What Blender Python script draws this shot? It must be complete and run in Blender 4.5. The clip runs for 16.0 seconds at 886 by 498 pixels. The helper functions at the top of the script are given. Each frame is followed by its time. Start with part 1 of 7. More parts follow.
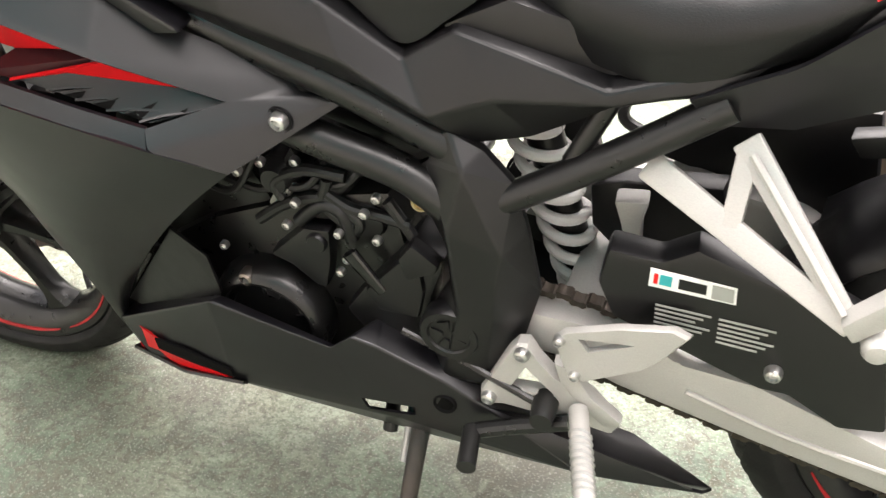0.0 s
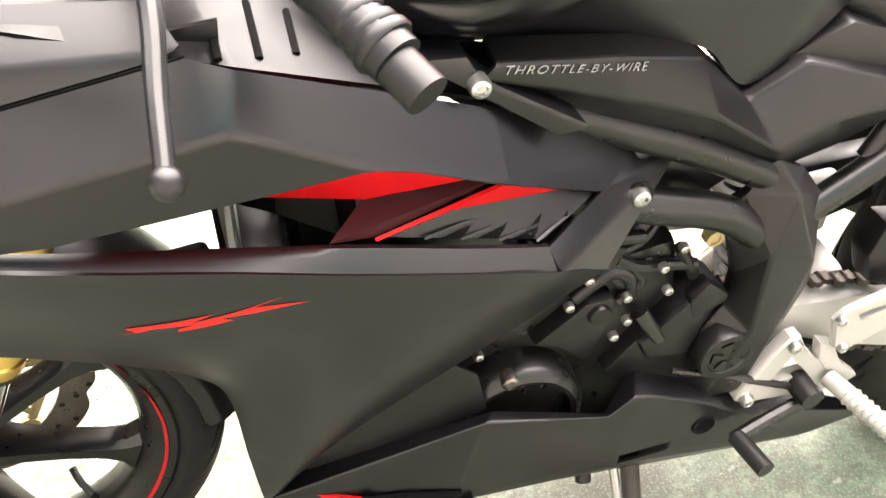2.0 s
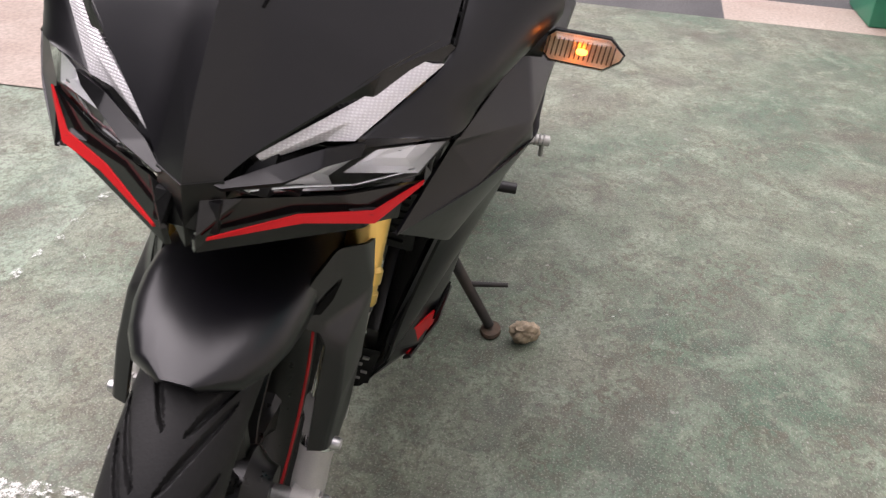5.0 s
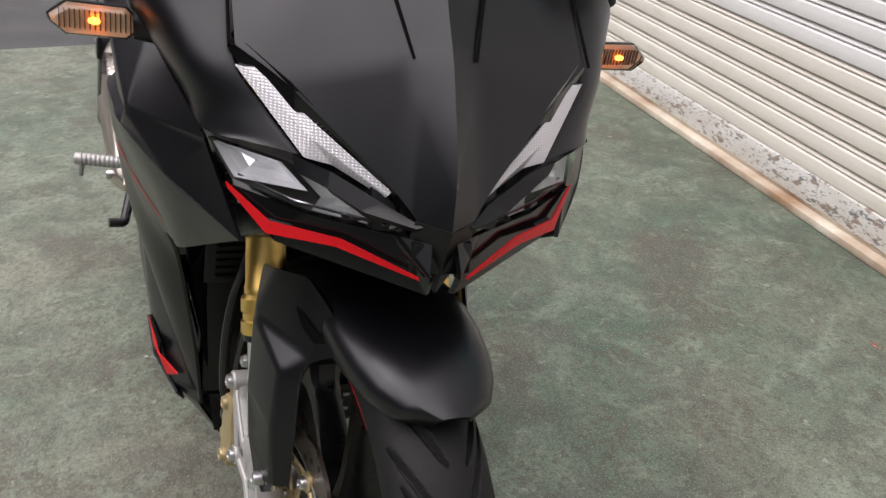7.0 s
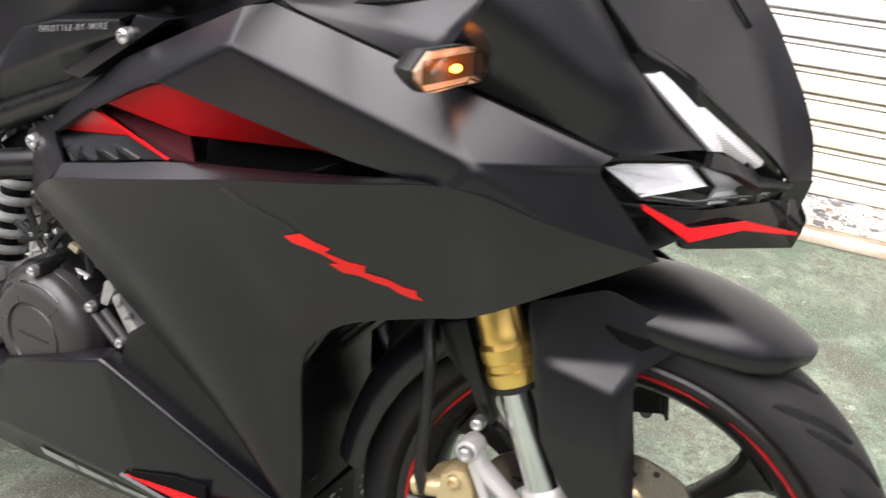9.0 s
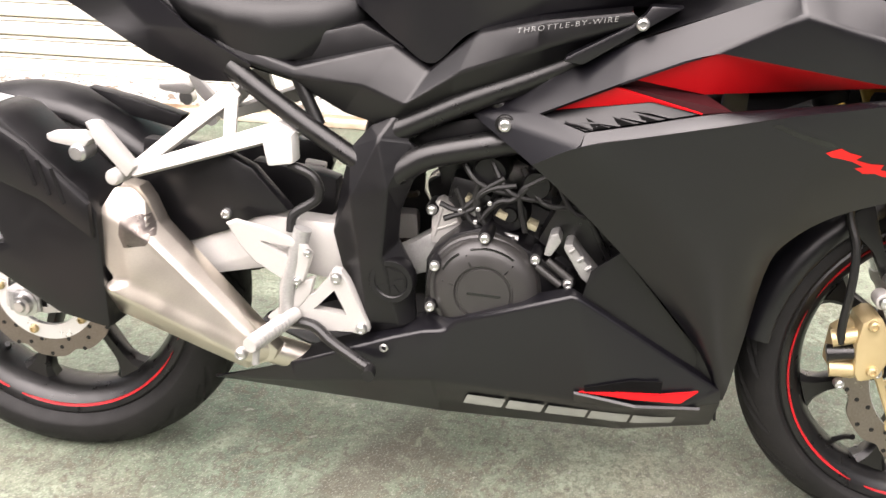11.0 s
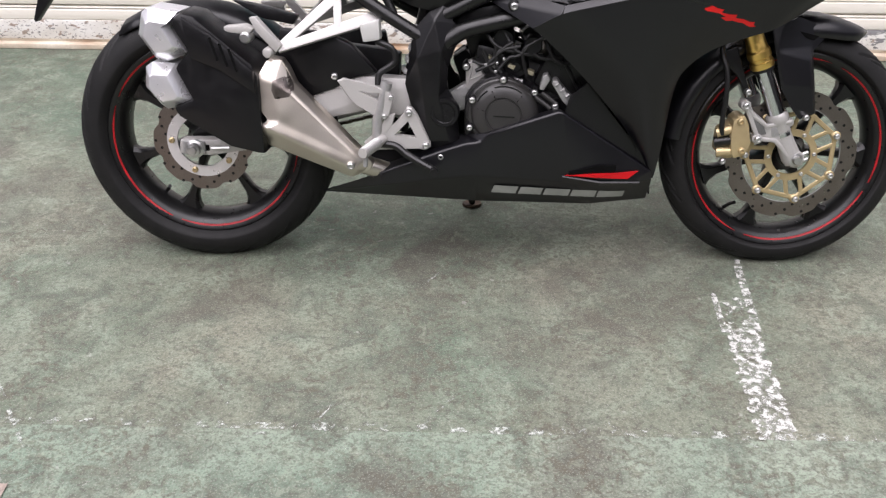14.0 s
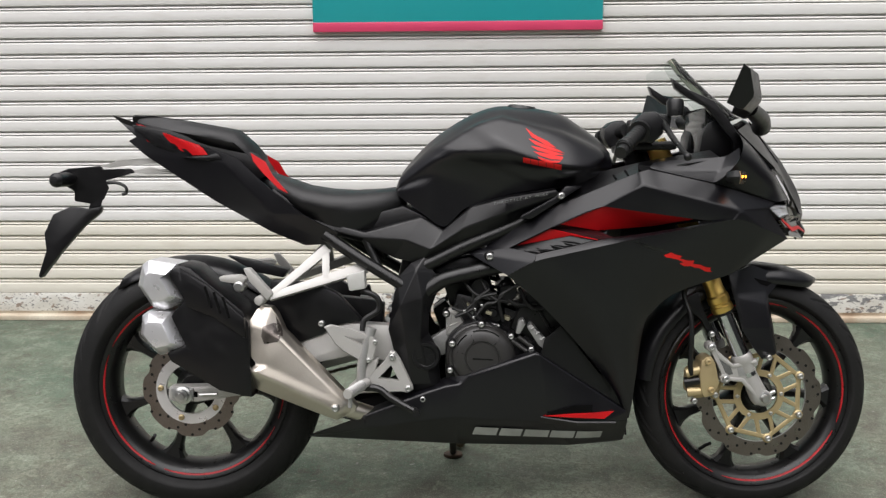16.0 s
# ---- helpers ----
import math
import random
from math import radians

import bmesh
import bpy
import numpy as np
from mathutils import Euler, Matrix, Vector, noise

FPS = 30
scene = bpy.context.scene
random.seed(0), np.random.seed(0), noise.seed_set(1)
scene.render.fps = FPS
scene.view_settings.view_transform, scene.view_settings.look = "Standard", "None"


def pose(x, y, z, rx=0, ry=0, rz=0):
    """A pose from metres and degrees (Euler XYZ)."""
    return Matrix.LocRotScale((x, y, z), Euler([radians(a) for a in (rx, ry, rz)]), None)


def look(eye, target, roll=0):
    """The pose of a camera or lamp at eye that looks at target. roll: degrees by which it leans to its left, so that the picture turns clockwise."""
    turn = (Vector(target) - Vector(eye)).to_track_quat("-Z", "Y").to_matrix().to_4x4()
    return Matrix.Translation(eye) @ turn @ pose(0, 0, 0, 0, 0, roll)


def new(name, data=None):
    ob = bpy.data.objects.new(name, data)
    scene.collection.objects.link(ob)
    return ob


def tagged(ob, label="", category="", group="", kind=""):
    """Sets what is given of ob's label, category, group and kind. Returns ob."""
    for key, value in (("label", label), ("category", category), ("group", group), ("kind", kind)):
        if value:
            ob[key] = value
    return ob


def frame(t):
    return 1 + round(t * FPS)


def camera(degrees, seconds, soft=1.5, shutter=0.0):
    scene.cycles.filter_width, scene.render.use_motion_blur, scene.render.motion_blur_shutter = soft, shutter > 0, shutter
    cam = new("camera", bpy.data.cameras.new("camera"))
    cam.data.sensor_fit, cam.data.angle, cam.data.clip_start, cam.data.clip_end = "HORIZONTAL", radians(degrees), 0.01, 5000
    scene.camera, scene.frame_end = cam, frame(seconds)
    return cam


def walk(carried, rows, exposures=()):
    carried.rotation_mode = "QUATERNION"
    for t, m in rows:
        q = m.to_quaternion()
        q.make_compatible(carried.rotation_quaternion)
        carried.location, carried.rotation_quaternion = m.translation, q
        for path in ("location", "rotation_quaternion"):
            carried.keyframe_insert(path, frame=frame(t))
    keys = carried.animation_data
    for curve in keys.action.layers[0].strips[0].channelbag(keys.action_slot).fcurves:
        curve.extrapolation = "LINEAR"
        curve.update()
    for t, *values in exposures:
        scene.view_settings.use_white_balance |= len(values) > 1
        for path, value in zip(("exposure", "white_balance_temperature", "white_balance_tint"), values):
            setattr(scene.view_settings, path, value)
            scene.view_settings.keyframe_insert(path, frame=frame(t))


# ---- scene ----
EXPOSURES = [(0.0, 3.37, 6700, 14), (0.5, 3.37, 6800, 15), (1.0, 4.2, 6900, 17), (1.5, 4.2, 6800, 15), (2.0, 4.1, 7000, 16), (2.5, 4.1, 6800, 15), (3.0, 4.1, 6800, 15), (3.5, 3.7, 6800, 19), (4.2, 2.6, 6550, 23), (6.3, 1.7, 6400, 19), (7.5, 1.27, 6300, 17), (8.0, 1.2, 6250, 17), (8.6, 1.85, 6250, 15), (9.0, 2.6, 6400, 16), (9.5, 3.6, 6500, 19), (10.0, 3.55, 7000, 19), (12.3, 2.0, 6350, 17), (13.5, 1.73, 6250, 19), (14.5, 1.8, 6200, 20), (15.0, 1.45, 6250, 12), (16.0, 1.45, 6350, 11)]

cam = camera(49.98, 16.0, soft=1.35, shutter=0.25)
# seconds, eye, turn
ROWS = [
    (0, 0.2964, 0.9150, 0.9987, 56.231, 1.021, -158.333),
    (0.5, 0.4705, 0.9266, 1.0092, 56.613, 0.526, -164.871),
    (1, 0.6818, 0.9083, 1.0307, 56.870, 0.180, -172.136),
    (1.5, 0.8974, 0.8807, 1.0330, 56.283, -0.571, 177.828),
    (2, 1.0845, 0.8617, 1.0240, 55.908, -1.451, 165.103),
    (2.5, 1.2578, 0.7919, 0.9918, 56.198, -2.057, 153.170),
    (3, 1.4436, 0.7440, 1.0075, 55.812, -3.107, 142.155),
    (3.5, 1.6532, 0.7042, 1.0319, 56.394, -3.138, 129.722),
    (4, 1.8285, 0.6115, 1.0301, 56.865, -3.222, 118.975),
    (4.2, 1.8932, 0.5766, 1.0394, 57.069, -3.432, 114.874),
    (6.3, 2.2766, 0.0533, 1.0715, 61.469, -2.119, 83.702),
    (6.5, 2.2695, -0.0024, 1.0738, 61.471, -2.459, 80.384),
    (7, 2.1697, -0.1740, 1.0818, 61.817, -2.492, 69.691),
    (7.5, 2.0588, -0.3118, 1.0952, 62.207, -2.352, 57.618),
    (8, 1.9641, -0.4696, 1.1041, 62.493, -2.284, 44.400),
    (8.5, 1.7705, -0.5862, 1.0699, 62.552, -2.117, 34.066),
    (9, 1.5617, -0.7496, 1.0491, 62.129, -1.807, 26.751),
    (9.5, 1.3420, -0.8729, 1.0323, 62.446, -1.519, 20.963),
    (10, 1.1223, -0.9517, 1.0443, 62.786, -1.218, 16.055),
    (10.2, 1.0431, -0.9944, 1.0456, 62.698, -1.117, 13.936),
    (12.3, 0.6946, -1.7721, 1.1832, 61.407, 0.123, 4.654),
    (12.5, 0.6984, -1.8381, 1.1817, 61.547, 0.109, 4.410),
    (13, 0.6671, -1.9636, 1.1928, 61.630, 0.143, 3.927),
    (13.5, 0.6352, -2.0451, 1.2104, 60.400, 0.297, 3.043),
    (14, 0.6657, -2.1087, 1.2269, 59.919, 0.415, 2.245),
    (14.5, 0.6626, -2.1851, 1.2433, 64.170, 0.417, 1.709),
    (15, 0.6728, -2.2234, 1.2159, 72.392, 0.392, 1.374),
    (15.5, 0.6616, -2.2370, 1.1738, 77.388, 0.414, 0.853),
    (16, 0.6563, -2.2353, 1.1554, 77.383, 0.516, 0.677),
]
walk(cam, [(t, pose(*row)) for t, *row in ROWS], EXPOSURES)

# ---- daylight: an overcast sky with a wide, veiled sun ----
SUN_UP, SUN_ROUND = 69.0, 200.0
world = bpy.data.worlds.new("overcast")
scene.world = world
world.use_nodes = True
wn, wl = world.node_tree.nodes, world.node_tree.links
sky = wn.new("ShaderNodeTexSky")
sky.sky_type, sky.sun_disc = "NISHITA", False
sky.sun_elevation, sky.sun_rotation = radians(SUN_UP), radians(SUN_ROUND)
sky.dust_density, sky.ozone_density = 4.0, 1.0
veil = wn.new("ShaderNodeHueSaturation")
veil.inputs["Saturation"].default_value = 0.18
wl.new(sky.outputs[0], veil.inputs["Color"])
wl.new(veil.outputs[0], wn["Background"].inputs["Color"])
wn["Background"].inputs["Strength"].default_value = 0.037
sun = new("sun", bpy.data.lights.new("sun", "SUN"))
sun.data.energy, sun.data.angle, sun.data.color = 1.75, radians(96), (1.0, 0.955, 0.925)
sun.matrix_world = pose(0, 0, 6, 90 - SUN_UP, 0, 180 - SUN_ROUND)


# ---- materials ----
def mat(name, colour, rough=0.5, metal=0.0, spec=0.5, grain=0.0, grain_size=400.0, stain=0.0, stain_size=6.0, bump=0.0, bump_size=500.0, stretch=(1, 1, 1), coat=0.0, alt=None, rough_var=0.0):
    """A surface with fine grain and broad stains in its colour, a fine relief and uneven gloss."""
    m = bpy.data.materials.new(name)
    m.use_nodes = True
    n, l = m.node_tree.nodes, m.node_tree.links
    b = n["Principled BSDF"]
    b.inputs["Roughness"].default_value, b.inputs["Metallic"].default_value = rough, metal
    b.inputs["Specular IOR Level"].default_value = spec
    b.inputs["Coat Weight"].default_value = coat
    co = n.new("ShaderNodeTexCoord")
    mp = n.new("ShaderNodeMapping")
    mp.inputs["Scale"].default_value = stretch
    l.new(co.outputs["Object"], mp.inputs["Vector"])

    def wave(size, detail=4.0):
        t = n.new("ShaderNodeTexNoise")
        t.inputs["Scale"].default_value, t.inputs["Detail"].default_value = size, detail
        l.new(mp.outputs[0], t.inputs["Vector"])
        return t.outputs["Fac"]

    def mixed(fac, a, c):
        x = n.new("ShaderNodeMix")
        x.data_type = "RGBA"
        l.new(fac, x.inputs["Factor"])
        for value, slot in ((a, x.inputs[6]), (c, x.inputs[7])):
            if isinstance(value, tuple):
                slot.default_value = (*value, 1)
            else:
                l.new(value, slot)
        return x.outputs[2]

    def ramp(fac, lo, hi, a=0.0, c=1.0):
        x = n.new("ShaderNodeMapRange")
        for key, value in (("From Min", lo), ("From Max", hi), ("To Min", a), ("To Max", c)):
            x.inputs[key].default_value = value
        l.new(fac, x.inputs["Value"])
        return x.outputs[0]

    far = alt or tuple(min(1, c * 1.6 + 0.003) for c in colour)
    out = colour
    if stain:
        out = mixed(ramp(wave(stain_size), 0.35, 0.75, 0, stain), colour, far)
    if grain:
        out = mixed(ramp(wave(grain_size, 2), 0.3, 0.7, 0, grain), out, tuple(c * 0.45 for c in colour))
    if isinstance(out, tuple):
        b.inputs["Base Color"].default_value = (*out, 1)
    else:
        l.new(out, b.inputs["Base Color"])
    if rough_var:
        l.new(ramp(wave(stain_size * 2.3), 0.3, 0.7, rough - rough_var, rough + rough_var), b.inputs["Roughness"])
    if bump:
        x = n.new("ShaderNodeBump")
        x.inputs["Strength"].default_value, x.inputs["Distance"].default_value = bump, 0.001
        l.new(wave(bump_size, 3), x.inputs["Height"])
        l.new(x.outputs[0], b.inputs["Normal"])
    return m, n, l, b, wave, mixed, ramp


def plain(*a, **k):
    return mat(*a, **k)[0]


PAINT = plain("matte_black_paint", (0.0030, 0.0028, 0.0042), 0.32, 0.0, 0.50, grain=0.3, grain_size=900, stain=0.4, stain_size=9, alt=(0.0056, 0.0050, 0.0068), bump=0.03, bump_size=1500, rough_var=0.03)
PLASTIC = plain("black_plastic", (0.0030, 0.0028, 0.0036), 0.35, 0.0, 0.42, grain=0.4, grain_size=700, stain=0.4, stain_size=20, alt=(0.0050, 0.0050, 0.0049), bump=0.12, bump_size=1300, rough_var=0.05)
SATIN = plain("satin_black_metal", (0.0042, 0.0042, 0.0042), 0.32, 0.0, 0.45, stain=0.5, stain_size=25, alt=(0.007, 0.007, 0.007), bump=0.05, bump_size=900, rough_var=0.06)
GLOSS = plain("gloss_black", (0.0045, 0.0045, 0.0045), 0.12, 0.0, 0.5, stain=0.4, stain_size=15, rough_var=0.03)
VINYL = plain("seat_vinyl", (0.005, 0.005, 0.0055), 0.42, 0.0, 0.40, grain=0.4, grain_size=900, bump=0.25, bump_size=700, rough_var=0.05)
RED = plain("red_paint", (0.52, 0.006, 0.009), 0.38, 0.0, 0.3, grain=0.12, grain_size=900, stain=0.3, stain_size=8, alt=(0.44, 0.006, 0.010), rough_var=0.04)
STRIPE = plain("faded_red_stripe", (0.44, 0.012, 0.016), 0.42, 0.0, 0.3, grain=0.35, grain_size=260, stain=0.9, stain_size=26, alt=(0.22, 0.010, 0.013), rough_var=0.05)
WINE = plain("dark_red_tint", (0.034, 0.0070, 0.0085), 0.45, 0.0, 0.2, stain=0.3, stain_size=30)
RUBBER = plain("tyre_rubber", (0.0075, 0.0075, 0.0076), 0.60, 0.0, 0.25, grain=0.4, grain_size=300, stain=0.8, stain_size=14, alt=(0.014, 0.0135, 0.013), bump=0.3, bump_size=350, rough_var=0.08)
HOSE = plain("rubber_hose", (0.0055, 0.0055, 0.0055), 0.42, 0.0, 0.4, stain=0.4, stain_size=30)
SILVER = plain("silver_paint", (0.44, 0.43, 0.41), 0.40, 0.30, 0.5, grain=0.2, grain_size=800, stain=0.4, stain_size=12, alt=(0.41, 0.40, 0.38), bump=0.05, bump_size=900, rough_var=0.07)
ALLOY = plain("cast_alloy", (0.40, 0.40, 0.39), 0.40, 0.6, 0.5, grain=0.35, grain_size=500, stain=0.6, stain_size=26, alt=(0.24, 0.235, 0.225), bump=0.2, bump_size=500, rough_var=0.08)
# darker copy of the cast alloy, for a pocket's shade and the lamp bucket
DARK_ALLOY = plain("dirty_cast_alloy", (0.17, 0.17, 0.165), 0.45, 0.5, 0.5, grain=0.35, grain_size=500, stain=0.6, stain_size=26, alt=(0.09, 0.088, 0.084), bump=0.2, bump_size=500, rough_var=0.08)
SATIN_TIP = plain("satin_silver_cap", (0.72, 0.72, 0.735), 0.30, 0.7, 0.5, grain=0.06, stain=0.2, stain_size=15, rough_var=0.04)
CLOUDY = plain("cloudy_plastic", (0.46, 0.46, 0.44), 0.3, stain=0.4, stain_size=30, alt=(0.34, 0.34, 0.32))
STEEL = plain("brushed_steel", (0.66, 0.61, 0.54), 0.36, 1.0, grain=0.12, grain_size=500, stain=0.4, stain_size=9, alt=(0.54, 0.48, 0.40), bump=0.03, bump_size=700, rough_var=0.06)
DISC = plain("disc_steel", (0.25, 0.22, 0.20), 0.34, 1.0, grain=0.3, grain_size=300, stain=0.6, stain_size=30, alt=(0.20, 0.165, 0.14), rough_var=0.08)
CHROME = plain("chrome", (0.62, 0.63, 0.65), 0.10, 1.0, stain=0.2, stain_size=20, rough_var=0.03)
GOLD = plain("gold_anodised", (0.86, 0.58, 0.17), 0.34, 1.0, stain=0.3, stain_size=25, alt=(0.76, 0.48, 0.12), rough_var=0.05)
BRASS = plain("gold_paint", (0.50, 0.40, 0.22), 0.40, 0.6, stain=0.5, stain_size=30, alt=(0.40, 0.31, 0.17), rough_var=0.07)
BOLT = plain("zinc_bolt", (0.46, 0.46, 0.45), 0.28, 0.9, stain=0.4, stain_size=60)
CHAIN = plain("oily_chain", (0.036, 0.029, 0.024), 0.40, 0.6, stain=0.7, stain_size=60, alt=(0.085, 0.065, 0.048))
WHITE = plain("white_spring_paint", (0.70, 0.70, 0.68), 0.35, stain=0.3, stain_size=20, alt=(0.55, 0.55, 0.53))
KHAKI = plain("khaki_connector_plastic", (0.26, 0.24, 0.16), 0.45, stain=0.3, stain_size=30, alt=(0.18, 0.17, 0.11))
CASE_GREY = plain("dark_grey_engine_paint", (0.024, 0.023, 0.022), 0.40, 0.0, 0.5, stain=0.5, stain_size=22, alt=(0.016, 0.0155, 0.015), bump=0.06, bump_size=900, rough_var=0.06)
GREY_MARK = plain("grey_mark", (0.27, 0.28, 0.26), 0.45, stain=0.4, stain_size=30)
PALE_MARK = plain("pale_lettering", (0.20, 0.205, 0.20), 0.45)
RED_MARK = plain("red_decal", (0.58, 0.012, 0.010), 0.45, 0.0, 0.3, stain=0.2, stain_size=20)
LABEL = plain("white_label", (0.72, 0.73, 0.71), 0.35, stain=0.2, stain_size=40)
TEAL = plain("teal_sign_face", (0.018, 0.33, 0.35), 0.35, stain=0.3, stain_size=4, alt=(0.03, 0.37, 0.38))
PINK = plain("pink_sign_band", (0.60, 0.055, 0.13), 0.35, stain=0.25, stain_size=5)
SIGN_WHITE = plain("white_sign_mark", (0.78, 0.78, 0.76), 0.4)
ROCK = plain("pale_rough_stone", (0.40, 0.33, 0.23), 0.85, grain=0.7, grain_size=120, stain=0.9, stain_size=30, alt=(0.22, 0.16, 0.10), bump=0.8, bump_size=90)
STAND = plain("worn_black_stand", (0.022, 0.021, 0.020), 0.55, 0.2, stain=0.6, stain_size=25, alt=(0.06, 0.045, 0.035))
RUST = plain("rusty_foot", (0.055, 0.040, 0.030), 0.7, 0.3, stain=0.8, stain_size=60, alt=(0.12, 0.075, 0.045))


def clear(name, colour, rough=0.03, ior=1.5):
    """A thin clear sheet: tinted pass-through with a glossy face."""
    m = bpy.data.materials.new(name)
    m.use_nodes = True
    n, l = m.node_tree.nodes, m.node_tree.links
    thin, gloss, mix, edge = (n.new(k) for k in ("ShaderNodeBsdfTransparent", "ShaderNodeBsdfGlossy", "ShaderNodeMixShader", "ShaderNodeFresnel"))
    thin.inputs["Color"].default_value = (*colour, 1)
    gloss.inputs["Roughness"].default_value = rough
    edge.inputs["IOR"].default_value = ior
    l.new(edge.outputs[0], mix.inputs[0])
    l.new(thin.outputs[0], mix.inputs[1])
    l.new(gloss.outputs[0], mix.inputs[2])
    l.new(mix.outputs[0], n["Material Output"].inputs["Surface"])
    return m


LENS = clear("clear_lens", (0.96, 0.965, 0.97), 0.03, 1.3)
SMOKE = clear("tinted_screen", (0.84, 0.87, 0.86), 0.04, 1.16)
AMBER = clear("amber_lens", (0.98, 0.90, 0.80), 0.06)
RED_LENS = plain("red_lens", (0.36, 0.008, 0.012), 0.16, 0.0, 0.5, stain=0.4, stain_size=60, alt=(0.40, 0.015, 0.015))
AMBER_BACK = plain("amber_tinted_reflector", (0.76, 0.62, 0.48), 0.28, 0.3, stain=0.3, stain_size=60, alt=(0.68, 0.50, 0.34))
AMBER_RIB = plain("dark_amber_rib", (0.10, 0.045, 0.018), 0.3)
REFLECTOR = plain("reflector_chrome", (0.93, 0.93, 0.95), 0.16, 0.45, grain=0.05, stain=0.15, stain_size=40)
# near-black that paints the unlit depth of slots, seams and recesses
GAP_SHADE = plain("dark_gap", (0.0025, 0.0025, 0.0025), 0.9, 0.0, 0.1)
DRL = plain("prismatic_light_strip", (0.90, 0.90, 0.91), 0.22, 0.30)


def prisms(m, pitch):
    """Rows of small prisms pressed into a clear strip."""
    n, l = m.node_tree.nodes, m.node_tree.links
    co, cut = n.new("ShaderNodeTexCoord"), n.new("ShaderNodeSeparateXYZ")
    l.new(co.outputs["Object"], cut.inputs[0])
    rows = []
    for axis, size in (("Y", pitch), ("Z", pitch * 0.75)):
        k, w = n.new("ShaderNodeMath"), n.new("ShaderNodeMath")
        k.operation, w.operation = "MULTIPLY", "PINGPONG"
        k.inputs[1].default_value, w.inputs[1].default_value = 2.0 / size, 1.0
        l.new(cut.outputs[axis], k.inputs[0])
        l.new(k.outputs[0], w.inputs[0])
        rows.append(w.outputs[0])
    both, x = n.new("ShaderNodeMath"), n.new("ShaderNodeBump")
    both.operation = "MULTIPLY"
    l.new(rows[0], both.inputs[0])
    l.new(rows[1], both.inputs[1])
    x.inputs["Strength"].default_value, x.inputs["Distance"].default_value = 0.6, 0.0008
    l.new(both.outputs[0], x.inputs["Height"])
    l.new(x.outputs[0], n["Principled BSDF"].inputs["Normal"])
    mix = n.new("ShaderNodeMix")
    mix.data_type = "RGBA"
    l.new(both.outputs[0], mix.inputs["Factor"])
    mix.inputs[6].default_value, mix.inputs[7].default_value = (0.66, 0.64, 0.66, 1), (0.92, 0.90, 0.92, 1)
    l.new(mix.outputs[2], n["Principled BSDF"].inputs["Base Color"])


prisms(DRL, 0.0032)


def lamp_glow(name, colour, power):
    m = bpy.data.materials.new(name)
    m.use_nodes = True
    b = m.node_tree.nodes["Principled BSDF"]
    b.inputs["Base Color"].default_value = (*colour, 1)
    b.inputs["Emission Color"].default_value, b.inputs["Emission Strength"].default_value = (*colour, 1), power
    return m


FILAMENT = lamp_glow("lit_bulb", (1.0, 0.25, 0.02), 5.0)


def floor_material(name, worn, kept=(0.070, 0.112, 0.076), bare=(0.205, 0.212, 0.158)):
    """Green floor coating worn thin: cloudy green and grey, brown grime, pale aggregate showing through and a gritty relief."""
    m, n, l, b, wave, mixed, ramp = mat(name, (0.131, 0.165, 0.142), 0.72, spec=0.3)

    def drift(size, detail, bend):
        t = wave(size, detail).node
        t.inputs["Distortion"].default_value = bend
        return t.outputs["Fac"]

    place = n.new("ShaderNodeSeparateXYZ")
    l.new(n["Texture Coordinate"].outputs["Object"], place.inputs[0])
    add = n.new("ShaderNodeMath")
    add.operation = "ADD"
    l.new(ramp(place.outputs[1], -0.9, 1.5, 0.60 + worn, 0.25 + worn), add.inputs[0])  # greener towards the shutter, paler and greyer away from it
    l.new(ramp(drift(1.7, 9, 0.6), 0.3, 0.7, -0.42, 0.42), add.inputs[1])
    broad = mixed(ramp(add.outputs[0], 0.10, 0.90), kept, bare)
    haze = mixed(ramp(drift(6.0, 12, 1.4), 0.46, 0.66, 0, 0.65), broad, (0.207, 0.254, 0.189))
    soot = mixed(ramp(drift(10.0, 13, 1.1), 0.50, 0.66, 0, 0.65), haze, (0.063, 0.078, 0.059))
    grime = mixed(ramp(drift(2.9, 13, 0.8), 0.52, 0.68, 0, 0.75), soot, (0.083, 0.074, 0.059))
    blot = n.new("ShaderNodeMath")
    blot.operation = "MULTIPLY"
    l.new(ramp(drift(34, 7, 1.6), 0.46, 0.62), blot.inputs[0])
    l.new(ramp(drift(4.5, 5, 0.5), 0.36, 0.62, 0.10, 0.85), blot.inputs[1])
    mottle = mixed(blot.outputs[0], grime, (0.092, 0.086, 0.062))
    bloom = mixed(ramp(drift(21, 8, 1.2), 0.56, 0.72, 0, 0.40), mottle, (0.262, 0.290, 0.216))
    pit = mixed(ramp(wave(75, 8), 0.50, 0.64, 0, 0.60), bloom, (0.070, 0.070, 0.055))
    dark = mixed(ramp(wave(190, 3), 0.50, 0.62, 0, 0.43), pit, (0.062, 0.062, 0.050))
    pale = mixed(ramp(wave(260, 2), 0.55, 0.67, 0, 0.38), dark, (0.333, 0.339, 0.294))
    flake = mixed(ramp(wave(31, 12), 0.69, 0.72, 0, 0.45), pale, (0.343, 0.349, 0.315))
    l.new(flake, b.inputs["Base Color"])
    l.new(ramp(wave(9, 4), 0.3, 0.7, 0.5, 0.8), b.inputs["Roughness"])
    x = n.new("ShaderNodeBump")
    x.inputs["Strength"].default_value, x.inputs["Distance"].default_value = 0.5, 0.0015
    l.new(wave(130, 5), x.inputs["Height"])
    l.new(x.outputs[0], b.inputs["Normal"])
    return m


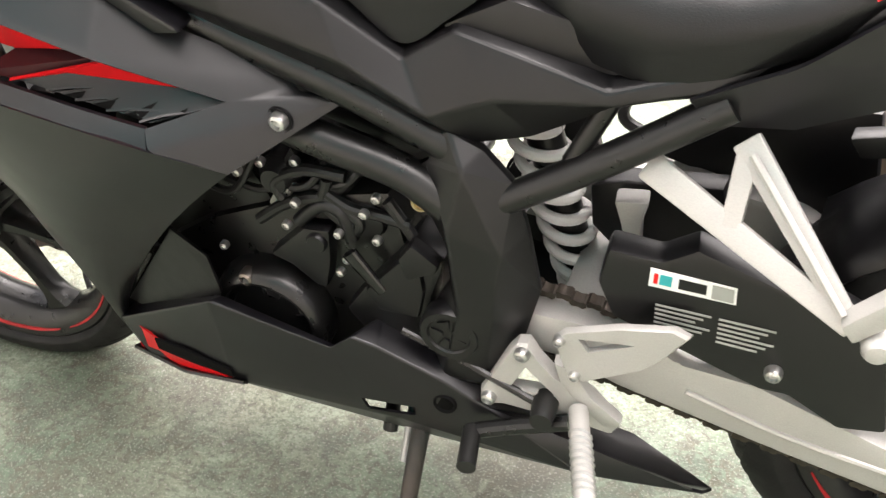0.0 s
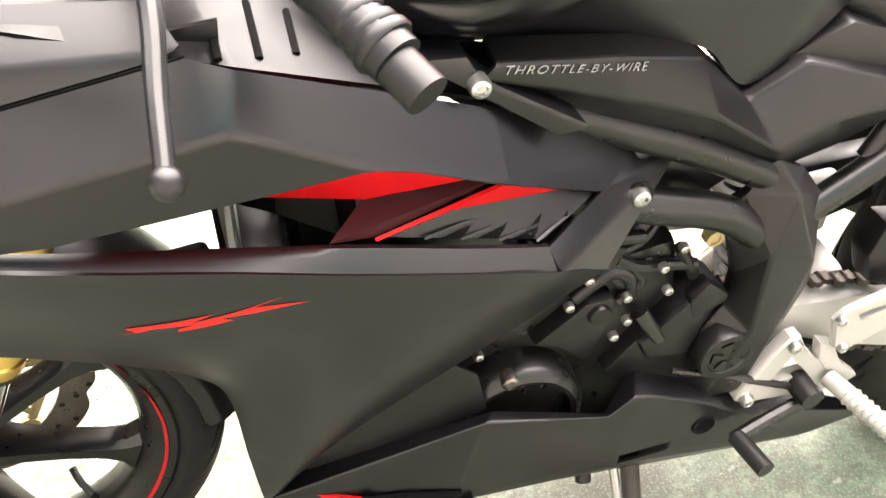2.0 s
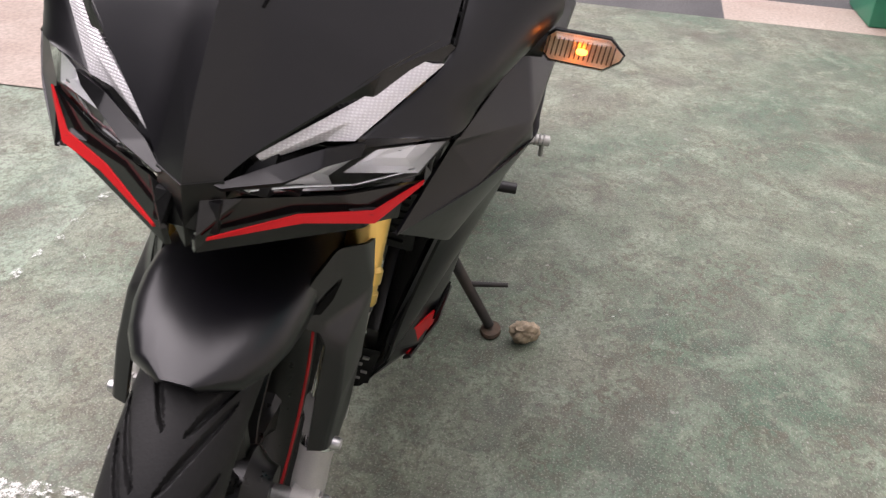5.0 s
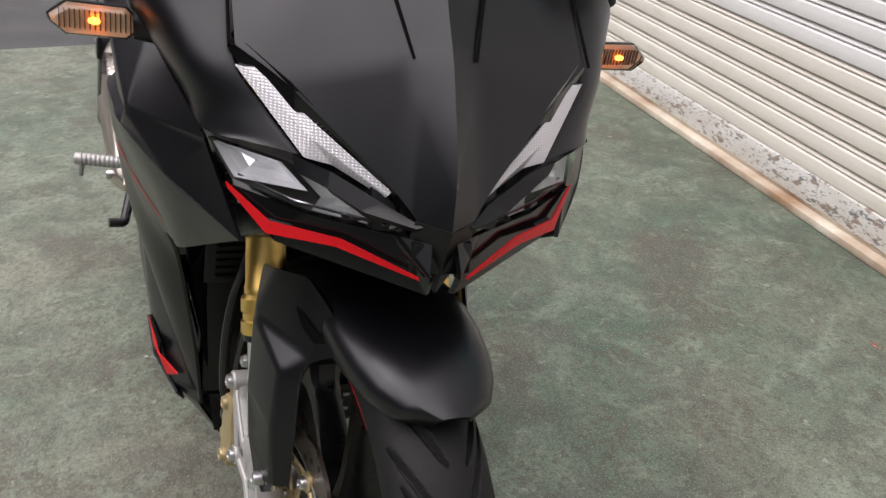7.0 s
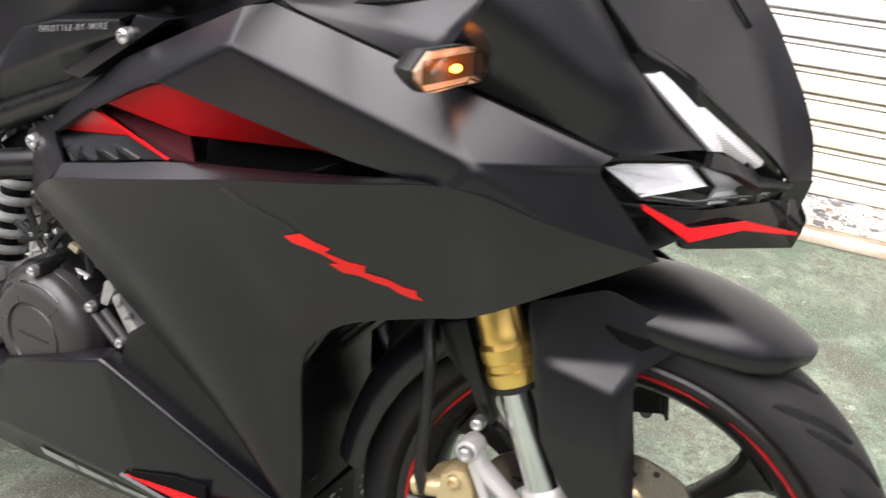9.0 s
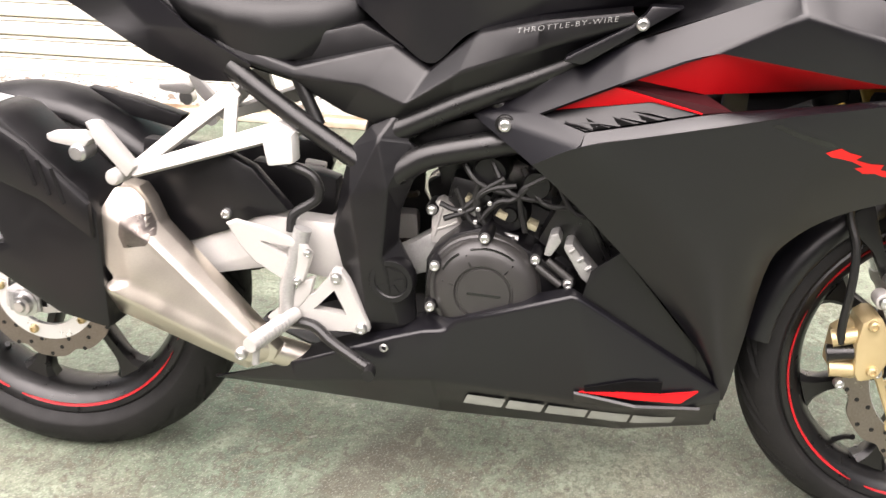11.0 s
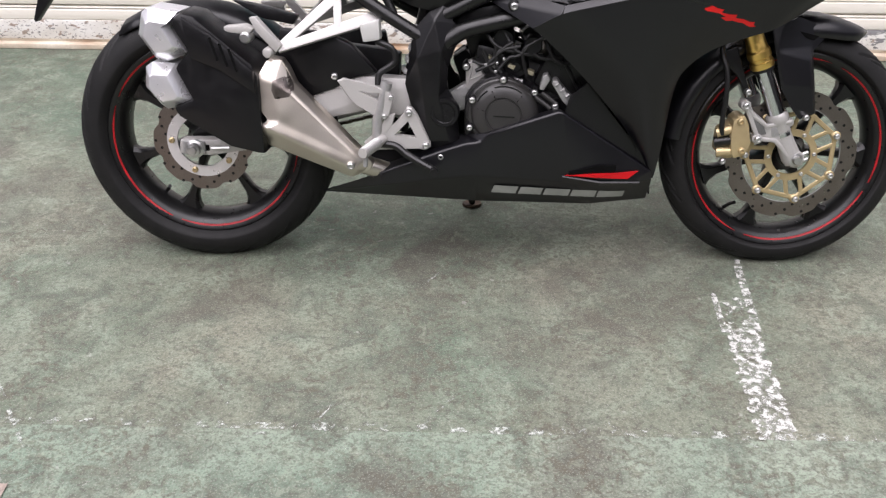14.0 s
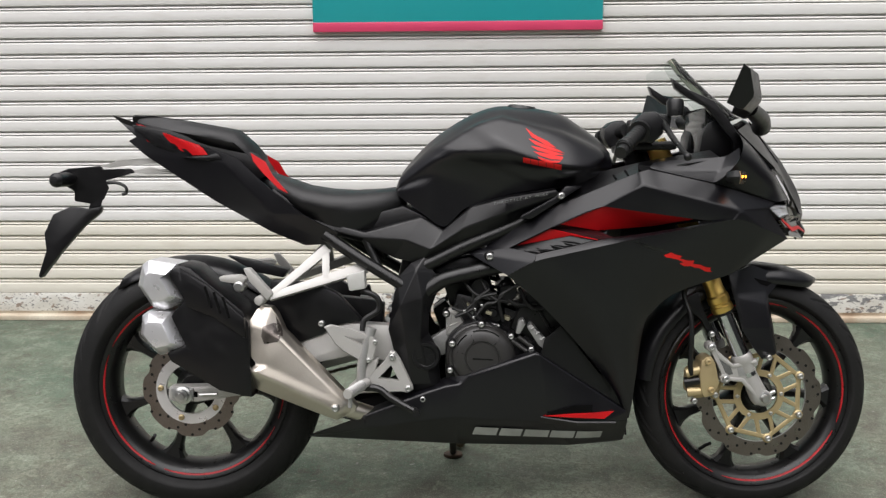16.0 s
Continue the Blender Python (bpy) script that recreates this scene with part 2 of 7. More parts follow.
def worn_paint(name, colour, size, lo, hi):
    """Paint worn through in ragged flakes."""
    m, n, l, b, wave, mixed, ramp = mat(name, colour, 0.7, grain=0.25, grain_size=200, stain=0.4, stain_size=10)
    keep = n.new("ShaderNodeMix")
    keep.data_type = "FLOAT"
    keep.inputs["Factor"].default_value = 0.35
    l.new(wave(size, 6), keep.inputs[2])
    l.new(wave(size * 5, 4), keep.inputs[3])
    l.new(ramp(keep.outputs[0], lo, hi), b.inputs["Alpha"])
    return m


def shutter_material(name="white_shutter_enamel", clean=(0.74, 0.73, 0.71), dusty=(0.62, 0.60, 0.55), grime=(0.50, 0.47, 0.42)):
    """White enamelled slats, dusty and streaked, with rust that gathers on the bottom bar's edge."""
    m, n, l, b, wave, mixed, ramp = mat(name, (0.70, 0.69, 0.66), 0.42, stretch=(0.5, 1, 2.5))
    a = mixed(ramp(wave(2.5, 6), 0.4, 0.75, 0, 0.5), clean, dusty)
    c = mixed(ramp(wave(22, 5), 0.55, 0.8, 0, 0.35), a, grime)
    l.new(c, b.inputs["Base Color"])
    l.new(ramp(wave(12, 4), 0.3, 0.7, 0.32, 0.55), b.inputs["Roughness"])
    return m


FLOOR = floor_material("green_floor_coating", 0.0)
UNSEEN_WALL = plain("dark_opposite_wall", (0.07, 0.07, 0.068), 0.8, stain=0.5, stain_size=0.5, alt=(0.11, 0.11, 0.10))
SHUTTER = shutter_material()
SHUTTER_LOW = shutter_material("yellowed_shutter_enamel", (0.73, 0.70, 0.62), (0.60, 0.55, 0.44), (0.46, 0.40, 0.30))


def chipped_material():
    """White paint flaked off in sharp patches down to dark metal, with rust round the edges."""
    m, n, l, b, wave, mixed, ramp = mat("chipped_bottom_bar", (0.66, 0.65, 0.61), 0.5, stretch=(1, 1, 2.2), bump=0.3, bump_size=100)
    a = mixed(ramp(wave(7, 5), 0.4, 0.7, 0, 0.8), (0.68, 0.67, 0.63), (0.52, 0.49, 0.43))
    r = mixed(ramp(wave(26, 10), 0.60, 0.63, 0, 0.8), a, (0.20, 0.13, 0.085))
    where = n.new("ShaderNodeSeparateXYZ")
    l.new(n["Texture Coordinate"].outputs["Object"], where.inputs[0])
    kept = n.new("ShaderNodeMath")
    kept.operation = "ADD"
    l.new(ramp(where.outputs["X"], 0.2, 1.0, -0.10, 0.0), kept.inputs[0])
    l.new(wave(30, 12), kept.inputs[1])
    c = mixed(ramp(kept.outputs[0], 0.555, 0.575, 0, 0.9), r, (0.15, 0.15, 0.155))
    d = mixed(ramp(wave(95, 8), 0.61, 0.63, 0, 0.85), c, (0.11, 0.105, 0.10))
    l.new(d, b.inputs["Base Color"])
    return m


BOTTOM_BAR = chipped_material()
SILL = plain("stained_threshold", (0.70, 0.64, 0.52), 0.75, grain=0.3, grain_size=90, stain=1.0, stain_size=5, alt=(0.27, 0.14, 0.055), bump=0.4, bump_size=150)
WALL = plain("painted_wall", (0.55, 0.54, 0.50), 0.7, stain=0.5, stain_size=1.5, alt=(0.45, 0.44, 0.40), bump=0.3, bump_size=60)
ASPHALT = plain("asphalt", (0.055, 0.055, 0.056), 0.85, grain=0.7, grain_size=140, stain=0.8, stain_size=3, alt=(0.11, 0.108, 0.105), bump=0.8, bump_size=120)
CONCRETE = plain("pinkish_concrete", (0.30, 0.24, 0.20), 0.85, grain=0.5, grain_size=90, stain=0.8, stain_size=4, alt=(0.40, 0.35, 0.30), bump=0.5, bump_size=120)
APRON = floor_material("washed_out_coating", 0.1, (0.125, 0.190, 0.138), (0.235, 0.280, 0.215))
GREEN_BOX = plain("green_plastic", (0.02, 0.16, 0.09), 0.4, stain=0.4, stain_size=8)
LINE_WHITE = worn_paint("worn_white_line", (0.50, 0.51, 0.47), 62, 0.45, 0.58)
LINE_GHOST = worn_paint("almost_worn_off_line", (0.50, 0.52, 0.47), 46, 0.53, 0.64)
FADED = worn_paint("faded_white_scuff", (0.45, 0.48, 0.43), 26, 0.52, 0.66)
RED_CHALK = worn_paint("faded_red_mark", (0.45, 0.12, 0.10), 30, 0.48, 0.62)


# ---- mesh helpers ----
from mathutils.bvhtree import BVHTree


def part(name, bm, material, parent=None, label="", smooth=35.0):
    """Links a bmesh as one mesh object under a thing or part."""
    bmesh.ops.recalc_face_normals(bm, faces=bm.faces)
    me = bpy.data.meshes.new(name)
    bm.to_mesh(me)
    bm.free()
    for m in material if isinstance(material, (list, tuple)) else (material,):
        me.materials.append(m)
    if smooth:
        me.polygons.foreach_set("use_smooth", [True] * len(me.polygons))
        me.set_sharp_from_angle(angle=radians(smooth))
    ob = new(name, me)
    ob.parent = parent
    if label:
        ob["label"] = label
    return ob


def again(ob, m, parent=None):
    """Another object on the same mesh, at the pose m."""
    o = new(ob.name.split(".")[0], ob.data)
    o.parent = parent or ob.parent
    o.matrix_basis = m
    if "label" in ob:
        o["label"] = ob["label"]
    return o


def softened(bm, width, segments=2, least=18.0):
    if width:
        edges = [e for e in bm.edges if len(e.link_faces) == 2 and e.calc_face_angle(0) > radians(least)]
        bmesh.ops.bevel(bm, geom=edges, offset=width, segments=segments, profile=0.6, affect="EDGES", clamp_overlap=True)
    return bm


def box(x0, x1, y0, y1, z0, z1, bevel=0.0):
    bm = bmesh.new()
    bmesh.ops.create_cube(bm, size=1, matrix=Matrix.Translation(((x0 + x1) / 2, (y0 + y1) / 2, (z0 + z1) / 2)) @ Matrix.Diagonal((x1 - x0, y1 - y0, z1 - z0, 1)))
    return softened(bm, bevel)


def prism(outline, y0, y1, bevel=0.003, shrink=0.0, bm=None):
    """An outline in the x-z plane made solid from y0 to y1; the y1 face may be drawn in by shrink."""
    own = bmesh.new()
    cx, cz = sum(p[0] for p in outline) / len(outline), sum(p[1] for p in outline) / len(outline)
    k = 1 - shrink
    a = [own.verts.new((x, y0, z)) for x, z in outline]
    b = [own.verts.new((cx + (x - cx) * k, y1, cz + (z - cz) * k)) for x, z in outline]
    own.faces.new(a)
    own.faces.new(b[::-1])
    for i in range(len(a)):
        j = (i + 1) % len(a)
        own.faces.new((a[i], b[i], b[j], a[j]))
    bmesh.ops.recalc_face_normals(own, faces=own.faces)
    softened(own, bevel)
    return joined(bm, own)


def holed(outline, hole, y0, y1, chamfer=0.003):
    """A cast plate between y0 and y1 with one real hole through it."""
    own = bmesh.new()
    cx, cz = (sum(p[i] for p in hole) / len(hole) for i in (0, 1))
    ang = lambda p: math.atan2(p[1] - cz, p[0] - cx)
    pts = sorted([(ang(p), p) for p in outline])
    loop = [p for _, p in pts]

    def hit(p):
        """Where the ray from the hole's middle towards p meets the hole's edge."""
        dx, dz = p[0] - cx, p[1] - cz
        best = 0.5
        for (x0, z0), (x1, z1) in zip(hole, hole[1:] + hole[:1]):
            den = dx * (z1 - z0) - dz * (x1 - x0)
            if abs(den) > 1e-12:
                t = ((x0 - cx) * (z1 - z0) - (z0 - cz) * (x1 - x0)) / den
                u = ((x0 - cx) * dz - (z0 - cz) * dx) / den
                if t > 0 and -1e-6 <= u <= 1 + 1e-6:
                    best = min(0.97, t)
        return (cx + dx * best, cz + dz * best)

    def out(p):
        """Where the ray through a corner of the hole leaves the plate."""
        dx, dz = p[0] - cx, p[1] - cz
        best = 1.6
        for (x0, z0), (x1, z1) in zip(loop, loop[1:] + loop[:1]):
            den = dx * (z1 - z0) - dz * (x1 - x0)
            if abs(den) > 1e-12:
                t = ((x0 - cx) * (z1 - z0) - (z0 - cz) * (x1 - x0)) / den
                u = ((x0 - cx) * dz - (z0 - cz) * dx) / den
                if t > 0 and 0 <= u <= 1:
                    best = t
        return (cx + dx * best, cz + dz * best)

    spokes = sorted([(ang(p), p, hit(p)) for p in outline] + [(ang(p), out(p), p) for p in hole])
    rim, eye = [k[1] for k in spokes], [k[2] for k in spokes]
    step = chamfer if y1 > y0 else -chamfer
    shrink = lambda p, k: (p[0] + (cx - p[0]) * k, p[1] + (cz - p[1]) * k)
    rings = [[(x, y0, z) for x, z in eye], [(x, y0, z) for x, z in rim], [(x, y1 - step, z) for x, z in rim], [(*shrink((x, z), 0.05)[:1], y1, shrink((x, z), 0.05)[1]) for x, z in rim], [(x, y1, z) for x, z in eye], [(x, y0, z) for x, z in eye]]
    own = loft(rings, cap=False)
    bmesh.ops.remove_doubles(own, verts=own.verts, dist=1e-6)
    bmesh.ops.recalc_face_normals(own, faces=own.faces)
    return own


def joined(bm, own):
    if bm is None:
        return own
    me = bpy.data.meshes.new("part")
    own.to_mesh(me)
    own.free()
    bm.from_mesh(me)
    bpy.data.meshes.remove(me)
    return bm


def slab3(points, thick, bevel=0.002, bm=None):
    """A polygon in space made solid by thick, towards the bike's middle plane."""
    own = bmesh.new()
    vs = [own.verts.new(p) for p in points]
    f = own.faces.new(vs)
    f.normal_update()
    side = -1 if f.normal.y * sum(p[1] for p in points) > 0 else 1
    push = f.normal * thick * side
    ws = [own.verts.new(Vector(p) + push) for p in points]
    own.faces.new(ws[::-1])
    for i in range(len(vs)):
        j = (i + 1) % len(vs)
        own.faces.new((vs[j], vs[i], ws[i], ws[j]))
    bmesh.ops.recalc_face_normals(own, faces=own.faces)
    softened(own, bevel)
    return joined(bm, own)


def curve_points(points, steps=6):
    """A smooth line through the points."""
    if len(points) < 3:
        return [Vector(p) for p in points]
    p = [Vector(q) for q in points]
    p = [2 * p[0] - p[1], *p, 2 * p[-1] - p[-2]]
    out = []
    for i in range(1, len(p) - 2):
        a, b, c, d = p[i - 1 : i + 3]
        for k in range(steps):
            t = k / steps
            out.append(0.5 * (2 * b + (c - a) * t + (2 * a - 5 * b + 4 * c - d) * t * t + (3 * b - a - 3 * c + d) * t**3))
    return out + [p[-2]]


def tube(points, r, seg=12, smooth=True, bm=None, flat=1.0):
    """A round bar along points; r is one radius or one for each end."""
    own = bmesh.new()
    path = curve_points(points) if smooth else [Vector(p) for p in points]
    r0, r1 = r if isinstance(r, tuple) else (r, r)
    last, up = None, Vector((0.03, 1, 0.05)).normalized()
    for i, p in enumerate(path):
        d = (path[min(i + 1, len(path) - 1)] - path[max(i - 1, 0)]).normalized()
        side = d.cross(up)
        side = side.normalized() if side.length > 0.05 else d.orthogonal().normalized()
        over = side.cross(d)
        rr = r0 + (r1 - r0) * i / max(1, len(path) - 1)
        ring = [own.verts.new(p + (side * math.cos(a) + over * math.sin(a) * flat) * rr) for a in (2 * math.pi * k / seg for k in range(seg))]
        if last:
            for k in range(seg):
                own.faces.new((last[k], last[(k + 1) % seg], ring[(k + 1) % seg], ring[k]))
        else:
            own.faces.new(ring[::-1])
        last = ring
    own.faces.new(last)
    return joined(bm, own)


def lathe(profile, centre, axis="y", seg=48, bm=None, closed=False):
    """A profile of (radius, height) turned round an axis through centre."""
    own = bmesh.new()
    rings = []
    for r, h in profile:
        ring = []
        for k in range(seg):
            a = 2 * math.pi * k / seg
            u, v = r * math.cos(a), r * math.sin(a)
            ring.append(own.verts.new((u, h, v) if axis == "y" else (u, v, h) if axis == "z" else (h, u, v)))
        rings.append(ring)
    pairs = list(zip(rings, rings[1:])) + ([(rings[-1], rings[0])] if closed else [])
    for a, b in pairs:
        for k in range(seg):
            own.faces.new((a[k], a[(k + 1) % seg], b[(k + 1) % seg], b[k]))
    if not closed:
        for ring in (rings[0], rings[-1][::-1]):
            own.faces.new(ring)
    bmesh.ops.remove_doubles(own, verts=own.verts, dist=1e-6)
    m = centre if isinstance(centre, Matrix) else Matrix.Translation(centre)
    bmesh.ops.transform(own, matrix=m, verts=own.verts)
    return joined(bm, own)


def loft(rings, cap=True, closed=True, bm=None):
    own = bmesh.new()
    rows = [[own.verts.new(p) for p in ring] for ring in rings]
    n = len(rows[0])
    for a, b in zip(rows, rows[1:]):
        for k in range(n if closed else n - 1):
            own.faces.new((a[k], a[(k + 1) % n], b[(k + 1) % n], b[k]))
    if cap and closed:
        own.faces.new(rows[0][::-1])
        own.faces.new(rows[-1])
    return joined(bm, own)


def shell(verts, faces, s, thick=0.004, bevel=0.006, segments=3, cuts=0, bm=None):
    """A faceted panel on the side s (-1 right, 1 left): named corners (x, half width, z) and faces over them, with thickness and softened creases."""
    own = bmesh.new()
    used = set(" ".join(f if isinstance(f, str) else f[0] for f in faces).split())
    made = {k: own.verts.new((x, s * w, z)) for k, (x, w, z) in verts.items() if k in used}
    for f in faces:
        idx = 0
        if isinstance(f, tuple):
            f, idx = f
        face = own.faces.new([made[k] for k in f.split()])
        face.material_index = idx
    bmesh.ops.recalc_face_normals(own, faces=own.faces)
    out = sum((f.normal.y * s * f.calc_area() for f in own.faces))
    if out < 0:
        bmesh.ops.reverse_faces(own, faces=own.faces)
    if bevel:
        edges = [e for e in own.edges if len(e.link_faces) == 2 and e.calc_face_angle(0) > radians(4)]
        bmesh.ops.bevel(own, geom=edges, offset=bevel, segments=segments, profile=0.5, affect="EDGES", clamp_overlap=True)
    bmesh.ops.triangulate(own, faces=[f for f in own.faces if len(f.verts) > 4])
    if thick:
        rim = [e for e in own.edges if len(e.link_faces) == 1]
        own.normal_update()
        top = list(own.faces)
        dup = bmesh.ops.duplicate(own, geom=list(own.verts) + list(own.edges) + list(own.faces))
        vmap = dup["vert_map"]
        for v in [v for v in vmap if v in set(f_v for f in top for f_v in f.verts)]:
            vmap[v].co = v.co - v.normal * thick
        back = [g for g in dup["geom"] if isinstance(g, bmesh.types.BMFace)]
        bmesh.ops.reverse_faces(own, faces=back)
        for e in rim:
            a, b = e.verts
            try:
                own.faces.new((b, a, vmap[a], vmap[b]))
            except ValueError:
                pass
    return joined(bm, own)


def patch(columns, s, across=34, down=9, thick=0.004, bm=None):
    """A smooth panel on the side s through columns of three points (x, half width, z), from one end to the other, with thickness."""
    lines = [curve_points([c[k] for c in columns], 8) for k in range(3)]
    n = len(lines[0]) - 1
    own = bmesh.new()
    outer, inner = [], []
    for i in range(across + 1):
        f = i / across * n
        j = min(int(f), n - 1)
        a, m, b = (line[j].lerp(line[j + 1], f - j) for line in lines)
        row = []
        for k in range(down + 1):
            v = k / down
            p = a * ((1 - v) * (1 - 2 * v)) + m * (4 * v * (1 - v)) + b * (v * (2 * v - 1))
            row.append(p)
        outer.append([own.verts.new((p.x, s * p.y, p.z)) for p in row])
        inner.append([own.verts.new((p.x, s * (p.y - thick), p.z)) for p in row])
    for i in range(across):
        for k in range(down):
            own.faces.new((outer[i][k], outer[i + 1][k], outer[i + 1][k + 1], outer[i][k + 1]))
            own.faces.new((inner[i][k + 1], inner[i + 1][k + 1], inner[i + 1][k], inner[i][k]))
        for k in (0, down):
            own.faces.new((outer[i][k], inner[i][k], inner[i + 1][k], outer[i + 1][k]))
    for i in (0, across):
        for k in range(down):
            own.faces.new((outer[i][k], outer[i][k + 1], inner[i][k + 1], inner[i][k]))
    bmesh.ops.recalc_face_normals(own, faces=own.faces)
    return joined(bm, own)


def skin(ob):
    """The outer surface of a panel, to lay decals on."""
    return BVHTree.FromPolygons([v.co.copy() for v in ob.data.vertices], [tuple(f.vertices) for f in ob.data.polygons])


def decal(name, tree, s, outline, material, parent, label="", lift=0.0012):
    """A thin film in the outline (x, z), laid on the side s of a surface."""
    flat = bmesh.new()
    flat.faces.new([flat.verts.new((x, 0, z)) for x, z in outline])
    flat.normal_update()
    bmesh.ops.triangulate(flat, faces=flat.faces)
    for _ in range(3):
        bmesh.ops.subdivide_edges(flat, edges=[e for e in flat.edges if e.calc_length() > 0.008], cuts=1, use_grid_fill=True)
        bmesh.ops.triangulate(flat, faces=flat.faces)
    for v in flat.verts:
        spot, normal, _, _ = tree.ray_cast(Vector((v.co.x, s * 0.7, v.co.z)), Vector((0, -s, 0)))
        if spot is None:
            spot, normal, _, _ = tree.find_nearest(Vector((v.co.x, s * 0.25, v.co.z)))
        v.co = spot + Vector((0, s * lift, 0.15 * lift))
    return part(name, flat, material, parent, label, smooth=60)


# ---- the lot: floor, shutter, street ----
def sheet(name, corners, z, material, label, cuts=1, kind="structure"):
    bm = bmesh.new()
    f = bm.faces.new([bm.verts.new((x, y, z)) for x, y in corners])
    return tagged(part(name, bm, material, None, smooth=0), label, kind=kind)


WALL_Y, WALL_SLOPE = 1.604, -0.0283


TURN_WALL = math.degrees(math.atan(WALL_SLOPE))
bm = bmesh.new()
far = 400.0
for corners, idx in (
    ([(-1.62, -0.70), (6.0, -0.70), (6.0, 3.2), (-1.62, 3.2)], 0),
    ([(-1.62, -6.0), (6.0, -6.0), (6.0, -0.70), (-1.62, -0.70)], 1),
    ([(-1.95, 0.8), (-1.62, 0.8), (-1.62, 3.2), (-1.95, 3.2)], 2),
    ([(-1.95, -6.0), (-1.62, -6.0), (-1.62, 0.8), (-1.95, 0.8)], 3),
    ([(-far, -far), (-1.95, -far), (-1.95, far), (-far, far)], 3),
    ([(-1.95, -far), (far, -far), (far, -6.0), (-1.95, -6.0)], 3),
    ([(6.0, -6.0), (far, -6.0), (far, far), (6.0, far)], 3),
    ([(-1.95, 3.2), (6.0, 3.2), (6.0, far), (-1.95, far)], 3),
):
    f = bm.faces.new([bm.verts.new((x, y, 0.0)) for x, y in corners])
    f.material_index = idx
bmesh.ops.remove_doubles(bm, verts=bm.verts, dist=1e-5)
ground = tagged(part("ground", bm, (FLOOR, APRON, CONCRETE, ASPHALT), None, smooth=0), "worn green coated forecourt floor meeting grey asphalt", kind="structure")

# added out of view: dark walls that block low sky from the paintwork
tagged(part("wall_south", box(-14, 16, -8.3, -8.0, 0, 4.6), UNSEEN_WALL, None), "unseen dark wall added to darken side reflections", kind="structure")
tagged(part("wall_east", box(15.8, 16.1, -8.0, 40, 0, 4.6), UNSEEN_WALL, None), "unseen dark wall added to block low sky, east", kind="structure")
tagged(part("wall_west", box(-14.3, -14.0, -8.0, 40, 0, 4.6), UNSEEN_WALL, None), "unseen dark wall added to block low sky, west", kind="structure")

# pinkish slab by the street corner, and a pale strip where the coating ends
sheet("pavement", [(-1.09, -2.4), (-0.10, -2.4), (-0.18, -0.866), (-1.09, -0.858)], 0.004, CONCRETE, "pinkish bare concrete slab beside the green floor")


def ragged_strip(name, a, b, width, z, material, label, seed, steps=60, group=""):
    """A painted band from a to b with a wandering edge."""
    rnd = random.Random(seed)
    a, b = Vector((*a, z)), Vector((*b, z))
    d = (b - a).normalized()
    side = Vector((-d.y, d.x, 0))
    bm = bmesh.new()
    rows = []
    for i in range(steps + 1):
        p = a.lerp(b, i / steps)
        w0, w1 = width * (0.5 + rnd.uniform(-0.12, 0.05)), width * (0.5 + rnd.uniform(-0.12, 0.05))
        rows.append((bm.verts.new(p - side * w0), bm.verts.new(p + side * w1)))
    for (p, q), (r, s) in zip(rows, rows[1:]):
        bm.faces.new((p, r, s, q))
    return tagged(part(name, bm, material, None, smooth=0), label, "floor marking", group, "structure")


ragged_strip("white_line", (1.2405, -0.705), (1.2535, -0.335), 0.078, 0.003, LINE_WHITE, "worn white painted parking line on the green floor", 3)
ragged_strip("white_line", (1.2555, -0.340), (1.2600, -0.205), 0.066, 0.003, LINE_GHOST, "nearly worn-off stretch of the white parking line", 14, 24)
ragged_strip("white_line", (1.2850, -0.345), (1.2960, -0.250), 0.022, 0.0034, LINE_WHITE, "flaking edge of the white parking line", 15, 18)
ragged_strip("white_line", (1.2950, -0.255), (1.3100, -0.030), 0.020, 0.003, LINE_WHITE, "worn thin end of the white parking line", 4)
ragged_strip("white_line", (1.2150, -0.350), (1.2215, -0.190), 0.015, 0.0034, LINE_WHITE, "flaking edge of the white parking line", 16, 24)
ragged_strip("trim", (-1.62, -0.690), (5.0, -0.700), 0.022, 0.0035, FADED, "pale worn edge line across the floor coating", 5, 160)
ragged_strip("floor_scuff", (1.370, 1.293), (1.318, 0.81), 0.045, 0.003, FADED, "white chalky scuff on the green floor", 6, 24)
ragged_strip("floor_scuff", (0.930, 1.297), (1.056, 1.326), 0.016, 0.003, RED_CHALK, "faded red chalk dash on the floor", 7, 12)
ragged_strip("floor_scuff", (0.595, 0.288), (0.479, 0.632), 0.004, 0.003, FADED, "thin pale scratch on the green floor", 8, 24)
ragged_strip("floor_scuff", (0.505, -0.209), (0.625, -0.035), 0.006, 0.003, FADED, "thin pale scratch on the green floor", 9, 24)
ragged_strip("floor_scuff", (-0.329, -0.575), (-0.18, -0.788), 0.008, 0.003, FADED, "thin pale scratch on the green floor", 10, 24)



